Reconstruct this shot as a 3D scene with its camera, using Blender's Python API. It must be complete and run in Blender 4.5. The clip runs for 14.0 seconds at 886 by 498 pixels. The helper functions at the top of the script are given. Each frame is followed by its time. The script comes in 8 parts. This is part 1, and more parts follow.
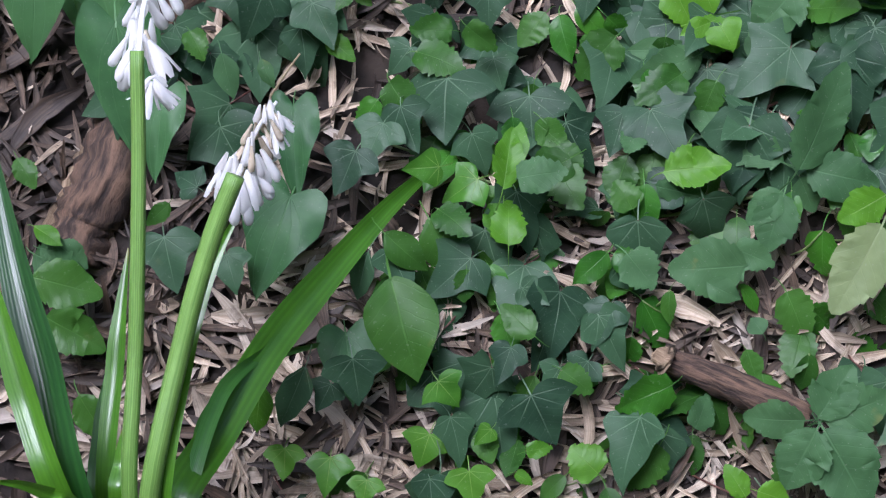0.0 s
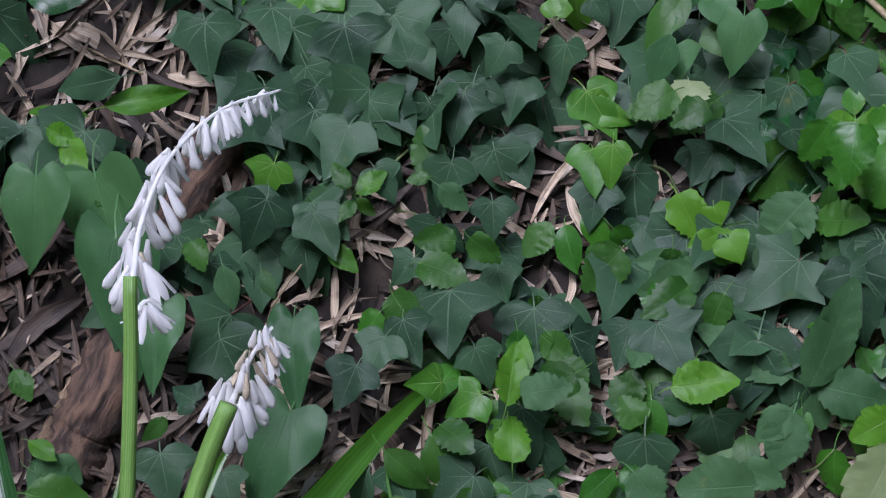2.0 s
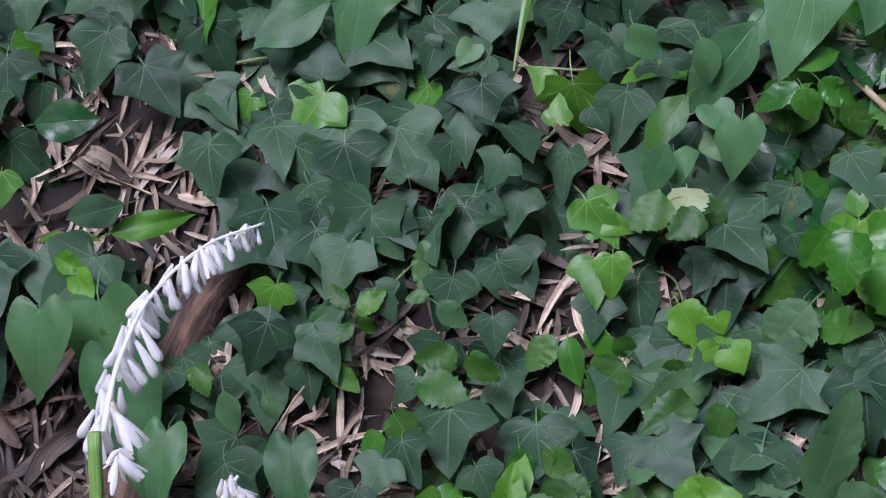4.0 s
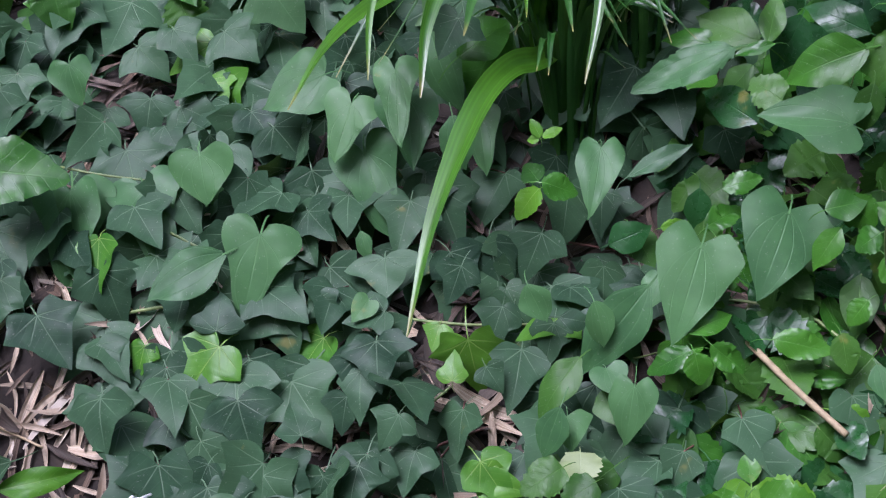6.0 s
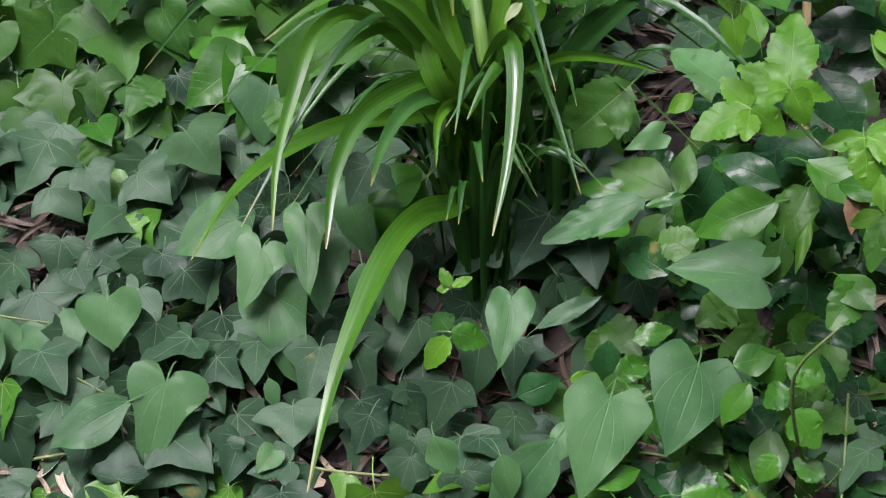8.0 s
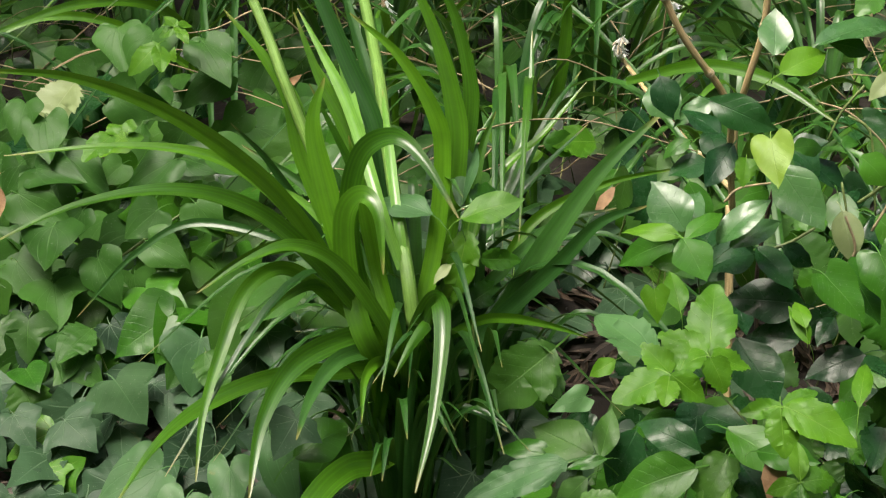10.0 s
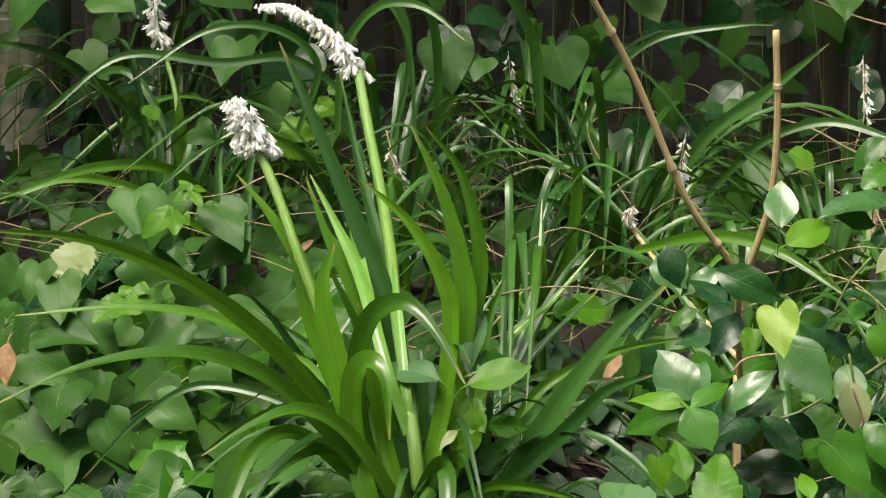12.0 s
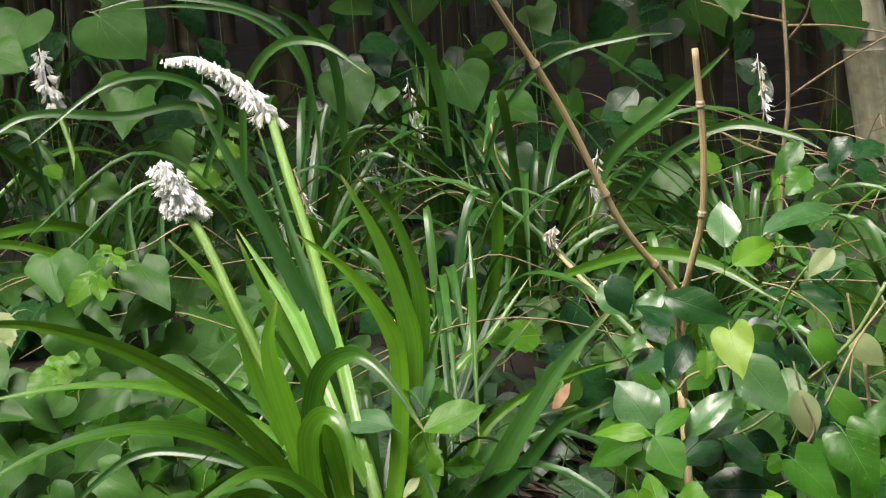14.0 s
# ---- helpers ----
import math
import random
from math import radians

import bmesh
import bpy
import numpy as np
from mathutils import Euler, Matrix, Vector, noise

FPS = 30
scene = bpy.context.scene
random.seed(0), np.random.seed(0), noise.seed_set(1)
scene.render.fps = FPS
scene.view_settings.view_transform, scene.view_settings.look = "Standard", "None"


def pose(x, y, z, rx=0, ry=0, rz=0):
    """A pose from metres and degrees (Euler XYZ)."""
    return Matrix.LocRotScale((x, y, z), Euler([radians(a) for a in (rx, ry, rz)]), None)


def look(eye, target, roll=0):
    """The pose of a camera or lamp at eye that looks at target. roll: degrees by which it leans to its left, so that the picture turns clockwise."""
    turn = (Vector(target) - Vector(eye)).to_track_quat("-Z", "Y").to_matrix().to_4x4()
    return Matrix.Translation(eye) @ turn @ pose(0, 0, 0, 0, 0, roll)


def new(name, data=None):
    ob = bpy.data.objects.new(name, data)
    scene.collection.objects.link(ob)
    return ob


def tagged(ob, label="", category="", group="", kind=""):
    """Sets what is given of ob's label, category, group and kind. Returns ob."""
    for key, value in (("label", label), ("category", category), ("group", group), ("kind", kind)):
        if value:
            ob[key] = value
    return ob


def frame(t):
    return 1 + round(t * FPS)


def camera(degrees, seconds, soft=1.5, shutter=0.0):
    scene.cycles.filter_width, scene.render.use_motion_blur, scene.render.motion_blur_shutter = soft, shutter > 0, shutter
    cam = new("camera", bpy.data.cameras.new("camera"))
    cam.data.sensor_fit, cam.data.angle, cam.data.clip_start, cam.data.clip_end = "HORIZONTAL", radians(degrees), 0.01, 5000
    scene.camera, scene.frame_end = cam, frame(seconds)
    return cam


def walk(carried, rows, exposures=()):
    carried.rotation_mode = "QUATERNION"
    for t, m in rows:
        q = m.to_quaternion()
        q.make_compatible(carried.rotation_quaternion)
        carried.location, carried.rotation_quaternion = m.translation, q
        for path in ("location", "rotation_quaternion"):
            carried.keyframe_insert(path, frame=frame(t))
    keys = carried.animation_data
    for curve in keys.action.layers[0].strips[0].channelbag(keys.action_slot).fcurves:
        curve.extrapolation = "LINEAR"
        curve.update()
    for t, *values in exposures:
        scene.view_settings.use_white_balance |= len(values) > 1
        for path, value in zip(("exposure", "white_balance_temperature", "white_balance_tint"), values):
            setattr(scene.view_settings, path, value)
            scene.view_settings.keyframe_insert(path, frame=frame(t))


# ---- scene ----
cam = camera(26.73, 14.0, soft=1.2)
walk(cam, [
    (0.0, look((-0.1666, -0.0920, 1.3651), (-0.2470, 1.1990, 0.4234), -1.049)),
    (0.5, look((-0.1703, -0.0885, 1.3759), (-0.2752, 1.2284, 0.4733), -1.063)),
    (1.0, look((-0.1692, -0.0707, 1.3768), (-0.2746, 1.2558, 0.4884), -1.069)),
    (1.5, look((-0.1572, -0.0462, 1.3801), (-0.2581, 1.2898, 0.5055), -1.211)),
    (2.0, look((-0.1545, -0.0440, 1.3880), (-0.2552, 1.3205, 0.5585), -1.211)),
    (2.2, look((-0.1594, -0.0495, 1.3937), (-0.2605, 1.3183, 0.5697), -1.228)),
    (4.3, look((-0.0161, 0.0237, 1.4626), (-0.2539, 1.3842, 0.6549), -6.163)),
    (4.5, look((-0.0131, 0.0313, 1.4719), (-0.2358, 1.3971, 0.6688), -5.834)),
    (5.0, look((-0.0220, 0.0408, 1.5037), (-0.2103, 1.4291, 0.7309), -4.944)),
    (5.5, look((-0.0185, 0.0457, 1.5155), (-0.1951, 1.4514, 0.7718), -4.577)),
    (6.0, look((-0.0122, 0.0571, 1.5190), (-0.1682, 1.4901, 0.8246), -3.784)),
    (6.5, look((-0.0000, 0.0689, 1.5188), (-0.1393, 1.5149, 0.8481), -3.433)),
    (7.0, look((0.0179, 0.0877, 1.5308), (-0.1178, 1.5392, 0.8715), -3.417)),
    (7.2, look((0.0312, 0.0934, 1.5462), (-0.1106, 1.5476, 0.8940), -3.458)),
    (9.3, look((0.0282, 0.0799, 1.5395), (-0.0387, 1.5988, 1.0409), -0.668)),
    (9.5, look((0.0343, 0.0802, 1.5426), (-0.0333, 1.6071, 1.0692), -0.457)),
    (10.0, look((0.0365, 0.0680, 1.5505), (-0.0247, 1.6147, 1.1459), -0.065)),
    (10.5, look((0.0422, 0.0608, 1.5546), (-0.0205, 1.6132, 1.1722), -0.189)),
    (11.0, look((0.0447, 0.0651, 1.5531), (-0.0219, 1.6214, 1.1879), -0.050)),
    (11.5, look((0.0454, 0.0624, 1.5505), (-0.0283, 1.6307, 1.2420), 0.421)),
    (12.0, look((0.0439, 0.0605, 1.5516), (-0.0329, 1.6366, 1.2865), 0.632)),
    (12.5, look((0.0384, 0.0600, 1.5507), (-0.0366, 1.6385, 1.2999), 0.238)),
    (13.0, look((0.0169, 0.0656, 1.5605), (-0.0394, 1.6460, 1.3169), -1.589)),
    (13.5, look((-0.0094, 0.0606, 1.5668), (-0.0280, 1.6426, 1.3279), -2.692)),
    (14.0, look((-0.0213, 0.0763, 1.5914), (0.0167, 1.6531, 1.3224), -3.862)),
], exposures=[(0.0, 0.81, 5250, 23), (2.2, 0.24, 5250, 25), (5.0, 0.78, 5280, 32), (7.0, 0.97, 5450, 30), (9.5, 0.99, 6600, 11), (11.2, 0.93, 7050, 6), (12.5, 1.01, 6800, 12), (14.0, 1.03, 6600, 14)])

# ---- light: overcast sky, filtered by the grove ----
world = bpy.data.worlds.new("world")
scene.world = world
world.use_nodes = True
wn, wl = world.node_tree.nodes, world.node_tree.links
sky = wn.new("ShaderNodeTexSky")
sky.sky_type, sky.sun_disc = "NISHITA", False
sky.sun_elevation, sky.sun_rotation = radians(62), radians(214)
sky.dust_density, sky.ozone_density = 6.0, 0.3
wn["Background"].inputs[1].default_value = 0.15
wl.new(sky.outputs[0], wn["Background"].inputs[0])
sun = new("sun", bpy.data.lights.new("sun", "SUN"))
sun.data.energy, sun.data.angle, sun.data.color = 2.4, radians(28), (1.0, 0.97, 0.92)
sun.matrix_world = look((-1.1, -0.1, 4.6), (0, 1.5, 0.8))


# ---- materials ----
def mat(name):
    m = bpy.data.materials.new(name)
    m.use_nodes = True
    return m, m.node_tree.nodes, m.node_tree.links, m.node_tree.nodes["Principled BSDF"]


class Nodes:
    """Short hands for wiring node trees."""

    def __init__(self, name):
        self.m, self.n, self.l, self.p = mat(name)

    def put(self, socket, value):
        if isinstance(value, bpy.types.NodeSocket):
            self.l.new(value, socket)
        else:
            socket.default_value = value

    def math(self, op, a, b=0.0, c=None):
        node = self.n.new("ShaderNodeMath")
        node.operation = op
        self.put(node.inputs[0], a)
        self.put(node.inputs[1], b)
        if c is not None:
            self.put(node.inputs[2], c)
        return node.outputs[0]

    def mix(self, fac, a, b, blend="MIX"):
        node = self.n.new("ShaderNodeMix")
        node.data_type, node.blend_type = "RGBA", blend
        self.put(node.inputs[0], fac)
        for i, c in ((6, a), (7, b)):
            self.put(node.inputs[i], c if isinstance(c, bpy.types.NodeSocket) else (*c, 1))
        return node.outputs[2]

    def noise(self, vector, scale, detail=3.0, rough=0.55):
        node = self.n.new("ShaderNodeTexNoise")
        node.inputs["Scale"].default_value, node.inputs["Detail"].default_value = scale, detail
        node.inputs["Roughness"].default_value = rough
        if vector is not None:
            self.l.new(vector, node.inputs["Vector"])
        return node.outputs[0]

    def steps(self, value, low, high):
        node = self.n.new("ShaderNodeMapRange")
        node.interpolation_type = "SMOOTHSTEP"
        self.put(node.inputs["Value"], value)
        node.inputs["From Min"].default_value, node.inputs["From Max"].default_value = low, high
        return node.outputs["Result"]

    def position(self):
        return self.n.new("ShaderNodeNewGeometry").outputs["Position"]

    def chance(self):
        """A random number for each object and each loose piece of a mesh."""
        a = self.n.new("ShaderNodeObjectInfo").outputs["Random"]
        b = self.n.new("ShaderNodeNewGeometry").outputs["Random Per Island"]
        return self.math("FRACT", self.math("MULTIPLY_ADD", b, 7.31, a))

    def uv(self):
        sep = self.n.new("ShaderNodeSeparateXYZ")
        self.l.new(self.n.new("ShaderNodeUVMap").outputs[0], sep.inputs[0])
        return sep.outputs[0], sep.outputs[1]

    def bump(self, height, strength, distance=0.002):
        node = self.n.new("ShaderNodeBump")
        node.inputs["Strength"].default_value, node.inputs["Distance"].default_value = strength, distance
        self.l.new(height, node.inputs["Height"])
        self.l.new(node.outputs[0], self.p.inputs["Normal"])


def leaf_material(name, dark, light, vein, veins, rough=0.42, glow=0.25, vein_amount=0.45, coat=0.12, spec=0.5, age=(0.25, 0.2, 0.05)):
    """Leaf: uv holds the leaf's own plan, midrib along v. veins: palmate, pinnate or arched."""
    dark, light = [0.8 * c for c in dark], [0.8 * c for c in light]
    k = Nodes(name)
    u, v = k.uv()
    au = k.math("ABSOLUTE", k.math("SUBTRACT", u, 0.5))
    rnd = k.chance()
    pos = k.position()
    rib = k.math("MULTIPLY", k.steps(au, 0.013, 0.003), k.steps(v, 1.0, 0.3))
    if veins == "palmate":
        lines = [rib]
        for c, s in ((0.64, 0.77), (0.97, 0.26)):
            across = k.math("ABSOLUTE", k.math("SUBTRACT", k.math("MULTIPLY", au, s), k.math("MULTIPLY", v, c)))
            along = k.math("ADD", k.math("MULTIPLY", au, c), k.math("MULTIPLY", v, s))
            lines.append(k.math("MULTIPLY", k.steps(across, 0.013, 0.002), k.steps(along, 0.55, 0.2)))
        side = k.math("FRACT", k.math("MULTIPLY", k.math("SUBTRACT", v, k.math("MULTIPLY", au, 0.8)), 7.0))
        lines.append(k.math("MULTIPLY", k.steps(k.math("ABSOLUTE", k.math("SUBTRACT", side, 0.5)), 0.07, 0.02), 0.12))
    elif veins == "arched":
        lines = [rib]
        for a in (0.16, 0.32):
            bow = k.math("MULTIPLY", k.math("MULTIPLY", v, k.math("SUBTRACT", 1.0, v)), 4.0 * a)
            lines.append(k.math("MULTIPLY", k.steps(k.math("ABSOLUTE", k.math("SUBTRACT", au, bow)), 0.010, 0.003), 0.5))
    else:
        bent = k.math("SUBTRACT", v, k.math("MULTIPLY", au, 0.9))
        wobble = k.math("MULTIPLY", k.noise(pos, 60.0), 0.5)
        side = k.math("FRACT", k.math("ADD", k.math("MULTIPLY", bent, 7.0), wobble))
        lines = [rib, k.math("MULTIPLY", k.steps(k.math("ABSOLUTE", k.math("SUBTRACT", side, 0.5)), 0.06, 0.015), 0.28)]
    line = lines[0]
    for other in lines[1:]:
        line = k.math("MAXIMUM", line, other)
    tone = k.mix(rnd, dark, light)
    # cloudy paler patches: slight blotching, but mostly uneven sheen put into the colour
    sheen_blotch = k.steps(k.noise(pos, 55.0, 4.0), 0.35, 0.7)
    tone = k.mix(k.math("MULTIPLY", sheen_blotch, 0.22), tone, [c * 1.5 for c in light])
    dust = k.steps(k.noise(pos, 380.0, 2.0), 0.66, 0.72)
    tone = k.mix(k.math("MULTIPLY", dust, 0.18), tone, (0.32, 0.34, 0.26))
    worn = k.math("MULTIPLY", k.steps(k.noise(pos, 34.0, 3.0), 0.66, 0.76), k.steps(rnd, 0.55, 0.95))
    tone = k.mix(k.math("MULTIPLY", worn, 0.5), tone, age)
    tone = k.mix(k.math("MULTIPLY", line, vein_amount), tone, vein)
    k.put(k.p.inputs["Base Color"], tone)
    k.put(k.p.inputs["Roughness"], k.math("MULTIPLY_ADD", k.noise(pos, 90.0), 0.25, rough - 0.1))
    k.p.inputs["Specular IOR Level"].default_value = 0.85 * spec
    k.p.inputs["Coat Weight"].default_value, k.p.inputs["Coat Roughness"].default_value = coat, 0.32
    height = k.math("SUBTRACT", k.math("MULTIPLY", k.noise(pos, 110.0, 3.0), 0.4), k.math("MULTIPLY", line, 0.45))
    k.bump(height, 0.5, 0.0014)
    # light that passes through the blade
    thin = k.n.new("ShaderNodeBsdfTranslucent")
    k.put(thin.inputs["Color"], k.mix(0.5, tone, (0.17, 0.36, 0.02)))
    both = k.n.new("ShaderNodeMixShader")
    both.inputs[0].default_value = glow
    k.l.new(k.p.outputs[0], both.inputs[1])
    k.l.new(thin.outputs[0], both.inputs[2])
    k.l.new(both.outputs[0], k.n["Material Output"].inputs["Surface"])
    return k.m


def plain_material(name, a, b, scale, rough=0.7, bump=0.5, stretch=None, spot=None, vary=0.5):
    """A two-tone natural surface with grain and relief."""
    k = Nodes(name)
    pos = k.position()
    if stretch:
        mp = k.n.new("ShaderNodeMapping")
        mp.inputs["Scale"].default_value = stretch
        k.l.new(pos, mp.inputs["Vector"])
        pos = mp.outputs[0]
    grain = k.steps(k.noise(pos, scale, 6.0, 0.65), 0.3, 0.7)
    tone = k.mix(grain, a, b)
    tone = k.mix(k.math("MULTIPLY", k.chance(), vary), tone, [0.5 * (p + q) * 0.4 for p, q in zip(a, b)])
    if spot:
        tone = k.mix(k.steps(k.noise(pos, scale * 0.23, 4.0), 0.52, 0.66), tone, spot)
    k.put(k.p.inputs["Base Color"], tone)
    k.p.inputs["Roughness"].default_value = rough
    k.bump(k.noise(pos, scale * 1.7, 5.0), bump, 0.003)
    return k.m


IVY = leaf_material("ivy_leaf", (0.019, 0.046, 0.026), (0.052, 0.114, 0.052), (0.17, 0.25, 0.15), "palmate", 0.40, 0.10, 0.40, 0.0, 0.17)
IVY_YOUNG = leaf_material("ivy_young", (0.035, 0.15, 0.012), (0.10, 0.26, 0.02), (0.28, 0.40, 0.10), "palmate", 0.38, 0.2, spec=0.3)
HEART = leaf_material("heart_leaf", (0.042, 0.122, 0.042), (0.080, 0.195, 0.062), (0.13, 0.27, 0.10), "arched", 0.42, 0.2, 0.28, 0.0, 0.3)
FRESH = leaf_material("fresh_leaf", (0.05, 0.17, 0.008), (0.11, 0.28, 0.014), (0.22, 0.38, 0.08), "pinnate", 0.40, 0.25, 0.42, 0.04, 0.25)
LUSH = leaf_material("lush_leaf", (0.020, 0.10, 0.008), (0.058, 0.20, 0.014), (0.12, 0.28, 0.06), "pinnate", 0.30, 0.2, 0.42, 0.05, 0.32)
SERRATE = leaf_material("serrate_leaf", (0.025, 0.085, 0.012), (0.053, 0.15, 0.018), (0.11, 0.24, 0.05), "pinnate", 0.38, 0.2, 0.38, 0.0, 0.25)
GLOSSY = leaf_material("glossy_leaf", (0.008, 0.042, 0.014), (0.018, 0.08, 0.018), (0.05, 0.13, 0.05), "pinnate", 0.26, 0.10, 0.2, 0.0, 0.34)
SHRUB = leaf_material("shrub_leaf", (0.034, 0.120, 0.030), (0.070, 0.185, 0.050), (0.11, 0.23, 0.09), "pinnate", 0.24, 0.15, 0.22, 0.3, 0.5)
# HEART in a darker green, with the shade behind put into the colour
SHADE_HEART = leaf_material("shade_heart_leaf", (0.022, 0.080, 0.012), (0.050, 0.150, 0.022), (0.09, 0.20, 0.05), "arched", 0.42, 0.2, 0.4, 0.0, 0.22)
MATTE = leaf_material("creeper_leaf", (0.040, 0.105, 0.036), (0.074, 0.165, 0.060), (0.12, 0.23, 0.10), "pinnate", 0.52, 0.18, 0.34, 0.0, 0.2)
YELLOWED = leaf_material("yellowed_leaf", (0.18, 0.34, 0.03), (0.24, 0.41, 0.04), (0.35, 0.45, 0.15), "pinnate", 0.5, 0.3, 0.3, age=(0.35, 0.18, 0.06))
PALE = leaf_material("pale_leaf", (0.20, 0.27, 0.10), (0.26, 0.33, 0.14), (0.34, 0.40, 0.2), "pinnate", 0.55, 0.2, 0.3)


def streak_material(name, a, b, around, along, rough=0.7, bump=0.6, sharp=(0.35, 0.65), stain=0.5):
    """Fibrous surface whose streaks run along the stem."""
    k = Nodes(name)
    u, v = k.uv()
    turn = k.math("MULTIPLY", u, 2 * math.pi)
    join = k.n.new("ShaderNodeCombineXYZ")
    k.put(join.inputs[0], k.math("MULTIPLY", k.math("COSINE", turn), around))
    k.put(join.inputs[1], k.math("MULTIPLY", k.math("SINE", turn), around))
    k.put(join.inputs[2], k.math("MULTIPLY_ADD", v, along, k.math("MULTIPLY", k.chance(), 9.0)))
    grain = k.noise(join.outputs[0], 1.0, 6.0, 0.65)
    tone = k.mix(k.steps(grain, *sharp), a, b)
    patch = k.steps(k.noise(k.position(), 45.0, 4.0), 0.4, 0.7)
    tone = k.mix(k.math("MULTIPLY", patch, stain), tone, [0.45 * p + 0.1 * q for p, q in zip(a, b)])
    k.put(k.p.inputs["Base Color"], tone)
    k.p.inputs["Roughness"].default_value = rough
    k.bump(k.math("ADD", grain, k.math("MULTIPLY", k.noise(k.position(), 160.0, 3.0), 0.3)), bump, 0.004)
    return k.m


def blade_material(name, dark, light, glow=0.2, coat=0.38):
    k = Nodes(name)
    u, v = k.uv()
    rnd = k.chance()
    pos = k.position()
    stripe = k.steps(k.math("ABSOLUTE", k.math("SUBTRACT", k.math("FRACT", k.math("MULTIPLY", u, 6.0)), 0.5)), 0.12, 0.42)
    tone = k.mix(rnd, dark, light)
    tone = k.mix(k.math("MULTIPLY", stripe, 0.12), tone, [c * 2.0 for c in light])
    tone = k.mix(k.math("MULTIPLY", k.steps(k.math("ABSOLUTE", k.math("SUBTRACT", u, 0.5)), 0.06, 0.02), 0.3), tone, [c * 0.5 for c in dark])
    tone = k.mix(k.math("MULTIPLY", k.steps(k.noise(pos, 30.0, 4.0), 0.45, 0.7), 0.3), tone, [c * 0.6 for c in dark])
    tone = k.mix(k.math("MULTIPLY", k.steps(v, 0.93, 1.0), 0.6), tone, (0.30, 0.24, 0.08))
    k.put(k.p.inputs["Base Color"], tone)
    k.p.inputs["Roughness"].default_value = 0.33
    k.p.inputs["Coat Weight"].default_value, k.p.inputs["Coat Roughness"].default_value = coat, 0.2
    k.bump(k.math("ADD", k.math("SINE", k.math("MULTIPLY", u, 62.0)), k.math("MULTIPLY", k.noise(pos, 90.0), 2.5)), 0.09, 0.0009)
    thin = k.n.new("ShaderNodeBsdfTranslucent")
    k.put(thin.inputs["Color"], k.mix(0.5, tone, (0.16, 0.38, 0.02)))
    both = k.n.new("ShaderNodeMixShader")
    both.inputs[0].default_value = glow
    k.l.new(k.p.outputs[0], both.inputs[1])
    k.l.new(thin.outputs[0], both.inputs[2])
    k.l.new(both.outputs[0], k.n["Material Output"].inputs["Surface"])
    return k.m


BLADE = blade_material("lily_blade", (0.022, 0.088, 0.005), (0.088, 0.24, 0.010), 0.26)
# paler blade colour that stands for sheen on a few blades
BLADE_SHEEN = blade_material("lily_blade_sheen", (0.09, 0.24, 0.025), (0.15, 0.33, 0.05), 0.2)
# deep green blade; on shaded clumps its dark colour also stands for shade
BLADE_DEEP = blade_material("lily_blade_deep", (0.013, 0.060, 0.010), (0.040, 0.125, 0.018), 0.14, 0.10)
STALK = streak_material("green_stalk", (0.10, 0.22, 0.03), (0.21, 0.37, 0.08), 5.0, 1.2, 0.42, 0.35, (0.3, 0.7), 0.15)
PETAL = plain_material("petal", (0.95, 0.95, 0.93), (0.98, 0.98, 0.97), 160.0, 0.5, 0.15, vary=0.04)
petal = PETAL.node_tree
thin_petal, petal_both = petal.nodes.new("ShaderNodeBsdfTranslucent"), petal.nodes.new("ShaderNodeMixShader")
thin_petal.inputs["Color"].default_value = (0.97, 0.97, 0.94, 1)
petal_both.inputs[0].default_value = 0.42
petal.links.new(petal.nodes["Principled BSDF"].outputs[0], petal_both.inputs[1])
petal.links.new(thin_petal.outputs[0], petal_both.inputs[2])
petal.links.new(petal_both.outputs[0], petal.nodes["Material Output"].inputs["Surface"])
HUSK = plain_material("withered_petal", (0.55, 0.45, 0.30), (0.7, 0.62, 0.48), 200.0, 0.7, 0.3)
SOIL = plain_material("soil", (0.010, 0.007, 0.005), (0.03, 0.021, 0.014), 38.0, 0.95, 1.0, None, (0.04, 0.029, 0.02))


def litter_material(name, dark, light, grey):
    """Dry leaf: fibres along its length, brown stains, and each piece faded to its own degree."""
    k = Nodes(name)
    u, v = k.uv()
    rnd, pos = k.chance(), k.position()
    join = k.n.new("ShaderNodeCombineXYZ")
    k.put(join.inputs[0], k.math("MULTIPLY", u, 9.0))
    k.put(join.inputs[1], k.math("MULTIPLY", v, 1.6))
    k.put(join.inputs[2], k.math("MULTIPLY", rnd, 40.0))
    fibre = k.noise(join.outputs[0], 1.0, 4.0, 0.6)
    tone = k.mix(k.steps(fibre, 0.3, 0.7), dark, light)
    tone = k.mix(k.math("MULTIPLY", k.steps(rnd, 0.2, 0.9), 0.75), tone, [0.38 * c for c in dark])
    tone = k.mix(k.math("MULTIPLY", k.steps(k.math("FRACT", k.math("MULTIPLY", rnd, 13.7)), 0.6, 1.0), 0.5), tone, grey)
    tone = k.mix(k.math("MULTIPLY", k.steps(k.noise(pos, 75.0, 4.0), 0.5, 0.68), 0.55), tone, [0.3 * c for c in dark])
    k.put(k.p.inputs["Base Color"], tone)
    k.p.inputs["Roughness"].default_value = 0.62
    k.bump(k.math("ADD", fibre, k.math("MULTIPLY", k.noise(pos, 240.0, 3.0), 0.4)), 0.6, 0.002)
    return k.m


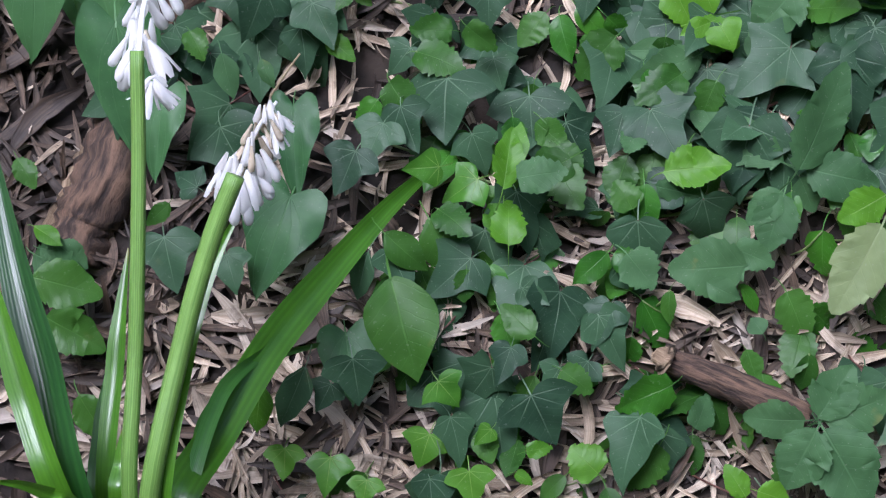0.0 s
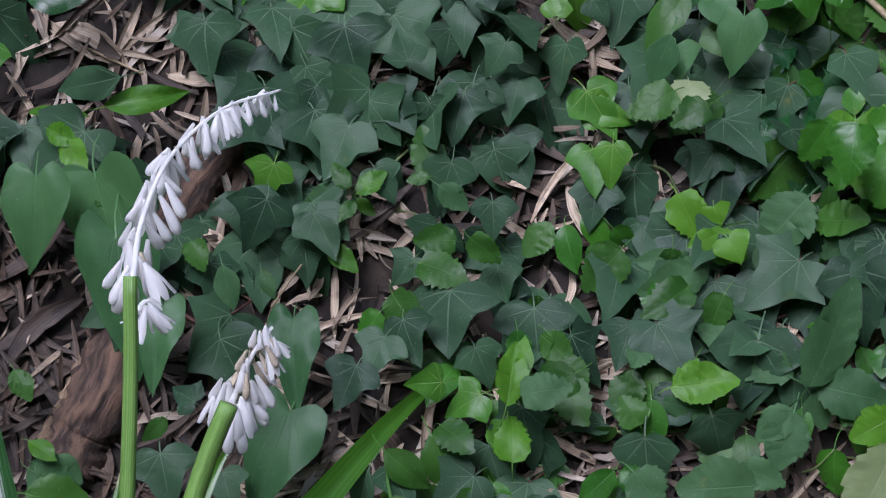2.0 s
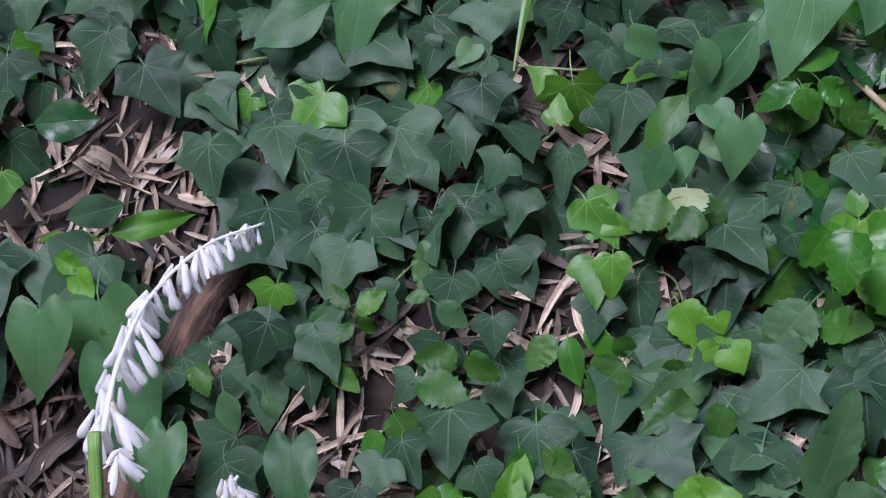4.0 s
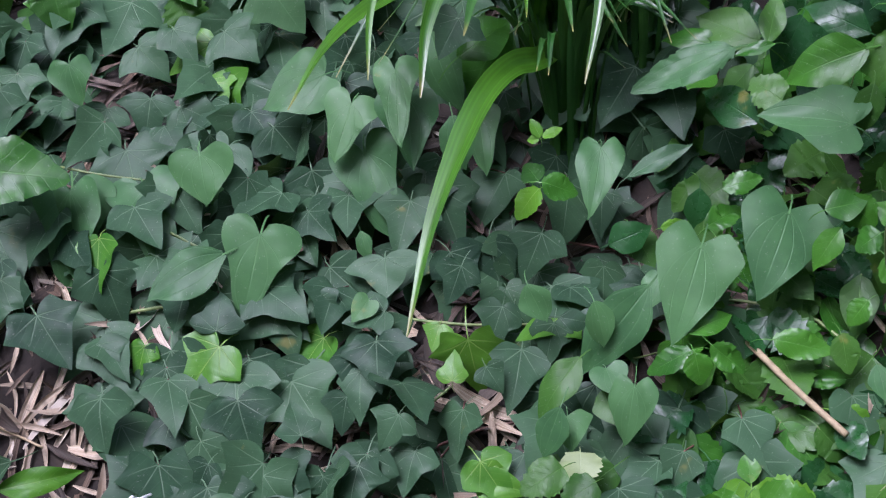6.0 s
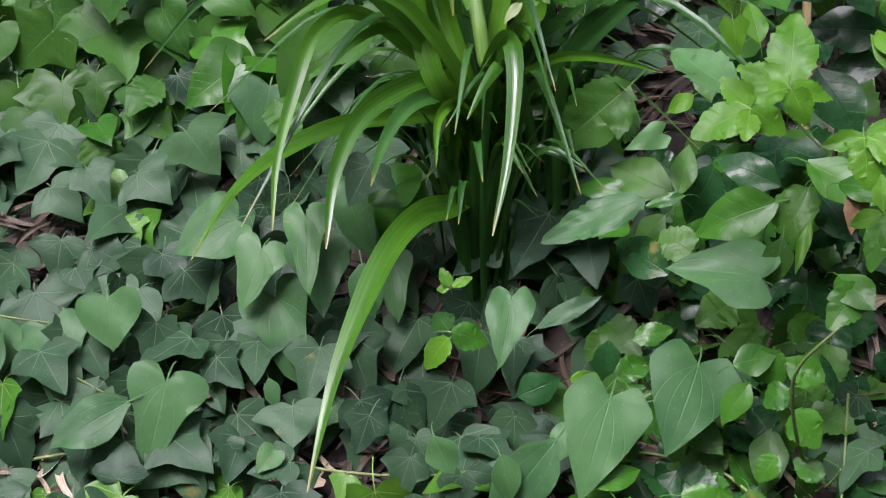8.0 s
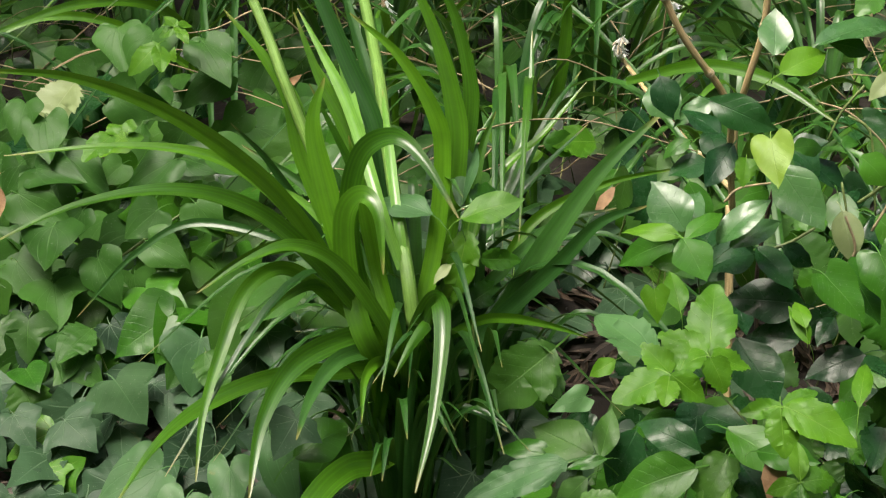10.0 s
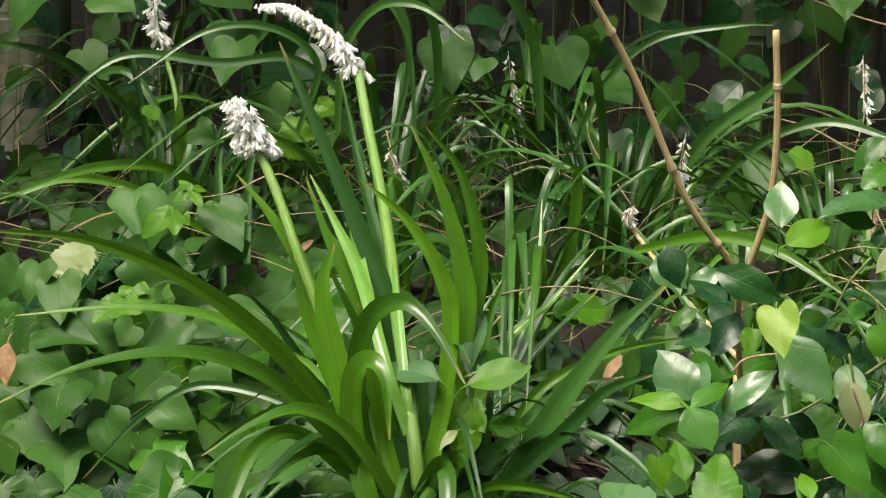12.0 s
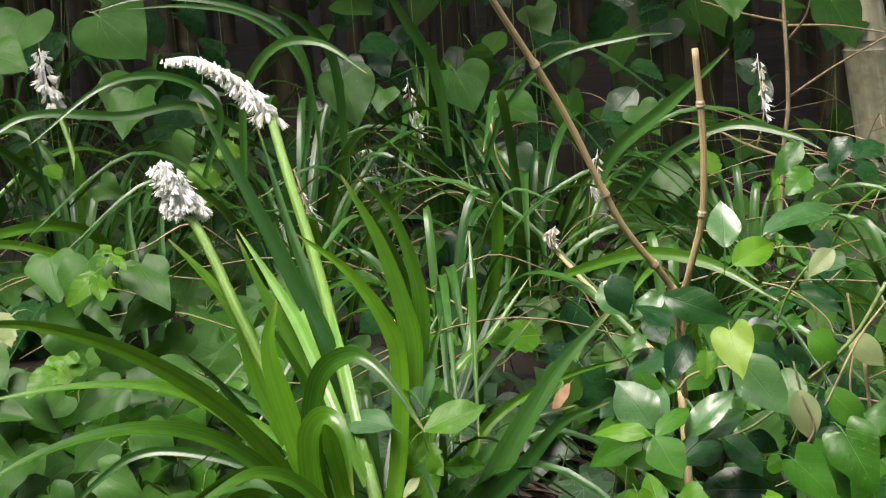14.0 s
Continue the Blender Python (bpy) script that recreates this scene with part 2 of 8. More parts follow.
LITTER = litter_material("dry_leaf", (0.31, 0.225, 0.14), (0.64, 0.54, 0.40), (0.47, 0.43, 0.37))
# old dry leaves, and litter with the shade under ivy in its colour
LITTER_DARK = litter_material("old_shaded_leaf", (0.045, 0.030, 0.019), (0.14, 0.095, 0.060), (0.09, 0.08, 0.07))
DRIED = plain_material("dried_leaf", (0.16, 0.085, 0.035), (0.34, 0.21, 0.10), 50.0, 0.7, 0.6)
BARK = streak_material("bark", (0.022, 0.014, 0.010), (0.17, 0.105, 0.065), 3.2, 3.5, 0.85, 1.0)
TORN = streak_material("torn_wood", (0.20, 0.13, 0.07), (0.50, 0.38, 0.24), 3.0, 2.0, 0.8, 1.0)
CANE = streak_material("dry_cane", (0.36, 0.26, 0.11), (0.64, 0.52, 0.29), 2.6, 5.0, 0.5, 0.3, (0.3, 0.7), 0.2)
NODE = plain_material("cane_node", (0.52, 0.42, 0.26), (0.68, 0.58, 0.40), 300.0, 0.6, 0.4)
RED_STEM = plain_material("red_stem", (0.09, 0.035, 0.025), (0.17, 0.075, 0.05), 120.0, 0.55, 0.4)
VINE = plain_material("vine_stem", (0.10, 0.16, 0.04), (0.20, 0.26, 0.08), 120.0, 0.5, 0.3)
TWIG = plain_material("dry_twig", (0.26, 0.20, 0.11), (0.44, 0.35, 0.20), 120.0, 0.7, 0.3)
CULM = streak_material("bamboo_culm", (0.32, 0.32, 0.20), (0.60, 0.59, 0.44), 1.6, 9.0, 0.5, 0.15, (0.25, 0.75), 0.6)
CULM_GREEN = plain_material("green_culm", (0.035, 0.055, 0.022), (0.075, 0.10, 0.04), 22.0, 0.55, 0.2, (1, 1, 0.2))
# dark brown culm: the grove's deep shade is put into its colour
CULM_DARK = plain_material("shaded_culm", (0.030, 0.025, 0.014), (0.10, 0.080, 0.045), 22.0, 0.6, 0.3, (1, 1, 0.2))


# ---- shapes ----
def mesh_of(name, verts, faces, uvs=None, smooth=True):
    me = bpy.data.meshes.new(name)
    me.from_pydata(verts, [], faces)
    if uvs is not None:
        layer = me.uv_layers.new(name="UVMap").data
        loops = np.empty(len(me.loops), dtype=np.int32)
        me.loops.foreach_get("vertex_index", loops)
        layer.foreach_set("uv", np.asarray(uvs, dtype=np.float32)[loops].ravel())
    if smooth:
        me.polygons.foreach_set("use_smooth", [True] * len(me.polygons))
    return me


def half_outline(kind):
    """Half of a leaf's rim from its stalk to its tip, length one, midrib along y."""
    if kind == "ivy":
        return [(0.015, -0.015), (0.10, -0.10), (0.26, -0.13), (0.42, -0.03), (0.60, 0.21), (0.46, 0.32), (0.31, 0.42), (0.255, 0.58), (0.135, 0.80)]
    if kind == "ivy_five":
        return [(0.015, -0.015), (0.12, -0.14), (0.34, -0.20), (0.42, -0.03), (0.62, 0.17), (0.45, 0.31), (0.31, 0.42), (0.26, 0.57), (0.14, 0.80)]
    if kind == "ivy_long":
        return [(0.012, -0.01), (0.09, -0.07), (0.24, -0.07), (0.38, 0.04), (0.46, 0.18), (0.38, 0.32), (0.28, 0.45), (0.21, 0.62), (0.11, 0.82)]
    if kind == "heart":
        return [(0.015, -0.012), (0.10, -0.10), (0.25, -0.16), (0.42, -0.08), (0.50, 0.09), (0.46, 0.31), (0.33, 0.55), (0.17, 0.78), (0.06, 0.92)]
    if kind == "yam":
        return [(0.02, 0.0), (0.07, -0.13), (0.20, -0.20), (0.36, -0.14), (0.42, 0.04), (0.35, 0.21), (0.26, 0.39), (0.21, 0.59), (0.14, 0.80), (0.05, 0.94)]
    if kind == "oval":
        return [(0.04, 0.02), (0.15, 0.11), (0.26, 0.25), (0.31, 0.42), (0.28, 0.60), (0.19, 0.77), (0.07, 0.91)]
    if kind == "round":
        # broad, with shallow rounded teeth
        rim = [(0.03, 0.0)]
        for i in range(8):
            t = (i + 0.6) / 8
            w = 0.42 * math.sin(math.pi * (0.10 + t * 0.88) ** 0.85) ** 0.8
            rim += [(w * 0.93, t - 0.045), (w * 1.03, t + 0.01)]
        return rim
    # toothed
    rim = [(0.02, 0.0)]
    n = 10
    for i in range(n):
        t = (i + 0.5) / n
        w = 0.31 * math.sin(math.pi * min(1.0, 0.05 + t * 0.94) ** 0.8) + 0.02
        rim += [(w * 1.02, t + 0.012), (w * 0.945, t + 0.032)]
    return rim[:-1]


def leaf_shape(kind, fold=0.25, bend=0.3, wave=0.04, seed=0, wide=1.0, inner=(0.5,)):
    """Vertices, faces and plan of one leaf of length one, lying in xy with its face to +z."""
    rnd = random.Random(seed)
    half = half_outline(kind)
    tip = (rnd.uniform(-0.05, 0.05), 1.0)
    rim = [(x * wide * rnd.uniform(0.92, 1.08), y + rnd.uniform(-0.02, 0.02)) for x, y in half] + [tip]
    rim += [(-x * wide * rnd.uniform(0.92, 1.08), y + rnd.uniform(-0.02, 0.02)) for x, y in reversed(half)]
    if kind not in ("toothed", "round"):
        # round the rim off between its points, but keep lobes and tip sharp
        sharp = {len(half)} | ({4, len(rim) - 5} if kind.startswith("ivy") else set())
        full = []
        for i, (b, c) in enumerate(zip(rim, rim[1:])):
            a = b if i in sharp or i == 0 else rim[i - 1]
            d = c if i + 1 in sharp or i + 2 >= len(rim) else rim[i + 2]
            full += [b, tuple((9 * (b[k] + c[k]) - a[k] - d[k]) / 16 for k in (0, 1))]
        rim = full + [rim[-1]]
    n = len(rim)
    m = n // 2
    spine, high = [], 0.0
    for i in range(m):
        high = max(high + 0.001, min(0.97, 0.47 * (rim[i][1] + rim[n - 1 - i][1])))
        spine.append((0.0, high))
    spine.append(tip)
    plan = spine + rim
    for k in inner:
        plan += [(k * x, q[1] + k * (y - q[1])) for i, (x, y) in enumerate(rim) for q in (spine[min(i, n - 1 - i)],)]
    # rows of points from the midrib to the rim
    rows = [[min(i, n - 1 - i) for i in range(n)]]
    rows += [[m + 1 + n * (1 + r) + i for i in range(n)] for r in range(len(inner))]
    rows.append([m + 1 + i for i in range(n)])
    ph = rnd.uniform(0, 6)
    lean = rnd.uniform(-0.12, 0.12)
    verts = []
    for x, y in plan:
        ax = abs(x)
        pucker = (0.009 if kind in ("toothed", "round") else 0.006) * math.sin(30 * (y - 0.9 * ax)) * min(1.0, 6 * ax)
        verts.append((x, y, fold * ax * (1 - 0.9 * ax) + lean * x - 0.5 * bend * y * y - 0.25 * bend * x * x + pucker + wave * math.sin(8 * x + 6 * y + ph) * (0.3 + ax)))
    out = []
    for p, q in zip(rows, rows[1:]):
        for i in range(n - 1):
            for f in ((p[i], q[i], q[i + 1]), (p[i], q[i + 1], p[i + 1])):
                (x0, y0), (x1, y1), (x2, y2) = (plan[j] for j in f)
                area = (x1 - x0) * (y2 - y0) - (x2 - x0) * (y1 - y0)
                if abs(area) > 1e-6 and len(set(f)) == 3:
                    out.append(f if area > 0 else f[::-1])
    uvs = [(x + 0.5, y) for x, y in plan]
    # the stalk, a narrow strip that dips behind the blade
    n0 = len(verts)
    for y, z, w in ((0.04, 0.004, 0.012), (-0.12, -0.05, 0.010), (-0.26, -0.20, 0.010), (-0.34, -0.42, 0.010)):
        verts += [(-w, y, z), (w, y, z)]
        uvs += [(0.5, 0.0), (0.5, 0.0)]
    for i in range(3):
        out.append((n0 + 2 * i, n0 + 2 * i + 2, n0 + 2 * i + 3, n0 + 2 * i + 1))
    return verts, out, uvs


SHAPES = {}


def leaf_mesh(kind, material, pick=0, **form):
    """One of a few leaf meshes of a kind; alike leaves share it."""
    key = (kind, material.name, pick, tuple(sorted(form.items())))
    if key not in SHAPES:
        v, f, u = leaf_shape(kind, seed=pick * 17 + len(kind), inner=(0.35, 0.7), **form)
        SHAPES[key] = mesh_of(kind + "_leaf", v, f, u)
        SHAPES[key].materials.append(material)
    return SHAPES[key]


def facing(place, normal, tip, size):
    """A pose with z along normal and y as near as can be to tip."""
    z = Vector(normal).normalized()
    y = Vector(tip)
    y = (y - z * y.dot(z)).normalized()
    x = y.cross(z)
    m = Matrix((x, y, z)).transposed().to_4x4()
    return Matrix.Translation(place) @ m @ Matrix.Diagonal((size, size, size, 1))


def thing(name, label, category, group="", kind="", at=(0, 0, 0)):
    ob = new(name)
    ob.empty_display_size = 0.05
    ob.location = at
    return tagged(ob, label, category, group, kind)


def child(name, data, parent, m=None, label=""):
    ob = new(name, data)
    ob.parent = parent
    base = parent.matrix_basis if parent.parent is None else parent.parent.matrix_basis @ parent.matrix_basis
    ob.matrix_basis = base.inverted() @ (m if m is not None else Matrix())
    if label:
        ob["label"] = label
    return ob


class Heap:
    """Many pieces gathered into one mesh."""

    def __init__(self):
        self.v, self.f, self.u, self.mi = [], [], [], []

    def add(self, shape, m, slot=0):
        v, f, u = shape
        n = len(self.v)
        self.v += [tuple(m @ Vector(p)) for p in v]
        self.f += [tuple(i + n for i in q) for q in f]
        self.u += u
        self.mi += [slot] * len(f)

    def mesh(self, name, materials):
        me = mesh_of(name, self.v, self.f, self.u)
        for m in materials:
            me.materials.append(m)
        me.polygons.foreach_set("material_index", self.mi)
        return me


def curve_points(points, n=10):
    """A smooth line through a few points (Catmull-Rom)."""
    p = [Vector(q) for q in points]
    if len(p) == 2:
        return [p[0].lerp(p[1], i / n) for i in range(n + 1)]
    p = [2 * p[0] - p[1]] + p + [2 * p[-1] - p[-2]]
    out = []
    for i in range(1, len(p) - 2):
        for j in range(n):
            t = j / n
            a, b, c, d = p[i - 1], p[i], p[i + 1], p[i + 2]
            out.append(0.5 * (2 * b + (c - a) * t + (2 * a - 5 * b + 4 * c - d) * t * t + (3 * b - a - 3 * c + d) * t ** 3))
    return out + [p[-2]]


def tube_shape(points, r0, r1, sides=7, n=8, knots=(), rough=0.0, seed=0):
    """A round stem along a line, tapering from r0 to r1, with swollen knots at parts of its length."""
    rnd = random.Random(seed)
    line = curve_points(points, n)
    if knots:
        line2 = []
        length = len(line) - 1
        marks = sorted({i / length for i in range(length + 1)} | {max(0, min(1, q + e)) for q in knots for e in (-0.018, -0.007, 0.0, 0.007, 0.018)})
        for s in marks:
            i = min(int(s * length), length - 1)
            line2.append((s, line[i].lerp(line[i + 1], s * length - i)))
    else:
        line2 = [(i / (len(line) - 1), q) for i, q in enumerate(line)]
    v, f, u = [], [], []
    side = None
    for i, (s, c) in enumerate(line2):
        a, b = line2[max(i - 1, 0)][1], line2[min(i + 1, len(line2) - 1)][1]
        way = (b - a).normalized()
        if side is None:
            side = way.orthogonal().normalized()
        side = (side - way * side.dot(way)).normalized()
        other = way.cross(side)
        r = r0 + (r1 - r0) * s
        for q in knots:
            r *= 1 + 0.35 * max(0.0, 1 - abs(s - q) / 0.009)
        for j in range(sides):
            t = 2 * math.pi * j / sides
            rr = r * (1 + rough * rnd.uniform(-1, 1))
            v.append(tuple(c + side * (rr * math.cos(t)) + other * (rr * math.sin(t))))
            u.append((j / sides, s))
    n2 = len(line2)
    for i in range(n2 - 1):
        for j in range(sides):
            k = (j + 1) % sides
            f.append((i * sides + j, i * sides + k, (i + 1) * sides + k, (i + 1) * sides + j))
    f.append(tuple(reversed(range(sides))))
    f.append(tuple((n2 - 1) * sides + j for j in range(sides)))
    return v, f, u


def tube(name, parent, material, points, r0, r1, label="", **form):
    v, f, u = tube_shape(points, r0, r1, **form)
    me = mesh_of(name, v, f, u)
    me.materials.append(material)
    return child(name, me, parent, None, label)


def blade_shape(points, width, keel=0.35, twist=0.0, n=9, face=None):
    """A strap leaf along a line, keeled, narrowing to its tip."""
    line = curve_points(points, n)
    v, f, u = [], [], []
    last = len(line) - 1
    side = None
    for i, c in enumerate(line):
        s = i / last
        way = (line[min(i + 1, last)] - line[max(i - 1, 0)]).normalized()
        want = way.cross(Vector(face) if face is not None else Vector((0, -1, 0.35)))
        if want.length < 0.05 and side is not None:
            want = side
        want.normalize()
        side = want if side is None else (side * 0.55 + want * 0.45).normalized() if side.dot(want) > 0 else side
        ax = (side - way * side.dot(way)).normalized()
        ax = Matrix.Rotation(twist * s, 3, way) @ ax
        up = ax.cross(way)
        w = width * (0.62 + 0.38 * min(1, s * 4)) * min(1.0, (1 - s) * 2.6 + 0.03) ** 0.75
        for x, z in ((-0.5, 0.16), (-0.22, 0.03), (0.0, -0.10), (0.22, 0.03), (0.5, 0.16)):
            v.append(tuple(c + ax * (x * w) + up * (keel * z * w * 2)))
            u.append((x + 0.5, s))
    for i in range(last):
        for j in range(4):
            f.append((i * 5 + j, i * 5 + j + 1, i * 5 + j + 6, i * 5 + j + 5))
    return v, f, u


def blade(parent, material, points, width, label="", **form):
    v, f, u = blade_shape(points, width, **form)
    me = mesh_of("blade", v, f, u)
    me.materials.append(material)
    return child("blade", me, parent, None, label)


# ---- the bank ----
def bank(x, y):
    """Height of the ground: a path's level, a steep bank, then a gentle shelf under the grove."""
    ys = (-60, 0.45, 0.75, 0.95, 1.1, 1.25, 1.4, 1.5, 1.6, 1.75, 1.9, 2.2, 3.2, 6.0, 60.0)
    zs = (0.0, 0.0, 0.14, 0.30, 0.43, 0.54, 0.645, 0.735, 0.81, 0.885, 0.945, 1.03, 1.12, 1.3, 2.2)
    near = max(0.0, 1 - abs(y - 1.5) / 4.0)
    hollow = 0.10 * math.exp(-((x - 0.02) / 0.15) ** 2 - ((y - 1.61) / 0.10) ** 2)
    return float(np.interp(y, ys, zs)) - hollow + near * (0.02 * math.sin(3.1 * x + 1.0) + 0.02 * math.sin(7.3 * x + 4.1 * y) + 0.012 * noise.noise((9 * x, 9 * y, 0)))


def bank_normal(x, y, d=0.03):
    return Vector((bank(x - d, y) - bank(x + d, y), bank(x, y - d) - bank(x, y + d), 2 * d)).normalized()


def build_ground():
    xs = np.concatenate([[-60, -25, -10, -5, -3, -2], np.linspace(-1.5, 1.5, 76), [2, 3, 5, 10, 25, 60]])
    ys = np.concatenate([[-60, -25, -8, -3, -1, 0], np.linspace(0.3, 3.0, 76), [3.4, 4, 5, 7, 10, 25, 60]])
    v = [(x, y, bank(x, y) + 0.006 * noise.noise((40 * x, 40 * y, 2)) * (abs(x) < 2)) for y in ys for x in xs]
    nx = len(xs)
    f = [(j * nx + i, j * nx + i + 1, (j + 1) * nx + i + 1, (j + 1) * nx + i) for j in range(len(ys) - 1) for i in range(nx - 1)]
    me = mesh_of("ground", v, f)
    me.materials.append(SOIL)
    return tagged(new("ground", me), "dark brown soil of a shady bank strewn with dry leaves", "ground", kind="structure")


build_ground()


# ---- leaf litter ----
def litter_shape(long, seed):
    """A dry, curled strip of bamboo leaf, or now and then a broader shrivelled leaf."""
    rnd = random.Random(seed)
    n = 8
    curl, roll, twist, bow = rnd.uniform(-1.0, 1.0), rnd.uniform(0.1, 0.75), rnd.uniform(-0.9, 0.9), rnd.uniform(-0.12, 0.12)
    wide = rnd.uniform(0.038, 0.070) if long else rnd.uniform(0.11, 0.15)
    v, u = [], []
    for i in range(n + 1):
        s = i / n
        w = wide * rnd.uniform(0.88, 1.12) * math.sin(math.pi * (0.04 + 0.94 * s)) ** 0.6
        a = twist * (s - 0.5)
        for x in (-1, -0.5, 0, 0.5, 1):
            px, pz = x * w, roll * w * x * x
            v.append((px * math.cos(a) - pz * math.sin(a) + bow * math.sin(math.pi * s), s - 0.5, px * math.sin(a) + pz * math.cos(a) + 0.5 * curl * (s - 0.5) ** 2 + rnd.uniform(-0.004, 0.004)))
            u.append((0.5 + x * 0.5, s))
    f = [(i * 5 + j, i * 5 + j + 1, i * 5 + j + 6, i * 5 + j + 5) for i in range(n) for j in range(4)]
    return v, f, u


LITTER_FORMS = [litter_shape(k % 9 > 0, k) for k in range(18)]


BALD = ((-0.56, 1.45, 0.070), (-0.45, 1.52, 0.030), (-0.30, 1.42, 0.030), (-0.16, 1.37, 0.040), (-0.31, 1.02, 0.060), (0.01, 1.08, 0.080), (-0.41, 1.00, 0.060), (-0.15, 1.32, 0.040), (-0.60, 1.22, 0.100), (-0.51, 1.40, 0.060), (-0.54, 1.08, 0.100), (-0.19, 1.09, 0.030), (-0.52, 1.52, 0.040), (-0.04, 1.12, 0.050), (0.06, 1.15, 0.060),
)


def bald(x, y):
    """Patches where dry leaves lie open between the ivy."""
    return any((x - a) ** 2 + (y - b) ** 2 < r * r for a, b, r in BALD)


def scatter_litter(count, seed):
    rnd = random.Random(seed)
    heap = Heap()
    for _ in range(count):
        x, y = rnd.gauss(0, 0.2) + rnd.uniform(-0.9, 0.8), rnd.uniform(0.62, 2.4)
        if rnd.random() < 0.10:
            x, y = rnd.uniform(-0.55, 0.1), rnd.uniform(0.8, 1.12)
        if rnd.random() < 0.35:
            x, y = rnd.uniform(-2.6, 2.6), rnd.uniform(-0.6, 2.4)
        if y < 0.8 and rnd.random() > max(0.3, (y - 0.55) * 4):
            continue
        # darker litter up the bank stands for shade under the ivy
        dimmed = rnd.random() < (y - 1.15) * 1.6 and not bald(x, y)
        if y > 2.1 or (dimmed and rnd.random() < 0.55):
            continue
        nrm = bank_normal(x, y) + Vector([rnd.gauss(0, 0.28) for _ in range(3)])
        tip = Vector([rnd.gauss(0, 1) for _ in range(3)])
        size = rnd.uniform(0.02, 0.085)
        # dark litter for the hollow's shade; most is dark round the stump too
        dimmed = dimmed or math.hypot(x - 0.03, y - 1.63) < 0.2 or (math.hypot((x + 0.56) / 0.16, (y - 1.17) / 0.14) < 1 and rnd.random() < 0.75)
        heap.add(rnd.choice(LITTER_FORMS), facing((x, y, bank(x, y) + rnd.uniform(0.002, 0.016)), nrm, tip, size), 0 if rnd.random() < 0.6 and not dimmed else 1)
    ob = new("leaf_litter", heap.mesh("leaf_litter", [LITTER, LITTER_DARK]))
    return tagged(ob, "brown and tan dry bamboo leaves lying thick on the soil", "leaf litter", kind="stuff")


scatter_litter(26000, 3)

# ---- ivy carpet ----
IVY_FORMS = [leaf_shape(k, fold=rf, bend=rb, wave=0.05, seed=s) for s, (k, rf, rb) in enumerate(
    [("ivy", 0.15, 0.25), ("ivy_five", 0.22, 0.35), ("ivy_long", 0.1, 0.3), ("ivy", 0.3, 0.15), ("ivy_long", 0.25, 0.45), ("ivy_five", 0.08, 0.2)])]


def scatter_ivy(count, seed):
    """The lower, uncounted layer of the ivy, with its stalks."""
    rnd = random.Random(seed)
    heap = Heap()
    for _ in range(count):
        x, y = rnd.gauss(0, 0.25) + rnd.uniform(-0.9, 0.9), rnd.uniform(0.85, 2.3)
        if rnd.random() < 0.3:
            x = rnd.uniform(-2.6, 2.6)
        thin = noise.noise((5 * x + 3, 5 * y, 1.7))
        bare = 0.10 if y < 1.25 else -0.15
        if y < 1.2 and x < -0.3:
            bare = 0.5
        if 0.05 < x < 0.9 and y > 1.3 and rnd.random() < 0.8:
            continue
        if math.hypot((x + 0.01) / 0.20, (y - 1.66) / 0.12) < 1 and rnd.random() < 0.2:
            continue
        if bald(x, y) or thin < bare - (0.25 if y < 1.3 else 0.5) or rnd.random() < 0.25 + bare:
            continue
        nrm = bank_normal(x, y) * 0.8 + Vector((0, -0.5, 0.35)) + Vector([rnd.gauss(0, 0.46) for _ in range(3)])
        tip = Vector((rnd.gauss(0, 0.55), -0.5, -0.9))
        size = rnd.uniform(0.038, 0.066) if y < 1.3 else rnd.uniform(0.042, 0.070)
        lift = rnd.uniform(0.004, 0.055)
        place = Vector((x, y, bank(x, y))) + bank_normal(x, y) * lift
        heap.add(rnd.choice(IVY_FORMS), facing(place, nrm, tip, size), 1 if rnd.random() < 0.03 else 0)
        if rnd.random() < 0.5:
            foot = Vector((x + rnd.gauss(0, 0.02), y + 0.02, bank(x, y + 0.02)))
            heap.add(tube_shape([foot, foot.lerp(place, 0.5) + Vector((0, -0.008, 0.004)), place], 0.0009, 0.0007, sides=4, n=3), Matrix(), 2)
    ob = new("ivy_carpet", heap.mesh("ivy_carpet", [IVY, IVY_YOUNG, RED_STEM]))
    return tagged(ob, "dense carpet of dark green ivy leaves covering the bank", "ivy", kind="stuff")


scatter_ivy(4800, 11)


# ---- leaves on their vines ----
LEAF_RND = random.Random(21)
HANG = Vector((0.0, -0.75, 0.62))


def leaf(plant, kind, material, base, tip, wide=1.0):
    """One leaf of a vine from where its stalk joins to its tip, its face to the open side."""
    pick = LEAF_RND.randrange(4)
    me = leaf_mesh(kind, material, pick, fold=(0.10, 0.2, 0.3, 0.16)[pick], bend=(0.3, 0.1, 0.45, 0.6)[pick], wave=0.06)
    b, t = Vector(base), Vector(tip)
    m = facing(b, HANG + Vector([LEAF_RND.gauss(0, 0.17) for _ in range(3)]), t - b, (t - b).length)
    wide *= {"oval": 0.80, "round": 0.92, "toothed": 0.95}.get(kind, 1.0)
    return child("leaf", me, plant, m @ Matrix.Diagonal((wide, 1, 1, 1)))


def runner(plant, material, points, r=0.0018):
    """A stem of the vine that creeps along the bank."""
    line = [(x, y, bank(x, y) + h) for x, y, h in points]
    return tube("stem", plant, material, line, r, r * 0.7, sides=6, n=5)


def vine(name, label, category, points, material, group="vines on the bank", r=0.0018):
    x, y, h = points[0]
    ob = thing(name, label, category, group, at=(x, y, bank(x, y)))
    runner(ob, material, points, r)
    return ob


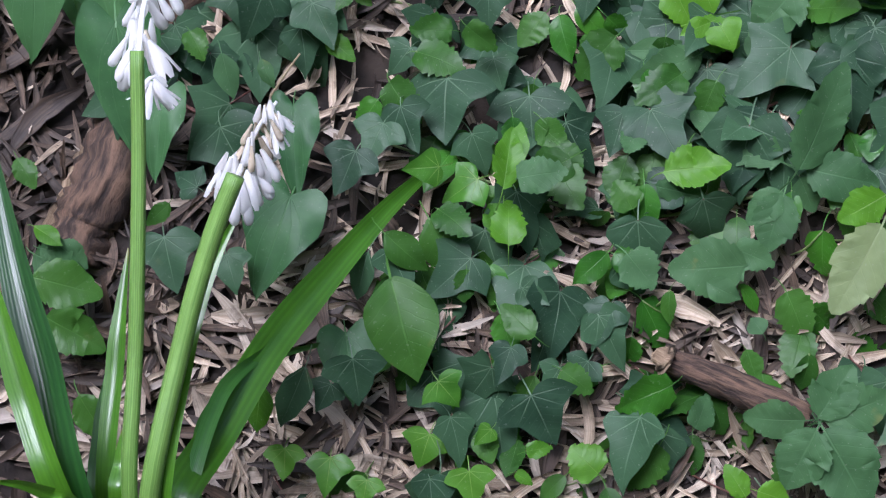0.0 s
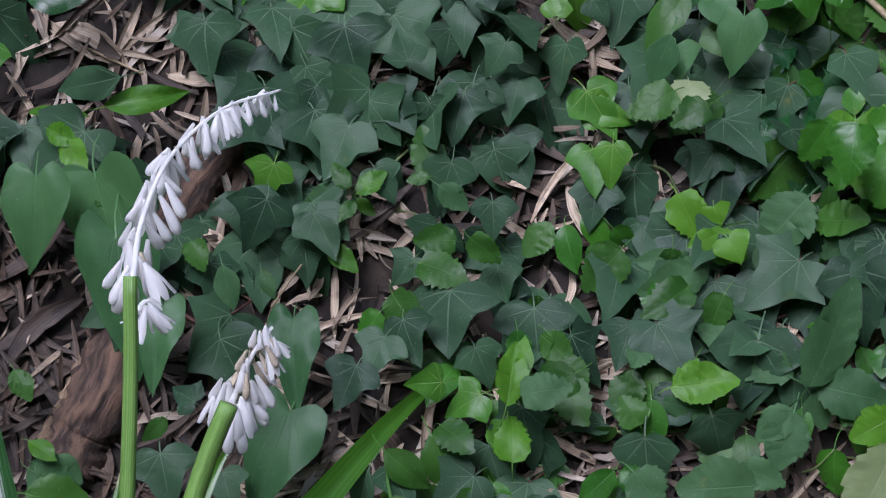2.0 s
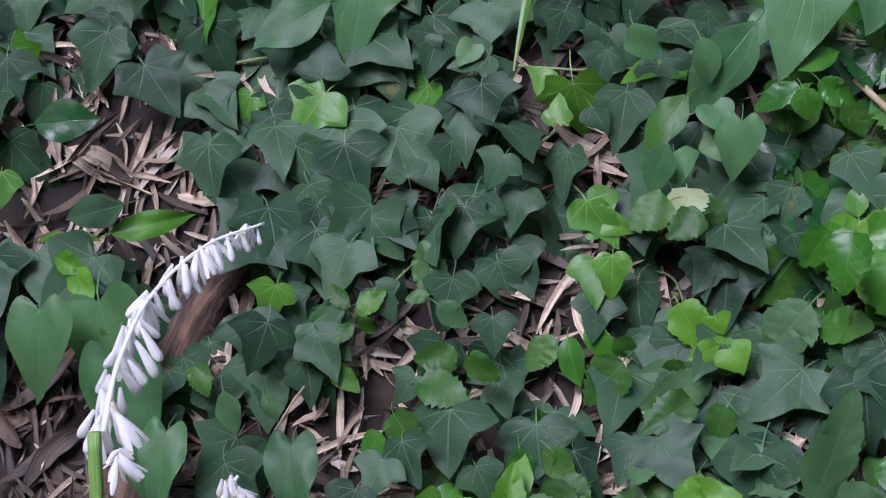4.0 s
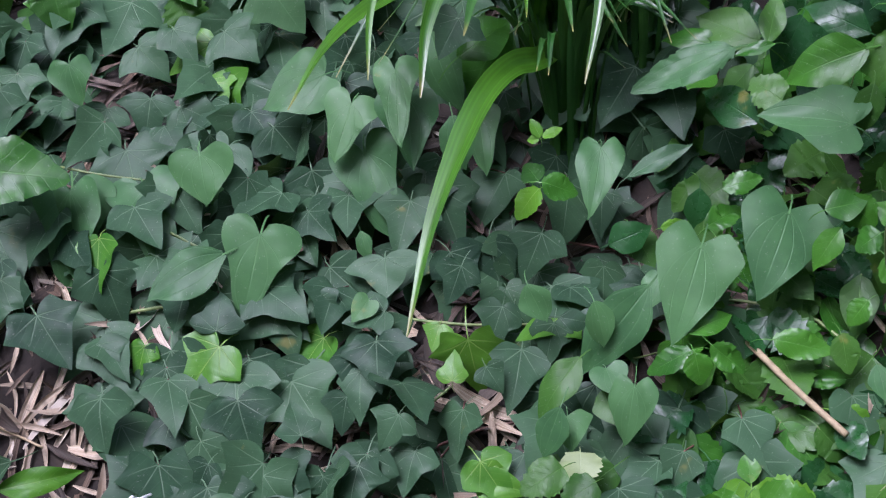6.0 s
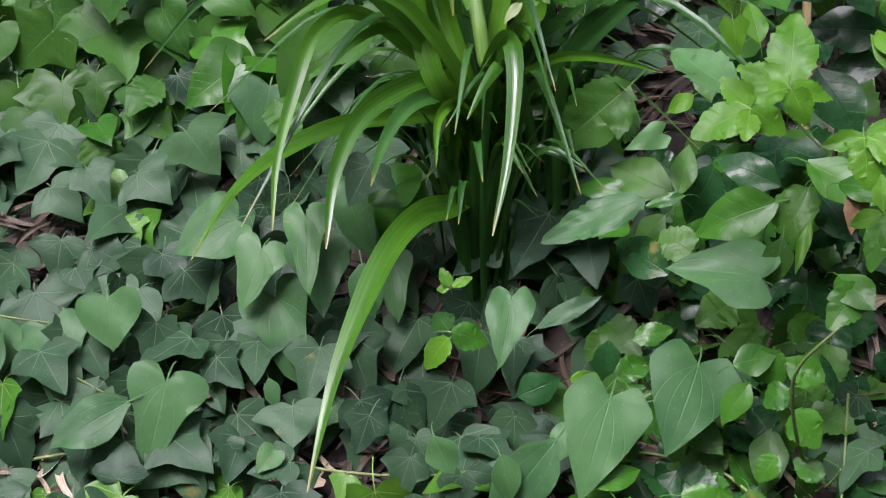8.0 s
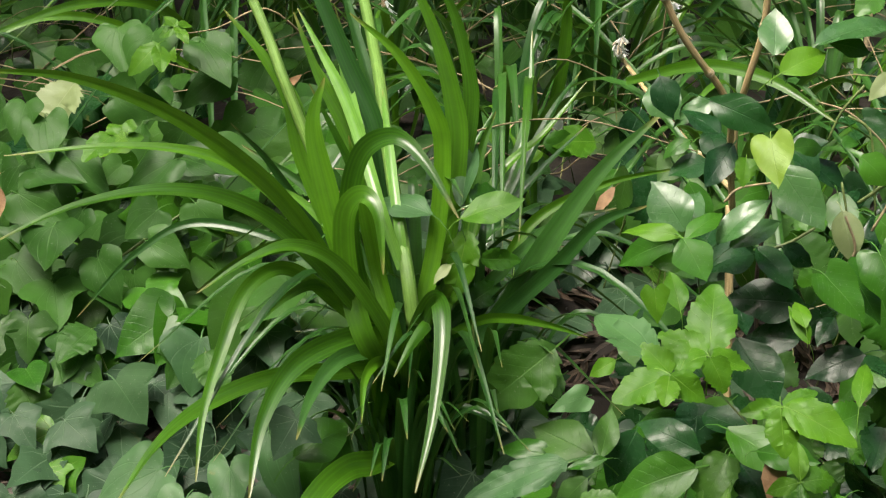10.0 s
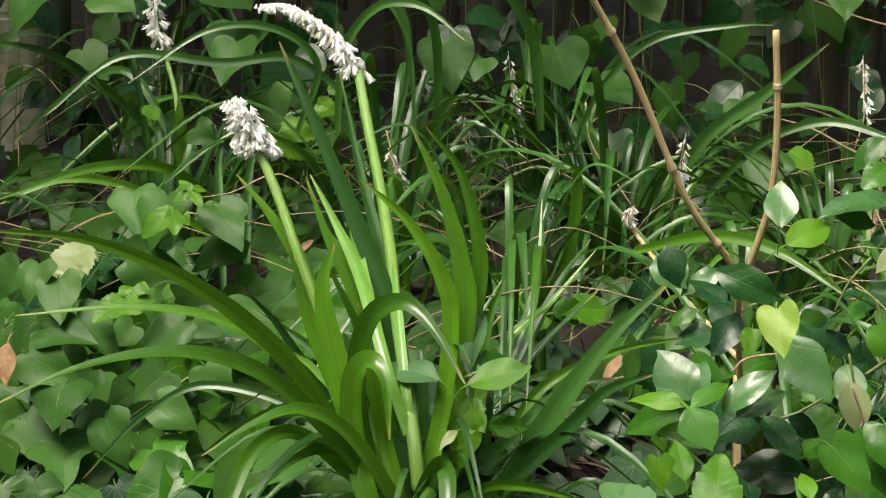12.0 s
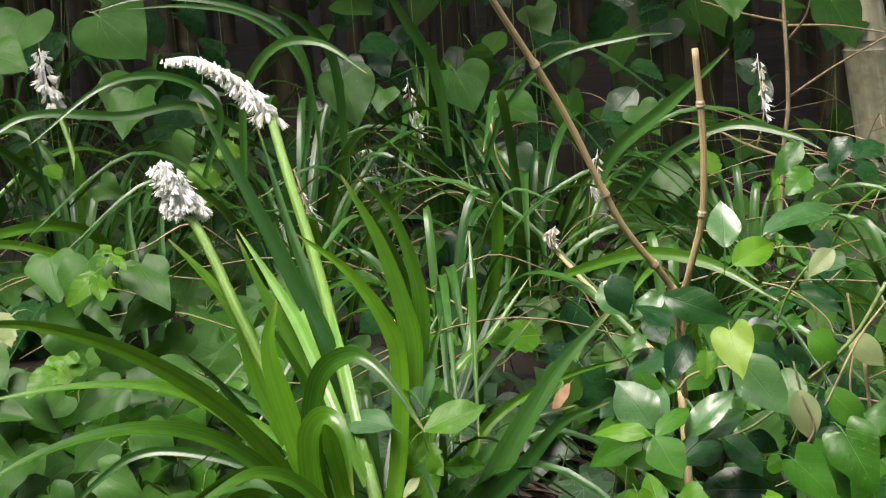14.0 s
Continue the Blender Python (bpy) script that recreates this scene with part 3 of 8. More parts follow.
ivy_low = vine("ivy_vine", "dark glossy ivy trailing over dry leaves at the bank foot", "ivy",
               [(-0.35, 1.3, 0.0), (-0.2, 1.2, 0.012), (-0.05, 1.22, 0.01), (0.1, 1.25, 0.012), (0.25, 1.2, 0.01)], RED_STEM)
ivy_mid = vine("ivy_vine", "dark green ivy with pale veins covering the middle of the bank", "ivy",
               [(-0.5, 1.42, 0.0), (-0.3, 1.38, 0.012), (-0.1, 1.44, 0.012), (0.1, 1.4, 0.01)], RED_STEM)
ivy_high = vine("ivy_vine", "dense dark ivy on the upper bank beside the lily clump", "ivy",
                [(-0.6, 1.66, 0.0), (-0.4, 1.62, 0.012), (-0.2, 1.6, 0.012), (0.0, 1.62, 0.01)], RED_STEM)
heart_vine = vine("heart_leaf_vine", "climbing vine with smooth heart-shaped green leaves", "vine",
                  [(0.3, 1.35, 0.0), (0.22, 1.4, 0.03), (0.12, 1.48, 0.03), (-0.1, 1.5, 0.02), (-0.35, 1.3, 0.02)], VINE)
yam_vine = vine("yam_vine", "wild yam vine with long eared grey-green leaves among the ivy", "vine",
                [(-0.55, 1.5, 0.0), (-0.35, 1.52, 0.03), (-0.15, 1.5, 0.03), (0.05, 1.5, 0.02)], VINE)
creeper_low = vine("creeper", "low creeper with small toothed green leaves over leaf litter", "creeper",
                   [(0.25, 1.12, 0.0), (0.1, 1.18, 0.02), (-0.1, 1.16, 0.02), (-0.3, 1.2, 0.02)], VINE)
creeper_right = vine("creeper", "scrambling creeper with toothed mid-green leaves and one bleached leaf", "creeper",
                     [(0.3, 1.0, 0.0), (0.25, 1.15, 0.03), (0.22, 1.3, 0.04), (0.25, 1.5, 0.05)], VINE)
creeper_bright = vine("bushkiller_vine", "bright yellow-green vine with five-part toothed leaves", "vine",
                      [(0.22, 1.48, 0.0), (0.2, 1.42, 0.12), (0.19, 1.38, 0.24), (0.22, 1.36, 0.3)], VINE)
seedling = vine("tree_seedling", "small seedling with broad pale green leaves before the lily", "seedling",
                [(-0.02, 1.72, 0.0), (-0.01, 1.70, 0.1), (0.0, 1.68, 0.2), (0.0, 1.67, 0.27)], VINE)
shrub = vine("evergreen_shrub", "evergreen shrub with leathery dark glossy leaves and a yellowed one", "shrub",
             [(0.26, 1.72, 0.0), (0.26, 1.70, 0.12), (0.25, 1.66, 0.25), (0.26, 1.62, 0.38)], BARK, r=0.0024)
back_vine = vine("heart_leaf_vine", "vine with pale heart-shaped leaves climbing through shaded lilies", "vine",
                 [(-0.5, 2.0, 0.0), (-0.3, 2.05, 0.1), (-0.1, 2.3, 0.12), (0.1, 2.6, 0.15)], VINE)

leaf(ivy_low, "ivy", IVY, (-0.305, 1.369, 0.684), (-0.276, 1.344, 0.656), 1.1)
leaf(ivy_low, "ivy", IVY, (-0.394, 1.263, 0.638), (-0.406, 1.232, 0.605), 1.1)
leaf(ivy_low, "ivy", IVY, (-0.355, 1.262, 0.626), (-0.335, 1.236, 0.597))
leaf(ivy_low, "ivy", IVY, (-0.202, 1.360, 0.645), (-0.182, 1.329, 0.617), 1.2)
leaf(ivy_low, "ivy", IVY, (-0.331, 1.321, 0.676), (-0.349, 1.286, 0.644), 1.1)
leaf(ivy_low, "ivy_long", IVY_YOUNG, (-0.113, 1.319, 0.663), (-0.115, 1.288, 0.640))
leaf(ivy_low, "ivy_long", IVY_YOUNG, (-0.134, 1.362, 0.676), (-0.094, 1.350, 0.666))
leaf(ivy_low, "ivy", IVY, (-0.242, 1.216, 0.583), (-0.243, 1.175, 0.545), 1.35)
leaf(ivy_low, "ivy", IVY, (-0.175, 1.225, 0.562), (-0.170, 1.183, 0.530), 1.2)
leaf(ivy_low, "ivy", IVY, (-0.221, 1.186, 0.549), (-0.204, 1.164, 0.524))
leaf(ivy_low, "ivy", IVY, (-0.278, 1.185, 0.575), (-0.265, 1.154, 0.551))
leaf(ivy_low, "ivy", IVY, (-0.291, 1.167, 0.570), (-0.305, 1.139, 0.551), 1.1)
leaf(ivy_low, "ivy", IVY, (-0.028, 1.332, 0.652), (-0.047, 1.305, 0.633), 1.1)
leaf(ivy_low, "ivy", IVY, (-0.205, 1.246, 0.585), (-0.197, 1.228, 0.564), 1.2)
leaf(ivy_low, "ivy", IVY, (-0.211, 1.284, 0.627), (-0.208, 1.260, 0.604), 1.1)
leaf(ivy_low, "ivy", IVY, (-0.274, 1.250, 0.592), (-0.292, 1.234, 0.575), 1.1)
leaf(ivy_low, "ivy", IVY, (-0.312, 1.149, 0.555), (-0.328, 1.124, 0.528), 1.1)
leaf(ivy_low, "ivy_long", IVY_YOUNG, (-0.245, 1.139, 0.548), (-0.275, 1.133, 0.547), 1.2)
leaf(ivy_low, "ivy", IVY_YOUNG, (-0.215, 1.147, 0.531), (-0.245, 1.131, 0.523), 1.1)
leaf(ivy_low, "ivy", IVY, (-0.391, 1.310, 0.636), (-0.370, 1.281, 0.615))
leaf(ivy_low, "ivy", IVY, (-0.394, 1.344, 0.666), (-0.382, 1.308, 0.632))
leaf(ivy_low, "ivy", IVY, (-0.177, 1.078, 0.475), (-0.155, 1.068, 0.467))
leaf(ivy_low, "ivy", IVY, (-0.169, 0.998, 0.433), (-0.148, 0.964, 0.411), 1.3)
leaf(ivy_low, "ivy", IVY, (-0.185, 1.017, 0.464), (-0.194, 0.991, 0.448), 0.9)
leaf(ivy_low, "ivy", IVY_YOUNG, (-0.240, 0.999, 0.444), (-0.223, 0.985, 0.430), 1.3)
leaf(ivy_low, "ivy", IVY_YOUNG, (-0.247, 0.992, 0.396), (-0.256, 0.971, 0.378), 1.3)
leaf(ivy_low, "ivy", IVY_YOUNG, (-0.215, 0.958, 0.390), (-0.211, 0.936, 0.372), 1.25)
leaf(ivy_low, "ivy", IVY, (-0.206, 0.998, 0.400), (-0.189, 0.979, 0.388), 1.2)
leaf(ivy_low, "ivy", IVY_YOUNG, (-0.323, 0.972, 0.387), (-0.326, 0.950, 0.366), 1.1)
leaf(ivy_low, "ivy", IVY_YOUNG, (-0.358, 0.974, 0.394), (-0.359, 0.955, 0.377), 1.2)
leaf(ivy_low, "ivy", IVY, (-0.305, 1.000, 0.464), (-0.297, 0.973, 0.438), 1.2)
leaf(ivy_low, "ivy", IVY, (-0.324, 1.007, 0.432), (-0.334, 0.989, 0.419), 1.1)
leaf(ivy_low, "ivy", IVY, (-0.147, 1.035, 0.431), (-0.160, 1.019, 0.415), 1.1)
leaf(ivy_low, "ivy", IVY_YOUNG, (-0.294, 0.959, 0.377), (-0.297, 0.941, 0.364), 1.2)
leaf(ivy_low, "ivy_long", IVY_YOUNG, (-0.199, 0.986, 0.408), (-0.212, 0.976, 0.399), 1.1)
leaf(ivy_mid, "ivy_five", IVY, (-0.526, 1.465, 0.779), (-0.493, 1.433, 0.744), 1.1)
leaf(ivy_mid, "ivy", IVY, (-0.474, 1.458, 0.753), (-0.452, 1.431, 0.726))
leaf(ivy_mid, "ivy", IVY_YOUNG, (-0.433, 1.463, 0.749), (-0.442, 1.439, 0.730), 0.9)
leaf(ivy_mid, "ivy", IVY, (-0.461, 1.405, 0.730), (-0.456, 1.373, 0.689), 1.2)
leaf(ivy_mid, "ivy", IVY, (-0.404, 1.415, 0.706), (-0.378, 1.386, 0.679), 1.15)
leaf(ivy_mid, "ivy", IVY, (-0.340, 1.396, 0.732), (-0.328, 1.360, 0.694), 1.25)
leaf(ivy_mid, "ivy", IVY_YOUNG, (-0.365, 1.456, 0.751), (-0.400, 1.418, 0.724))
leaf(ivy_mid, "ivy_long", IVY, (-0.368, 1.464, 0.762), (-0.365, 1.490, 0.786), 1.6)
leaf(ivy_mid, "ivy", IVY, (-0.318, 1.362, 0.679), (-0.292, 1.337, 0.651), 1.2)
leaf(ivy_mid, "ivy", IVY, (-0.361, 1.348, 0.648), (-0.355, 1.325, 0.619), 1.3)
leaf(ivy_mid, "ivy_long", IVY, (-0.287, 1.461, 0.728), (-0.292, 1.432, 0.699), 1.3)
leaf(ivy_mid, "ivy_five", IVY, (-0.226, 1.446, 0.760), (-0.225, 1.411, 0.730), 1.3)
leaf(ivy_mid, "ivy", IVY, (-0.220, 1.472, 0.774), (-0.257, 1.464, 0.767), 1.1)
leaf(ivy_mid, "ivy", IVY, (-0.224, 1.525, 0.800), (-0.220, 1.500, 0.771), 1.7)
leaf(ivy_mid, "ivy", IVY, (-0.295, 1.604, 0.827), (-0.304, 1.576, 0.801), 1.2)
leaf(ivy_mid, "ivy", IVY, (-0.317, 1.495, 0.765), (-0.305, 1.466, 0.729), 1.1)
leaf(ivy_mid, "ivy", IVY, (-0.281, 1.498, 0.775), (-0.260, 1.483, 0.757))
leaf(ivy_mid, "ivy", IVY, (-0.203, 1.385, 0.723), (-0.219, 1.365, 0.701), 1.1)
leaf(ivy_mid, "ivy", IVY, (-0.112, 1.562, 0.804), (-0.106, 1.530, 0.774), 1.3)
leaf(ivy_mid, "ivy_long", IVY_YOUNG, (-0.162, 1.435, 0.726), (-0.160, 1.453, 0.747), 1.2)
leaf(ivy_mid, "ivy_long", IVY_YOUNG, (-0.174, 1.476, 0.758), (-0.181, 1.461, 0.740), 1.3)
leaf(ivy_mid, "ivy_long", IVY, (-0.131, 1.422, 0.747), (-0.117, 1.408, 0.729), 1.3)
leaf(ivy_mid, "ivy", IVY, (-0.191, 1.382, 0.689), (-0.202, 1.353, 0.664), 1.1)
leaf(ivy_mid, "ivy_five", IVY, (-0.212, 1.351, 0.640), (-0.201, 1.321, 0.612), 1.25)
leaf(ivy_mid, "ivy_long", IVY, (-0.090, 1.543, 0.774), (-0.072, 1.518, 0.743), 1.3)
leaf(ivy_mid, "ivy", IVY, (-0.416, 1.284, 0.630), (-0.406, 1.253, 0.598), 1.2)
leaf(ivy_mid, "ivy", IVY_YOUNG, (-0.392, 1.298, 0.652), (-0.402, 1.275, 0.629), 1.1)
leaf(ivy_mid, "ivy", IVY, (-0.252, 1.424, 0.718), (-0.257, 1.402, 0.692), 1.1)
leaf(ivy_mid, "ivy", IVY, (-0.267, 1.359, 0.679), (-0.253, 1.344, 0.661), 1.1)
leaf(ivy_mid, "ivy", IVY, (-0.389, 1.683, 0.859), (-0.354, 1.669, 0.838), 1.4)
leaf(ivy_mid, "ivy", IVY, (-0.118, 1.529, 0.766), (-0.103, 1.509, 0.742))
leaf(ivy_mid, "ivy", IVY, (-0.156, 1.519, 0.794), (-0.171, 1.494, 0.768))
leaf(ivy_mid, "ivy", IVY, (-0.082, 1.498, 0.752), (-0.068, 1.479, 0.729), 1.1)
leaf(ivy_mid, "ivy", IVY, (-0.363, 1.360, 0.692), (-0.376, 1.343, 0.674), 1.1)
leaf(ivy_mid, "ivy", IVY, (-0.570, 1.520, 0.806), (-0.584, 1.498, 0.783), 1.1)
leaf(ivy_mid, "ivy", IVY, (-0.285, 1.374, 0.710), (-0.296, 1.398, 0.734))
leaf(ivy_mid, "ivy", IVY, (-0.307, 1.288, 0.654), (-0.289, 1.273, 0.631), 1.1)
leaf(ivy_mid, "ivy", IVY, (-0.246, 1.315, 0.646), (-0.254, 1.288, 0.619), 1.1)
leaf(ivy_mid, "ivy", IVY, (-0.420, 1.796, 0.911), (-0.415, 1.773, 0.878), 1.4)
leaf(ivy_mid, "ivy", IVY, (-0.484, 1.757, 0.921), (-0.452, 1.738, 0.895), 1.2)
leaf(ivy_mid, "ivy", IVY, (-0.550, 1.876, 0.951), (-0.565, 1.842, 0.908), 1.2)
leaf(ivy_mid, "ivy", IVY, (-0.460, 1.690, 0.893), (-0.466, 1.662, 0.865), 1.3)
leaf(ivy_mid, "ivy", IVY_YOUNG, (-0.408, 1.717, 0.899), (-0.393, 1.695, 0.870), 1.4)
leaf(ivy_mid, "ivy", IVY, (-0.359, 1.836, 0.943), (-0.333, 1.803, 0.901), 1.2)
leaf(ivy_mid, "ivy", IVY, (-0.471, 1.850, 0.943), (-0.480, 1.829, 0.916), 1.2)
leaf(ivy_mid, "ivy", IVY, (-0.341, 1.665, 0.877), (-0.313, 1.648, 0.850), 1.2)
leaf(ivy_mid, "ivy", IVY, (-0.418, 1.695, 0.869), (-0.384, 1.677, 0.848), 1.2)
leaf(ivy_mid, "ivy", IVY, (-0.502, 1.685, 0.885), (-0.512, 1.662, 0.857), 1.2)
leaf(ivy_mid, "ivy", IVY, (-0.412, 1.874, 0.939), (-0.417, 1.853, 0.912), 1.1)
leaf(ivy_mid, "ivy", IVY, (-0.458, 1.805, 0.922), (-0.476, 1.788, 0.908))
leaf(ivy_mid, "ivy", IVY, (-0.558, 1.709, 0.882), (-0.571, 1.678, 0.853))
leaf(ivy_mid, "ivy", IVY, (-0.508, 1.648, 0.865), (-0.493, 1.629, 0.844), 1.1)
leaf(ivy_mid, "ivy", IVY, (-0.385, 1.814, 0.920), (-0.361, 1.792, 0.897), 1.1)
leaf(ivy_high, "ivy_long", IVY, (-0.421, 1.888, 0.952), (-0.431, 1.867, 0.922), 1.5)
leaf(ivy_high, "ivy", IVY, (-0.414, 1.788, 0.920), (-0.375, 1.775, 0.896), 1.3)
leaf(ivy_high, "ivy_five", IVY, (-0.369, 1.843, 0.934), (-0.334, 1.824, 0.893), 1.2)
leaf(ivy_high, "ivy", IVY, (-0.471, 1.824, 0.918), (-0.449, 1.810, 0.897), 1.1)
leaf(ivy_high, "ivy", IVY, (-0.462, 1.765, 0.906), (-0.453, 1.748, 0.879), 1.2)
leaf(ivy_high, "ivy", IVY, (-0.388, 1.962, 0.965), (-0.374, 1.947, 0.936), 1.3)
leaf(ivy_high, "ivy_long", IVY, (-0.299, 1.891, 0.964), (-0.295, 1.861, 0.927), 1.5)
leaf(ivy_high, "ivy", IVY, (-0.469, 1.947, 0.970), (-0.479, 1.925, 0.943), 1.2)
leaf(ivy_high, "ivy", IVY_YOUNG, (-0.402, 1.720, 0.893), (-0.377, 1.699, 0.862), 1.4)
leaf(ivy_high, "ivy", IVY, (-0.431, 1.684, 0.886), (-0.388, 1.679, 0.867), 1.2)
leaf(ivy_high, "ivy", IVY, (-0.337, 1.652, 0.876), (-0.308, 1.636, 0.850), 1.4)
leaf(ivy_high, "ivy", IVY, (-0.352, 1.935, 0.979), (-0.333, 1.917, 0.947), 1.1)
leaf(ivy_high, "ivy", IVY, (-0.499, 1.943, 0.957), (-0.502, 1.920, 0.927), 1.2)
leaf(ivy_high, "ivy", IVY, (-0.401, 1.905, 0.957), (-0.420, 1.915, 0.972), 1.1)
leaf(ivy_high, "ivy", IVY, (-0.320, 1.816, 0.951), (-0.296, 1.806, 0.925))
leaf(ivy_high, "ivy", IVY, (-0.260, 1.919, 0.984), (-0.270, 1.898, 0.954), 1.1)
leaf(ivy_high, "ivy", IVY, (-0.222, 1.852, 0.975), (-0.192, 1.833, 0.952), 1.1)
leaf(ivy_high, "ivy", IVY, (-0.442, 2.017, 0.979), (-0.459, 2.000, 0.952), 1.2)
leaf(ivy_high, "ivy", IVY, (-0.378, 2.011, 0.994), (-0.388, 1.991, 0.968), 1.2)
leaf(ivy_high, "ivy", IVY, (-0.502, 2.036, 0.993), (-0.519, 2.021, 0.965), 1.2)
leaf(ivy_high, "ivy", IVY, (-0.322, 1.970, 0.987), (-0.297, 1.957, 0.966))
leaf(ivy_high, "ivy", IVY, (-0.446, 1.674, 0.870), (-0.427, 1.655, 0.844), 1.2)
leaf(ivy_high, "ivy", IVY, (-0.128, 1.743, 0.937), (-0.116, 1.718, 0.901), 1.1)
leaf(ivy_high, "ivy_five", IVY, (-0.154, 1.607, 0.992), (-0.172, 1.585, 0.963), 1.2)
leaf(heart_vine, "heart", HEART, (-0.531, 1.679, 0.934), (-0.524, 1.650, 0.905), 1.08)
leaf(heart_vine, "heart", HEART, (-0.393, 1.582, 0.880), (-0.385, 1.552, 0.843), 1.26)
leaf(heart_vine, "yam", HEART, (-0.254, 1.605, 0.916), (-0.270, 1.573, 0.873), 1.1)
leaf(heart_vine, "heart", HEART, (-0.206, 1.615, 0.916), (-0.198, 1.567, 0.869), 0.85)
leaf(heart_vine, "heart", HEART, (-0.285, 1.647, 0.928), (-0.342, 1.623, 0.909))
leaf(heart_vine, "oval", LUSH, (-0.115, 1.670, 0.969), (-0.159, 1.629, 0.913), 1.3)
leaf(yam_vine, "yam", HEART, (-0.513, 1.574, 0.848), (-0.510, 1.516, 0.779), 1.05)
leaf(yam_vine, "yam", HEART, (-0.450, 1.589, 0.845), (-0.424, 1.531, 0.786), 0.95)
leaf(yam_vine, "yam", HEART, (-0.332, 1.520, 0.827), (-0.344, 1.463, 0.782), 1.15)
leaf(yam_vine, "yam", HEART, (-0.246, 1.602, 0.870), (-0.222, 1.549, 0.808), 0.95)
leaf(yam_vine, "heart", HEART, (-0.401, 1.617, 0.861), (-0.385, 1.585, 0.829), 1.08)
leaf(yam_vine, "oval", HEART, (-0.361, 1.502, 0.819), (-0.430, 1.473, 0.790), 1.1)
leaf(yam_vine, "oval", HEART, (-0.247, 1.546, 0.817), (-0.239, 1.528, 0.798), 1.1)
leaf(yam_vine, "heart", HEART, (-0.512, 1.567, 0.852), (-0.507, 1.511, 0.786), 0.7)
leaf(yam_vine, "yam", HEART, (-0.144, 1.649, 0.883), (-0.138, 1.610, 0.844), 0.9)
leaf(yam_vine, "heart", HEART, (-0.234, 1.473, 0.785), (-0.248, 1.460, 0.770))
leaf(creeper_low, "toothed", SERRATE, (-0.261, 1.309, 0.633), (-0.273, 1.342, 0.667))
leaf(creeper_low, "toothed", MATTE, (-0.254, 1.274, 0.647), (-0.229, 1.262, 0.632), 1.1)
leaf(creeper_low, "toothed", SERRATE, (-0.262, 1.284, 0.650), (-0.281, 1.279, 0.649), 1.1)
leaf(creeper_low, "toothed", FRESH, (-0.321, 1.270, 0.641), (-0.298, 1.288, 0.650))
leaf(creeper_low, "toothed", SERRATE, (-0.320, 1.246, 0.647), (-0.332, 1.233, 0.635))
leaf(creeper_low, "toothed", FRESH, (-0.323, 1.288, 0.625), (-0.308, 1.280, 0.614))
leaf(creeper_low, "toothed", MATTE, (-0.332, 1.294, 0.632), (-0.370, 1.279, 0.620), 0.9)
leaf(creeper_low, "toothed", SERRATE, (-0.326, 1.262, 0.650), (-0.340, 1.278, 0.664))
leaf(creeper_low, "round", SERRATE, (-0.240, 1.262, 0.602), (-0.276, 1.258, 0.603))
leaf(creeper_low, "round", SERRATE, (-0.227, 1.231, 0.624), (-0.204, 1.214, 0.611))
leaf(creeper_low, "heart", FRESH, (0.085, 1.337, 0.679), (0.083, 1.297, 0.645))
leaf(creeper_low, "round", FRESH, (-0.189, 1.101, 0.500), (-0.190, 1.131, 0.524))
leaf(creeper_low, "round", MATTE, (-0.183, 1.127, 0.546), (-0.143, 1.130, 0.551))
leaf(creeper_low, "toothed", FRESH, (-0.194, 1.121, 0.540), (-0.186, 1.157, 0.577), 0.8)
leaf(creeper_low, "oval", SERRATE, (-0.253, 1.119, 0.512), (-0.229, 1.087, 0.481), 1.4)
leaf(creeper_low, "oval", IVY, (-0.299, 1.089, 0.500), (-0.315, 1.061, 0.472))
leaf(creeper_low, "oval", SERRATE, (-0.286, 1.088, 0.519), (-0.253, 1.064, 0.499), 1.2)
leaf(creeper_low, "toothed", FRESH, (-0.344, 1.253, 0.600), (-0.320, 1.239, 0.585))
leaf(creeper_low, "oval", MATTE, (-0.395, 1.222, 0.596), (-0.385, 1.203, 0.581))
leaf(creeper_low, "round", SERRATE, (-0.455, 1.240, 0.611), (-0.442, 1.223, 0.594))
leaf(creeper_low, "toothed", SERRATE, (-0.566, 1.073, 0.480), (-0.512, 1.066, 0.472), 1.2)
leaf(creeper_low, "toothed", MATTE, (-0.566, 1.103, 0.487), (-0.535, 1.103, 0.482), 1.2)
leaf(creeper_low, "toothed", FRESH, (-0.583, 1.313, 0.674), (-0.554, 1.305, 0.662))
leaf(creeper_low, "toothed", SERRATE, (-0.167, 1.029, 0.466), (-0.194, 1.049, 0.481), 1.1)
leaf(creeper_low, "oval", SERRATE, (-0.280, 1.059, 0.499), (-0.257, 0.998, 0.448), 1.45)
leaf(creeper_low, "round", FRESH, (-0.172, 0.956, 0.413), (-0.152, 0.961, 0.414), 0.9)
leaf(creeper_low, "round", FRESH, (-0.180, 0.963, 0.384), (-0.166, 0.958, 0.379), 0.9)
leaf(creeper_low, "oval", FRESH, (-0.372, 0.976, 0.458), (-0.380, 0.946, 0.435), 1.3)
leaf(creeper_low, "oval", IVY, (-0.342, 1.002, 0.453), (-0.357, 0.963, 0.424))
leaf(creeper_low, "toothed", MATTE, (-0.572, 1.103, 0.481), (-0.528, 1.087, 0.471), 1.2)
leaf(creeper_low, "toothed", SERRATE, (-0.556, 1.056, 0.454), (-0.508, 1.036, 0.438), 1.1)
leaf(creeper_right, "round", SERRATE, (-0.065, 1.315, 0.715), (-0.098, 1.296, 0.704), 1.1)
leaf(creeper_right, "round", SERRATE, (-0.039, 1.303, 0.709), (-0.067, 1.289, 0.697), 1.1)
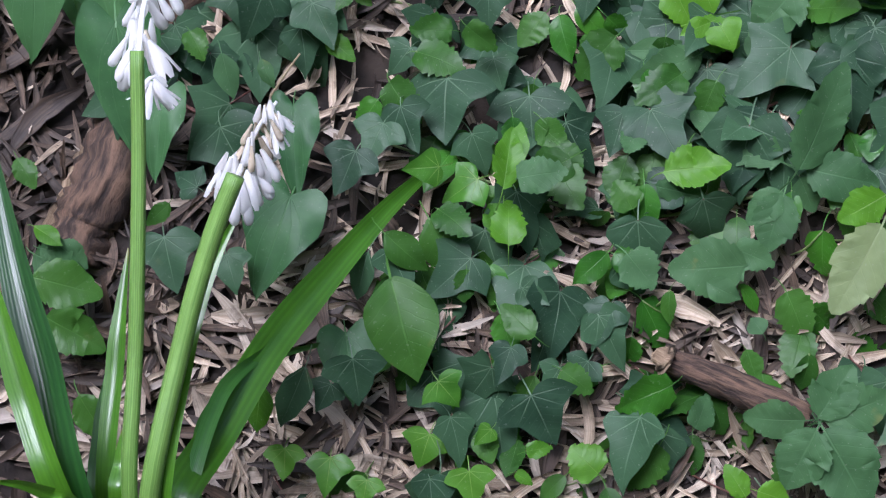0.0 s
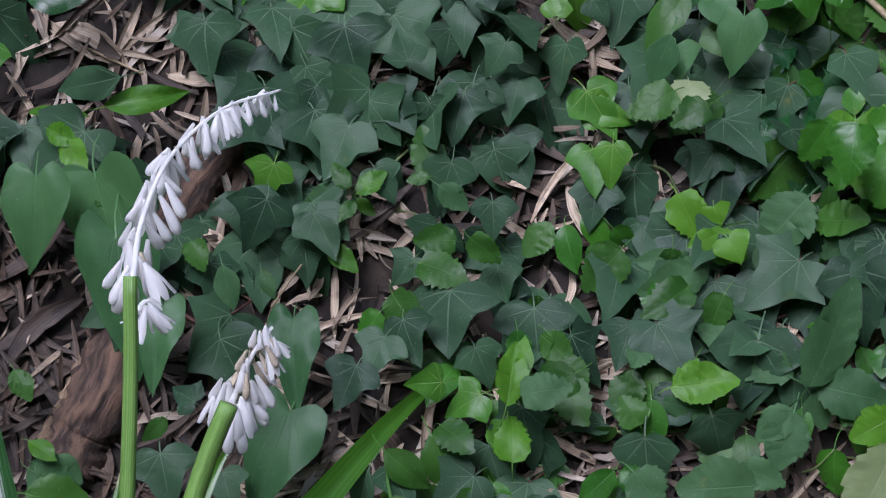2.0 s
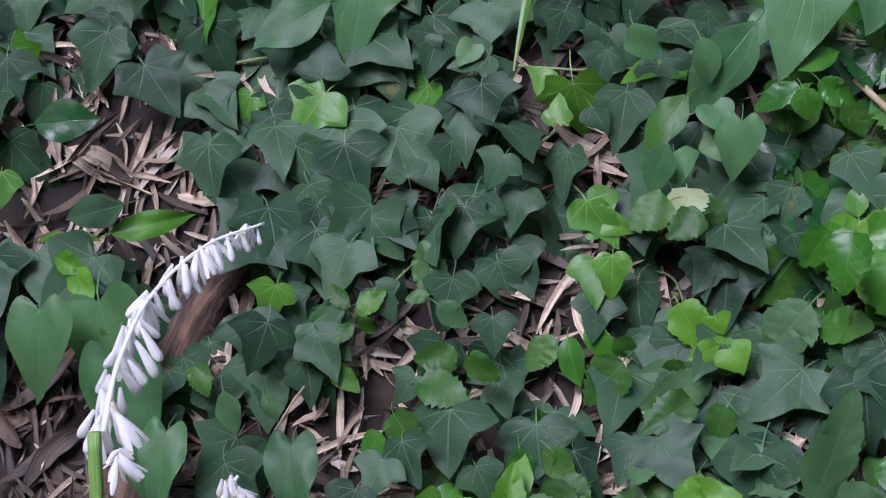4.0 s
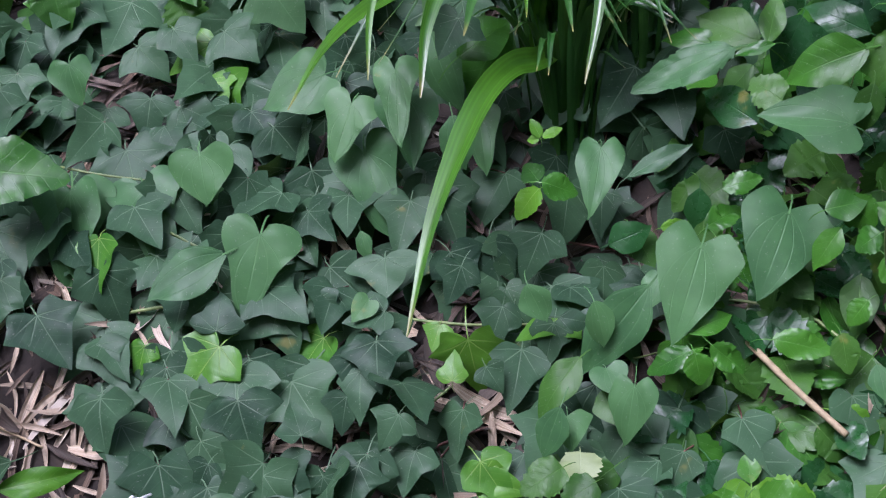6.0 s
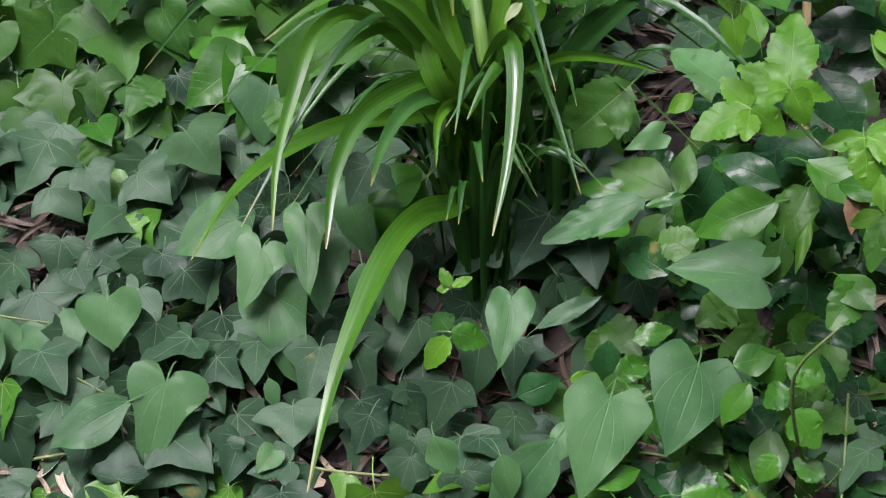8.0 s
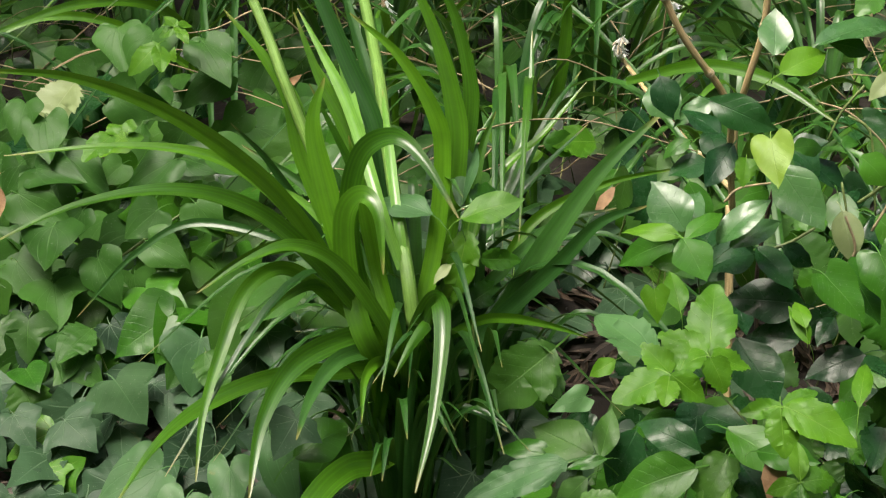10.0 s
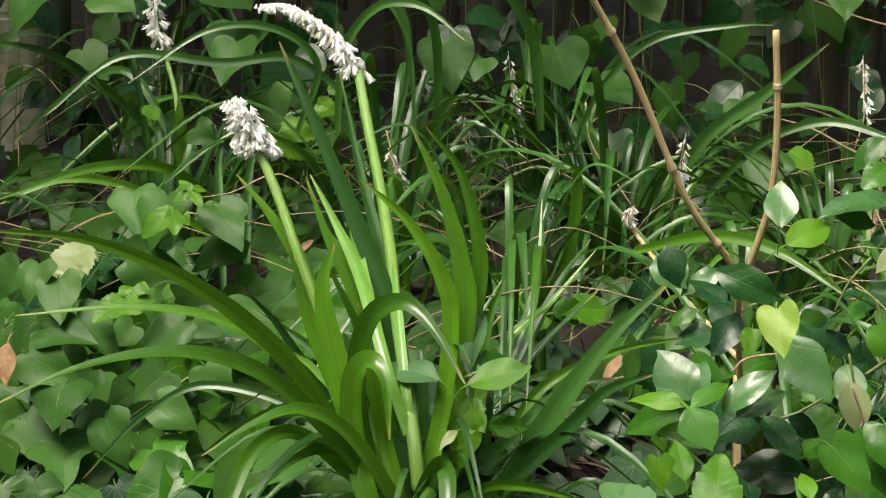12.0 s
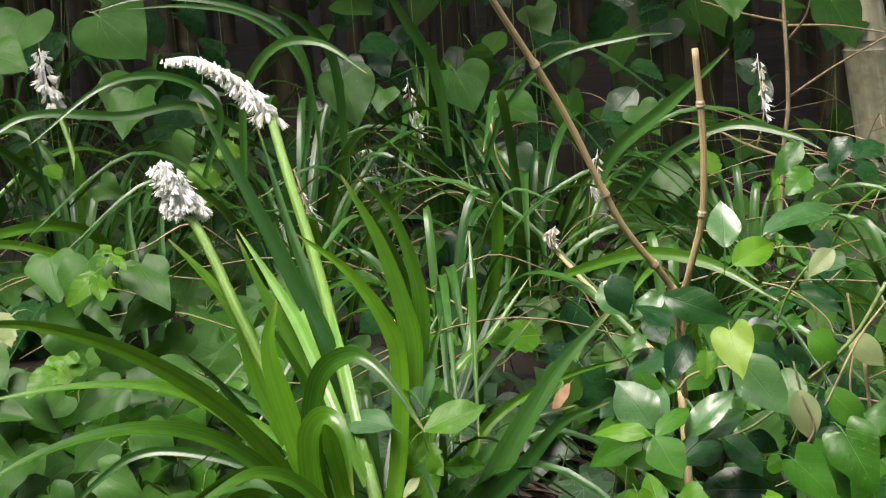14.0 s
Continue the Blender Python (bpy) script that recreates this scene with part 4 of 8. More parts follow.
leaf(creeper_right, "round", LUSH, (0.059, 1.303, 0.693), (0.043, 1.276, 0.673), 1.1)
leaf(creeper_right, "round", LUSH, (0.089, 1.300, 0.688), (0.131, 1.306, 0.690), 1.1)
leaf(creeper_right, "round", LUSH, (0.106, 1.286, 0.683), (0.097, 1.249, 0.650), 1.2)
leaf(creeper_right, "round", LUSH, (0.074, 1.259, 0.717), (0.062, 1.225, 0.686), 1.1)
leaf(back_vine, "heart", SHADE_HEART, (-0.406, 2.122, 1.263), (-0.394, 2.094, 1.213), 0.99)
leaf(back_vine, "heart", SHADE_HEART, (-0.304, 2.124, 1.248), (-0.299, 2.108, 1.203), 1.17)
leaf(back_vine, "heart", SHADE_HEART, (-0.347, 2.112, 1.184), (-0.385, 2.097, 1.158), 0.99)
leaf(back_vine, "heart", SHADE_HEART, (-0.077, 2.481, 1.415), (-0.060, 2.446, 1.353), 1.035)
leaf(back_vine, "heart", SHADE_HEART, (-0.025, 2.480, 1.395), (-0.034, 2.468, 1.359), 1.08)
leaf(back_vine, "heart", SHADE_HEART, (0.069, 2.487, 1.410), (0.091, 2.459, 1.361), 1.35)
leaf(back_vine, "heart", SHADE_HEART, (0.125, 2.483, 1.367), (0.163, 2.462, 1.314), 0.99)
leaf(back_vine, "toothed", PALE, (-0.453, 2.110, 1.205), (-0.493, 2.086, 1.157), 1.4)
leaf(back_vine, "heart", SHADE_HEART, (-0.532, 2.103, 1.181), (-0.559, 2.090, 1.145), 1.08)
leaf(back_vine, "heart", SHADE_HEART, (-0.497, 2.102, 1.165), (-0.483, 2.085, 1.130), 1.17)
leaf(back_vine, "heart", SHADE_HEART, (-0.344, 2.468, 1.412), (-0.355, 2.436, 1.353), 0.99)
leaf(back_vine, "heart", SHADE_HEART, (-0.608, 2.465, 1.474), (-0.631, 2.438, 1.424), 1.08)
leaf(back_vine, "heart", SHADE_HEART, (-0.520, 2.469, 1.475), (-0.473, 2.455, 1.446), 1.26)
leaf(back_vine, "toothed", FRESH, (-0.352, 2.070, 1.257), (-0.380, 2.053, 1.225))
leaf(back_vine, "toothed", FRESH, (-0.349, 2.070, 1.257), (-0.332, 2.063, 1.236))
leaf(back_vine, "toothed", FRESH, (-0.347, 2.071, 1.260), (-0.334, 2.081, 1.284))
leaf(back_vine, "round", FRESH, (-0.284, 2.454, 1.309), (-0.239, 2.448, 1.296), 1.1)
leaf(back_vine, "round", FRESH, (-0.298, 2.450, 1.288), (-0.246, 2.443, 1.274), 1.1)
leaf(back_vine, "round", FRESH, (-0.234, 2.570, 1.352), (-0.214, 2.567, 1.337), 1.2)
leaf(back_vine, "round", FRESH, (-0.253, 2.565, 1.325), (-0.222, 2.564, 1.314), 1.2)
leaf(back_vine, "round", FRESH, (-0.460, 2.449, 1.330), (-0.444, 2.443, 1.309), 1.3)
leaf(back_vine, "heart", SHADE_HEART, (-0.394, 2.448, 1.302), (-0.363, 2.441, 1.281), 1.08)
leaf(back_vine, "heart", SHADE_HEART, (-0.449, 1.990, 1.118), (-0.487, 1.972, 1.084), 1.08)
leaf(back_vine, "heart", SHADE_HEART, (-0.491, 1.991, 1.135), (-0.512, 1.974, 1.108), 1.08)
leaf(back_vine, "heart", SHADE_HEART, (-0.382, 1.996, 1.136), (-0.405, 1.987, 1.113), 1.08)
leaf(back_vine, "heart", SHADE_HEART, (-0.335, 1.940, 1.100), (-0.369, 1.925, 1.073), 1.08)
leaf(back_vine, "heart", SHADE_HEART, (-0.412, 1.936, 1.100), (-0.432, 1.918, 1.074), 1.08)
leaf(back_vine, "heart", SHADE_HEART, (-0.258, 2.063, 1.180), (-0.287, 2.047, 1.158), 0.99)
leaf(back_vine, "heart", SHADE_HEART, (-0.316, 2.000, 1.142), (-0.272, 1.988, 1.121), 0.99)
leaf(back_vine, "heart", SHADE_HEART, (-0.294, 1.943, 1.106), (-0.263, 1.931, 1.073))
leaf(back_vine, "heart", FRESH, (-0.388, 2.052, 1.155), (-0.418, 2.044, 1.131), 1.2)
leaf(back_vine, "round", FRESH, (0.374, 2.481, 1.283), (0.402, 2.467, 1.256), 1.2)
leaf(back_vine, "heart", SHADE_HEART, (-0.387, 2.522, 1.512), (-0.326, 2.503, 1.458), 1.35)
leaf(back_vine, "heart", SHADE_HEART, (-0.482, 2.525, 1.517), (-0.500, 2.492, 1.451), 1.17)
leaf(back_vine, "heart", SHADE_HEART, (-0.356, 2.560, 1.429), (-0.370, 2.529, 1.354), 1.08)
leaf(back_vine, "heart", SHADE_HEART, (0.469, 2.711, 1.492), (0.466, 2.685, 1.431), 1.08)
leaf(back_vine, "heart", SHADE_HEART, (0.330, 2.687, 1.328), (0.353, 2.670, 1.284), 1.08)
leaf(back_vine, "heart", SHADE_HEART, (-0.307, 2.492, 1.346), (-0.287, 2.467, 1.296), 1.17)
leaf(back_vine, "oval", GLOSSY, (0.273, 2.686, 1.316), (0.343, 2.673, 1.309), 1.2)
leaf(back_vine, "heart", SERRATE, (0.348, 2.464, 1.274), (0.326, 2.439, 1.220), 1.08)
leaf(back_vine, "toothed", FRESH, (0.122, 2.024, 1.159), (0.070, 2.016, 1.144), 1.3)
leaf(creeper_low, "toothed", SERRATE, (-0.591, 1.161, 0.535), (-0.575, 1.142, 0.520), 1.1)
leaf(creeper_low, "toothed", MATTE, (-0.551, 1.101, 0.494), (-0.526, 1.084, 0.484), 1.2)
leaf(creeper_low, "toothed", SERRATE, (-0.521, 1.000, 0.421), (-0.500, 0.972, 0.400), 1.1)
leaf(creeper_low, "toothed", SERRATE, (-0.458, 1.109, 0.529), (-0.474, 1.095, 0.517))
leaf(creeper_low, "ivy", IVY, (-0.460, 1.088, 0.511), (-0.449, 1.057, 0.479), 1.1)
leaf(creeper_low, "ivy", IVY, (-0.406, 1.058, 0.517), (-0.396, 1.037, 0.496), 1.1)
leaf(creeper_low, "ivy", IVY, (-0.434, 1.109, 0.545), (-0.457, 1.120, 0.554))
leaf(creeper_low, "oval", FRESH, (-0.568, 1.104, 0.508), (-0.545, 1.094, 0.495), 1.2)
leaf(creeper_low, "oval", MATTE, (-0.424, 1.208, 0.609), (-0.413, 1.181, 0.584), 1.1)
leaf(creeper_low, "toothed", LUSH, (-0.599, 1.531, 0.891), (-0.503, 1.529, 0.885), 1.1)
leaf(creeper_low, "oval", SERRATE, (-0.623, 1.597, 0.852), (-0.614, 1.538, 0.794))
leaf(creeper_low, "oval", GLOSSY, (-0.617, 1.410, 0.752), (-0.556, 1.420, 0.746), 1.25)
leaf(creeper_low, "oval", FRESH, (-0.538, 1.330, 0.686), (-0.468, 1.346, 0.694), 0.7)
leaf(creeper_low, "oval", IVY, (-0.522, 1.334, 0.712), (-0.574, 1.315, 0.706), 1.1)
leaf(creeper_low, "toothed", FRESH, (-0.568, 1.305, 0.668), (-0.546, 1.283, 0.649), 1.1)
leaf(creeper_low, "toothed", SERRATE, (-0.549, 1.252, 0.636), (-0.520, 1.243, 0.620), 1.1)
leaf(seedling, "oval", HEART, (-0.037, 1.680, 1.161), (-0.098, 1.701, 1.186), 0.95)
leaf(seedling, "oval", HEART, (-0.012, 1.700, 1.163), (-0.004, 1.746, 1.219), 0.72)
leaf(seedling, "oval", FRESH, (-0.011, 1.660, 1.162), (0.046, 1.671, 1.174), 1.11)
leaf(seedling, "toothed", LUSH, (-0.004, 1.700, 1.165), (0.044, 1.716, 1.184), 1.17)
leaf(seedling, "toothed", FRESH, (-0.006, 1.710, 1.139), (-0.017, 1.667, 1.087), 0.73)
leaf(seedling, "toothed", LUSH, (0.006, 1.700, 1.115), (0.043, 1.699, 1.114), 0.91)
leaf(seedling, "oval", PALE, (-0.018, 1.620, 1.131), (-0.033, 1.609, 1.117), 0.85)
leaf(seedling, "toothed", LUSH, (-0.004, 1.720, 1.067), (0.024, 1.733, 1.083), 1.19)
leaf(shrub, "oval", GLOSSY, (0.196, 1.600, 1.280), (0.251, 1.582, 1.258), 0.99)
leaf(shrub, "oval", GLOSSY, (0.157, 1.620, 1.296), (0.166, 1.598, 1.269), 1.45)
leaf(shrub, "oval", GLOSSY, (0.211, 1.630, 1.245), (0.178, 1.646, 1.264), 1.24)
leaf(shrub, "oval", LUSH, (0.184, 1.620, 1.242), (0.160, 1.611, 1.231), 1.18)
leaf(shrub, "oval", GLOSSY, (0.200, 1.620, 1.224), (0.165, 1.611, 1.213), 1.43)
leaf(shrub, "oval", GLOSSY, (0.219, 1.610, 1.240), (0.193, 1.584, 1.209), 1.12)
leaf(shrub, "heart", YELLOWED, (0.239, 1.530, 1.260), (0.243, 1.504, 1.228), 0.84)
leaf(shrub, "round", FRESH, (0.223, 1.550, 1.241), (0.220, 1.535, 1.223), 0.99)
leaf(shrub, "oval", SHRUB, (0.251, 1.580, 1.230), (0.287, 1.544, 1.186), 1.20)
leaf(shrub, "oval", LUSH, (0.267, 1.600, 1.239), (0.297, 1.605, 1.245), 1.20)
leaf(shrub, "oval", FRESH, (0.168, 1.500, 1.188), (0.122, 1.509, 1.198), 0.74)
leaf(shrub, "oval", LUSH, (0.168, 1.490, 1.189), (0.185, 1.467, 1.161), 1.71)
leaf(shrub, "oval", LUSH, (0.171, 1.500, 1.186), (0.202, 1.519, 1.208), 0.84)
leaf(shrub, "oval", SHRUB, (0.198, 1.520, 1.177), (0.243, 1.541, 1.202), 0.99)
leaf(shrub, "oval", SHRUB, (0.210, 1.530, 1.171), (0.254, 1.548, 1.193), 0.84)
leaf(shrub, "oval", SHRUB, (0.174, 1.530, 1.185), (0.149, 1.558, 1.218), 1.52)
leaf(shrub, "oval", SHRUB, (0.169, 1.540, 1.184), (0.188, 1.564, 1.213), 1.30)
leaf(shrub, "oval", LUSH, (0.169, 1.540, 1.176), (0.114, 1.533, 1.167), 1.00)
leaf(shrub, "oval", LUSH, (0.177, 1.520, 1.161), (0.146, 1.520, 1.161), 1.07)
leaf(shrub, "oval", GLOSSY, (0.233, 1.560, 1.159), (0.191, 1.549, 1.146), 1.72)
leaf(shrub, "oval", GLOSSY, (0.236, 1.570, 1.162), (0.265, 1.547, 1.134), 1.29)
leaf(shrub, "oval", GLOSSY, (0.259, 1.580, 1.160), (0.287, 1.570, 1.149), 1.19)
leaf(shrub, "oval", GLOSSY, (0.278, 1.570, 1.113), (0.214, 1.574, 1.118), 1.20)
leaf(shrub, "oval", GLOSSY, (0.276, 1.570, 1.082), (0.232, 1.574, 1.087), 1.39)
leaf(shrub, "oval", GLOSSY, (0.223, 1.570, 1.083), (0.257, 1.533, 1.037), 1.28)
leaf(shrub, "oval", GLOSSY, (0.329, 1.560, 1.074), (0.278, 1.548, 1.059), 1.14)
leaf(shrub, "oval", GLOSSY, (0.304, 1.570, 1.102), (0.287, 1.553, 1.081), 1.16)
leaf(shrub, "oval", LUSH, (0.215, 1.550, 1.010), (0.270, 1.524, 0.978), 1.16)
leaf(shrub, "oval", GLOSSY, (0.198, 1.580, 0.977), (0.144, 1.599, 1.000), 1.04)
leaf(shrub, "heart", LUSH, (0.290, 1.540, 1.146), (0.323, 1.516, 1.118), 0.84)
leaf(shrub, "round", LUSH, (0.271, 1.560, 1.141), (0.285, 1.556, 1.136), 1.50)
leaf(shrub, "oval", FRESH, (0.269, 1.500, 1.114), (0.264, 1.520, 1.138), 0.97)
leaf(shrub, "oval", FRESH, (0.273, 1.500, 1.100), (0.258, 1.522, 1.126), 0.73)
leaf(shrub, "oval", FRESH, (0.311, 1.480, 1.055), (0.321, 1.514, 1.096), 0.60)
leaf(shrub, "oval", GLOSSY, (0.304, 1.550, 1.030), (0.334, 1.538, 1.015), 1.57)
leaf(shrub, "oval", GLOSSY, (0.231, 1.580, 0.968), (0.257, 1.548, 0.930), 1.38)
leaf(shrub, "oval", SHRUB, (0.243, 1.560, 1.322), (0.247, 1.589, 1.357), 1.24)
leaf(shrub, "oval", SHRUB, (0.277, 1.570, 1.330), (0.345, 1.593, 1.359), 0.79)
leaf(shrub, "oval", FRESH, (0.247, 1.550, 1.310), (0.288, 1.566, 1.329), 1.17)
leaf(shrub, "oval", LUSH, (0.289, 1.580, 1.331), (0.328, 1.580, 1.331), 1.19)
leaf(shrub, "oval", GLOSSY, (0.439, 1.930, 1.361), (0.411, 1.913, 1.340), 1.47)
leaf(shrub, "oval", GLOSSY, (0.444, 1.940, 1.337), (0.483, 1.956, 1.356), 1.32)
leaf(shrub, "oval", GLOSSY, (0.439, 1.930, 1.333), (0.473, 1.922, 1.323), 1.45)
leaf(shrub, "oval", GLOSSY, (0.402, 1.930, 1.329), (0.424, 1.922, 1.320), 1.64)
leaf(shrub, "toothed", LUSH, (0.391, 1.900, 1.334), (0.364, 1.883, 1.313), 1.17)
leaf(shrub, "oval", LUSH, (0.396, 1.950, 1.356), (0.362, 1.930, 1.332), 1.10)
leaf(shrub, "oval", HEART, (0.429, 1.920, 1.231), (0.403, 1.932, 1.245), 1.81)
leaf(shrub, "oval", PALE, (0.403, 1.860, 1.260), (0.374, 1.845, 1.242), 1.19)
leaf(shrub, "oval", PALE, (0.404, 1.820, 1.180), (0.436, 1.801, 1.158), 1.53)
leaf(shrub, "oval", PALE, (0.332, 1.720, 1.158), (0.341, 1.690, 1.121), 1.30)
leaf(shrub, "heart", GLOSSY, (0.391, 1.950, 1.198), (0.430, 1.934, 1.180), 0.63)
leaf(shrub, "round", LUSH, (0.342, 1.800, 1.204), (0.360, 1.803, 1.207), 1.09)
leaf(shrub, "oval", LUSH, (0.357, 1.780, 1.196), (0.385, 1.764, 1.177), 1.73)
leaf(shrub, "heart", LUSH, (0.387, 1.620, 1.153), (0.369, 1.624, 1.159), 1.93)
leaf(shrub, "heart", LUSH, (0.336, 1.560, 1.160), (0.356, 1.526, 1.119), 0.81)
leaf(shrub, "heart", LUSH, (0.314, 1.580, 1.140), (0.344, 1.552, 1.107), 0.86)
leaf(shrub, "oval", GLOSSY, (0.277, 1.660, 1.224), (0.300, 1.648, 1.209), 1.90)
leaf(shrub, "oval", GLOSSY, (0.275, 1.680, 1.223), (0.310, 1.681, 1.225), 1.30)
leaf(shrub, "oval", LUSH, (0.313, 1.700, 1.143), (0.302, 1.711, 1.157), 1.94)
leaf(shrub, "oval", SHRUB, (0.153, 1.670, 1.280), (0.175, 1.650, 1.256), 1.89)
leaf(shrub, "oval", SHRUB, (0.207, 1.660, 1.269), (0.172, 1.647, 1.253), 0.97)
leaf(shrub, "toothed", LUSH, (0.066, 2.000, 1.160), (0.116, 2.006, 1.167), 0.97)
leaf(shrub, "round", FRESH, (0.064, 2.000, 1.152), (0.049, 1.992, 1.142), 1.03)
leaf(creeper_bright, "toothed", FRESH, (0.150, 1.360, 1.119), (0.107, 1.350, 1.107), 1.11)
leaf(creeper_bright, "round", FRESH, (0.151, 1.370, 1.117), (0.131, 1.384, 1.134), 1.04)
leaf(creeper_bright, "toothed", FRESH, (0.149, 1.350, 1.122), (0.144, 1.335, 1.103), 1.22)
leaf(creeper_bright, "toothed", FRESH, (0.150, 1.350, 1.123), (0.176, 1.339, 1.109), 1.13)
leaf(creeper_bright, "round", FRESH, (0.157, 1.370, 1.118), (0.172, 1.392, 1.144), 1.07)
leaf(creeper_bright, "toothed", FRESH, (0.181, 1.390, 1.125), (0.188, 1.429, 1.173), 0.98)
leaf(creeper_bright, "round", FRESH, (0.178, 1.380, 1.127), (0.143, 1.394, 1.144), 0.85)
leaf(creeper_bright, "round", FRESH, (0.181, 1.370, 1.131), (0.214, 1.370, 1.131), 0.79)
leaf(creeper_bright, "round", FRESH, (0.179, 1.360, 1.133), (0.192, 1.345, 1.114), 1.03)
leaf(creeper_bright, "heart", FRESH, (0.138, 1.370, 1.181), (0.141, 1.354, 1.162), 0.85)
leaf(creeper_bright, "oval", FRESH, (0.162, 1.420, 1.150), (0.155, 1.442, 1.176), 1.12)
leaf(creeper_bright, "toothed", HEART, (0.144, 1.440, 1.105), (0.106, 1.475, 1.147), 1.10)
leaf(creeper_bright, "oval", FRESH, (0.114, 1.420, 1.111), (0.094, 1.412, 1.101), 1.23)
leaf(creeper_bright, "toothed", FRESH, (0.235, 1.380, 1.089), (0.204, 1.377, 1.085), 0.89)
leaf(creeper_bright, "toothed", FRESH, (0.236, 1.380, 1.090), (0.262, 1.389, 1.101), 0.90)
leaf(creeper_bright, "toothed", FRESH, (0.233, 1.360, 1.096), (0.283, 1.342, 1.074), 0.92)
leaf(creeper_bright, "toothed", FRESH, (0.231, 1.360, 1.095), (0.232, 1.337, 1.067), 1.15)
leaf(creeper_bright, "oval", FRESH, (0.258, 1.420, 1.015), (0.257, 1.440, 1.040), 0.98)
leaf(creeper_bright, "round", FRESH, (0.259, 1.420, 1.014), (0.285, 1.424, 1.019), 1.20)
leaf(creeper_bright, "oval", FRESH, (0.257, 1.420, 1.014), (0.231, 1.415, 1.008), 1.14)
leaf(creeper_bright, "toothed", LUSH, (0.258, 1.420, 1.012), (0.246, 1.393, 0.979), 0.79)
leaf(creeper_bright, "oval", PALE, (0.265, 1.420, 0.950), (0.276, 1.409, 0.936), 1.18)
leaf(creeper_bright, "toothed", LUSH, (0.302, 1.470, 0.982), (0.269, 1.449, 0.957), 0.92)
leaf(creeper_bright, "oval", LUSH, (0.234, 1.500, 1.009), (0.286, 1.485, 0.991), 0.95)
leaf(creeper_bright, "round", LUSH, (0.291, 1.500, 1.029), (0.328, 1.512, 1.044), 0.99)
leaf(creeper_bright, "oval", LUSH, (0.234, 1.480, 0.938), (0.259, 1.456, 0.910), 1.43)
leaf(creeper_bright, "toothed", LUSH, (0.251, 1.470, 0.933), (0.223, 1.446, 0.904), 1.07)
leaf(creeper_bright, "oval", LUSH, (0.296, 1.480, 0.959), (0.321, 1.459, 0.934), 1.34)
leaf(creeper_right, "toothed", HEART, (0.083, 1.580, 0.967), (-0.006, 1.559, 0.941), 0.59)
leaf(creeper_right, "oval", SERRATE, (0.108, 1.620, 0.957), (0.052, 1.641, 0.982), 1.28)
leaf(creeper_right, "oval", LUSH, (0.074, 1.630, 0.952), (0.024, 1.638, 0.962), 1.02)
leaf(creeper_right, "oval", SERRATE, (0.113, 1.600, 0.962), (0.125, 1.633, 1.001), 0.90)
leaf(creeper_right, "oval", LUSH, (0.118, 1.580, 0.970), (0.081, 1.574, 0.963), 0.67)
leaf(creeper_right, "oval", LUSH, (0.193, 1.550, 0.975), (0.120, 1.538, 0.960), 1.21)
leaf(creeper_right, "round", SERRATE, (0.219, 1.560, 0.982), (0.196, 1.533, 0.950), 0.93)
leaf(creeper_right, "round", SERRATE, (0.121, 1.540, 0.934), (0.094, 1.554, 0.951), 1.30)
leaf(creeper_right, "oval", GLOSSY, (0.103, 1.560, 0.906), (0.050, 1.585, 0.936), 1.09)
leaf(creeper_right, "heart", HEART, (0.175, 1.500, 0.926), (0.100, 1.511, 0.939), 0.85)
leaf(creeper_right, "oval", SERRATE, (0.194, 1.520, 0.954), (0.184, 1.494, 0.923), 1.26)
leaf(creeper_right, "oval", FRESH, (0.211, 1.480, 0.985), (0.196, 1.451, 0.950), 0.45)
leaf(creeper_right, "heart", HEART, (0.099, 1.600, 1.019), (0.067, 1.591, 1.008), 0.70)
leaf(creeper_right, "toothed", SERRATE, (0.074, 1.660, 1.044), (0.010, 1.622, 0.999), 1.03)
leaf(creeper_right, "oval", LUSH, (0.069, 1.640, 0.928), (0.044, 1.623, 0.907), 1.70)
leaf(creeper_right, "oval", SERRATE, (0.103, 1.620, 0.936), (0.073, 1.603, 0.916), 1.26)
leaf(creeper_right, "toothed", GLOSSY, (0.038, 1.720, 0.969), (-0.014, 1.691, 0.935), 0.73)
leaf(heart_vine, "heart", HEART, (0.051, 1.460, 0.839), (0.025, 1.407, 0.775), 0.83)
leaf(heart_vine, "heart", HEART, (0.124, 1.480, 0.859), (0.096, 1.432, 0.801), 0.97)
leaf(heart_vine, "oval", HEART, (0.007, 1.440, 0.812), (-0.051, 1.394, 0.756), 0.98)
leaf(heart_vine, "heart", HEART, (-0.007, 1.380, 0.751), (-0.015, 1.348, 0.713), 0.79)
leaf(heart_vine, "heart", HEART, (-0.030, 1.400, 0.756), (-0.022, 1.384, 0.737), 1.29)
leaf(heart_vine, "oval", SERRATE, (-0.051, 1.410, 0.762), (-0.088, 1.379, 0.724), 1.00)
leaf(heart_vine, "heart", HEART, (-0.062, 1.370, 0.729), (-0.059, 1.351, 0.707), 1.34)
leaf(heart_vine, "oval", SERRATE, (-0.033, 1.400, 0.736), (-0.021, 1.380, 0.712), 1.71)
leaf(heart_vine, "oval", HEART, (-0.067, 1.360, 0.744), (-0.083, 1.333, 0.711), 1.21)
leaf(heart_vine, "heart", HEART, (-0.032, 1.570, 0.882), (-0.043, 1.530, 0.833), 0.65)
leaf(heart_vine, "oval", HEART, (-0.095, 1.450, 0.810), (-0.082, 1.429, 0.784), 1.68)
leaf(heart_vine, "oval", IVY, (-0.069, 1.450, 0.778), (-0.041, 1.447, 0.774), 1.33)
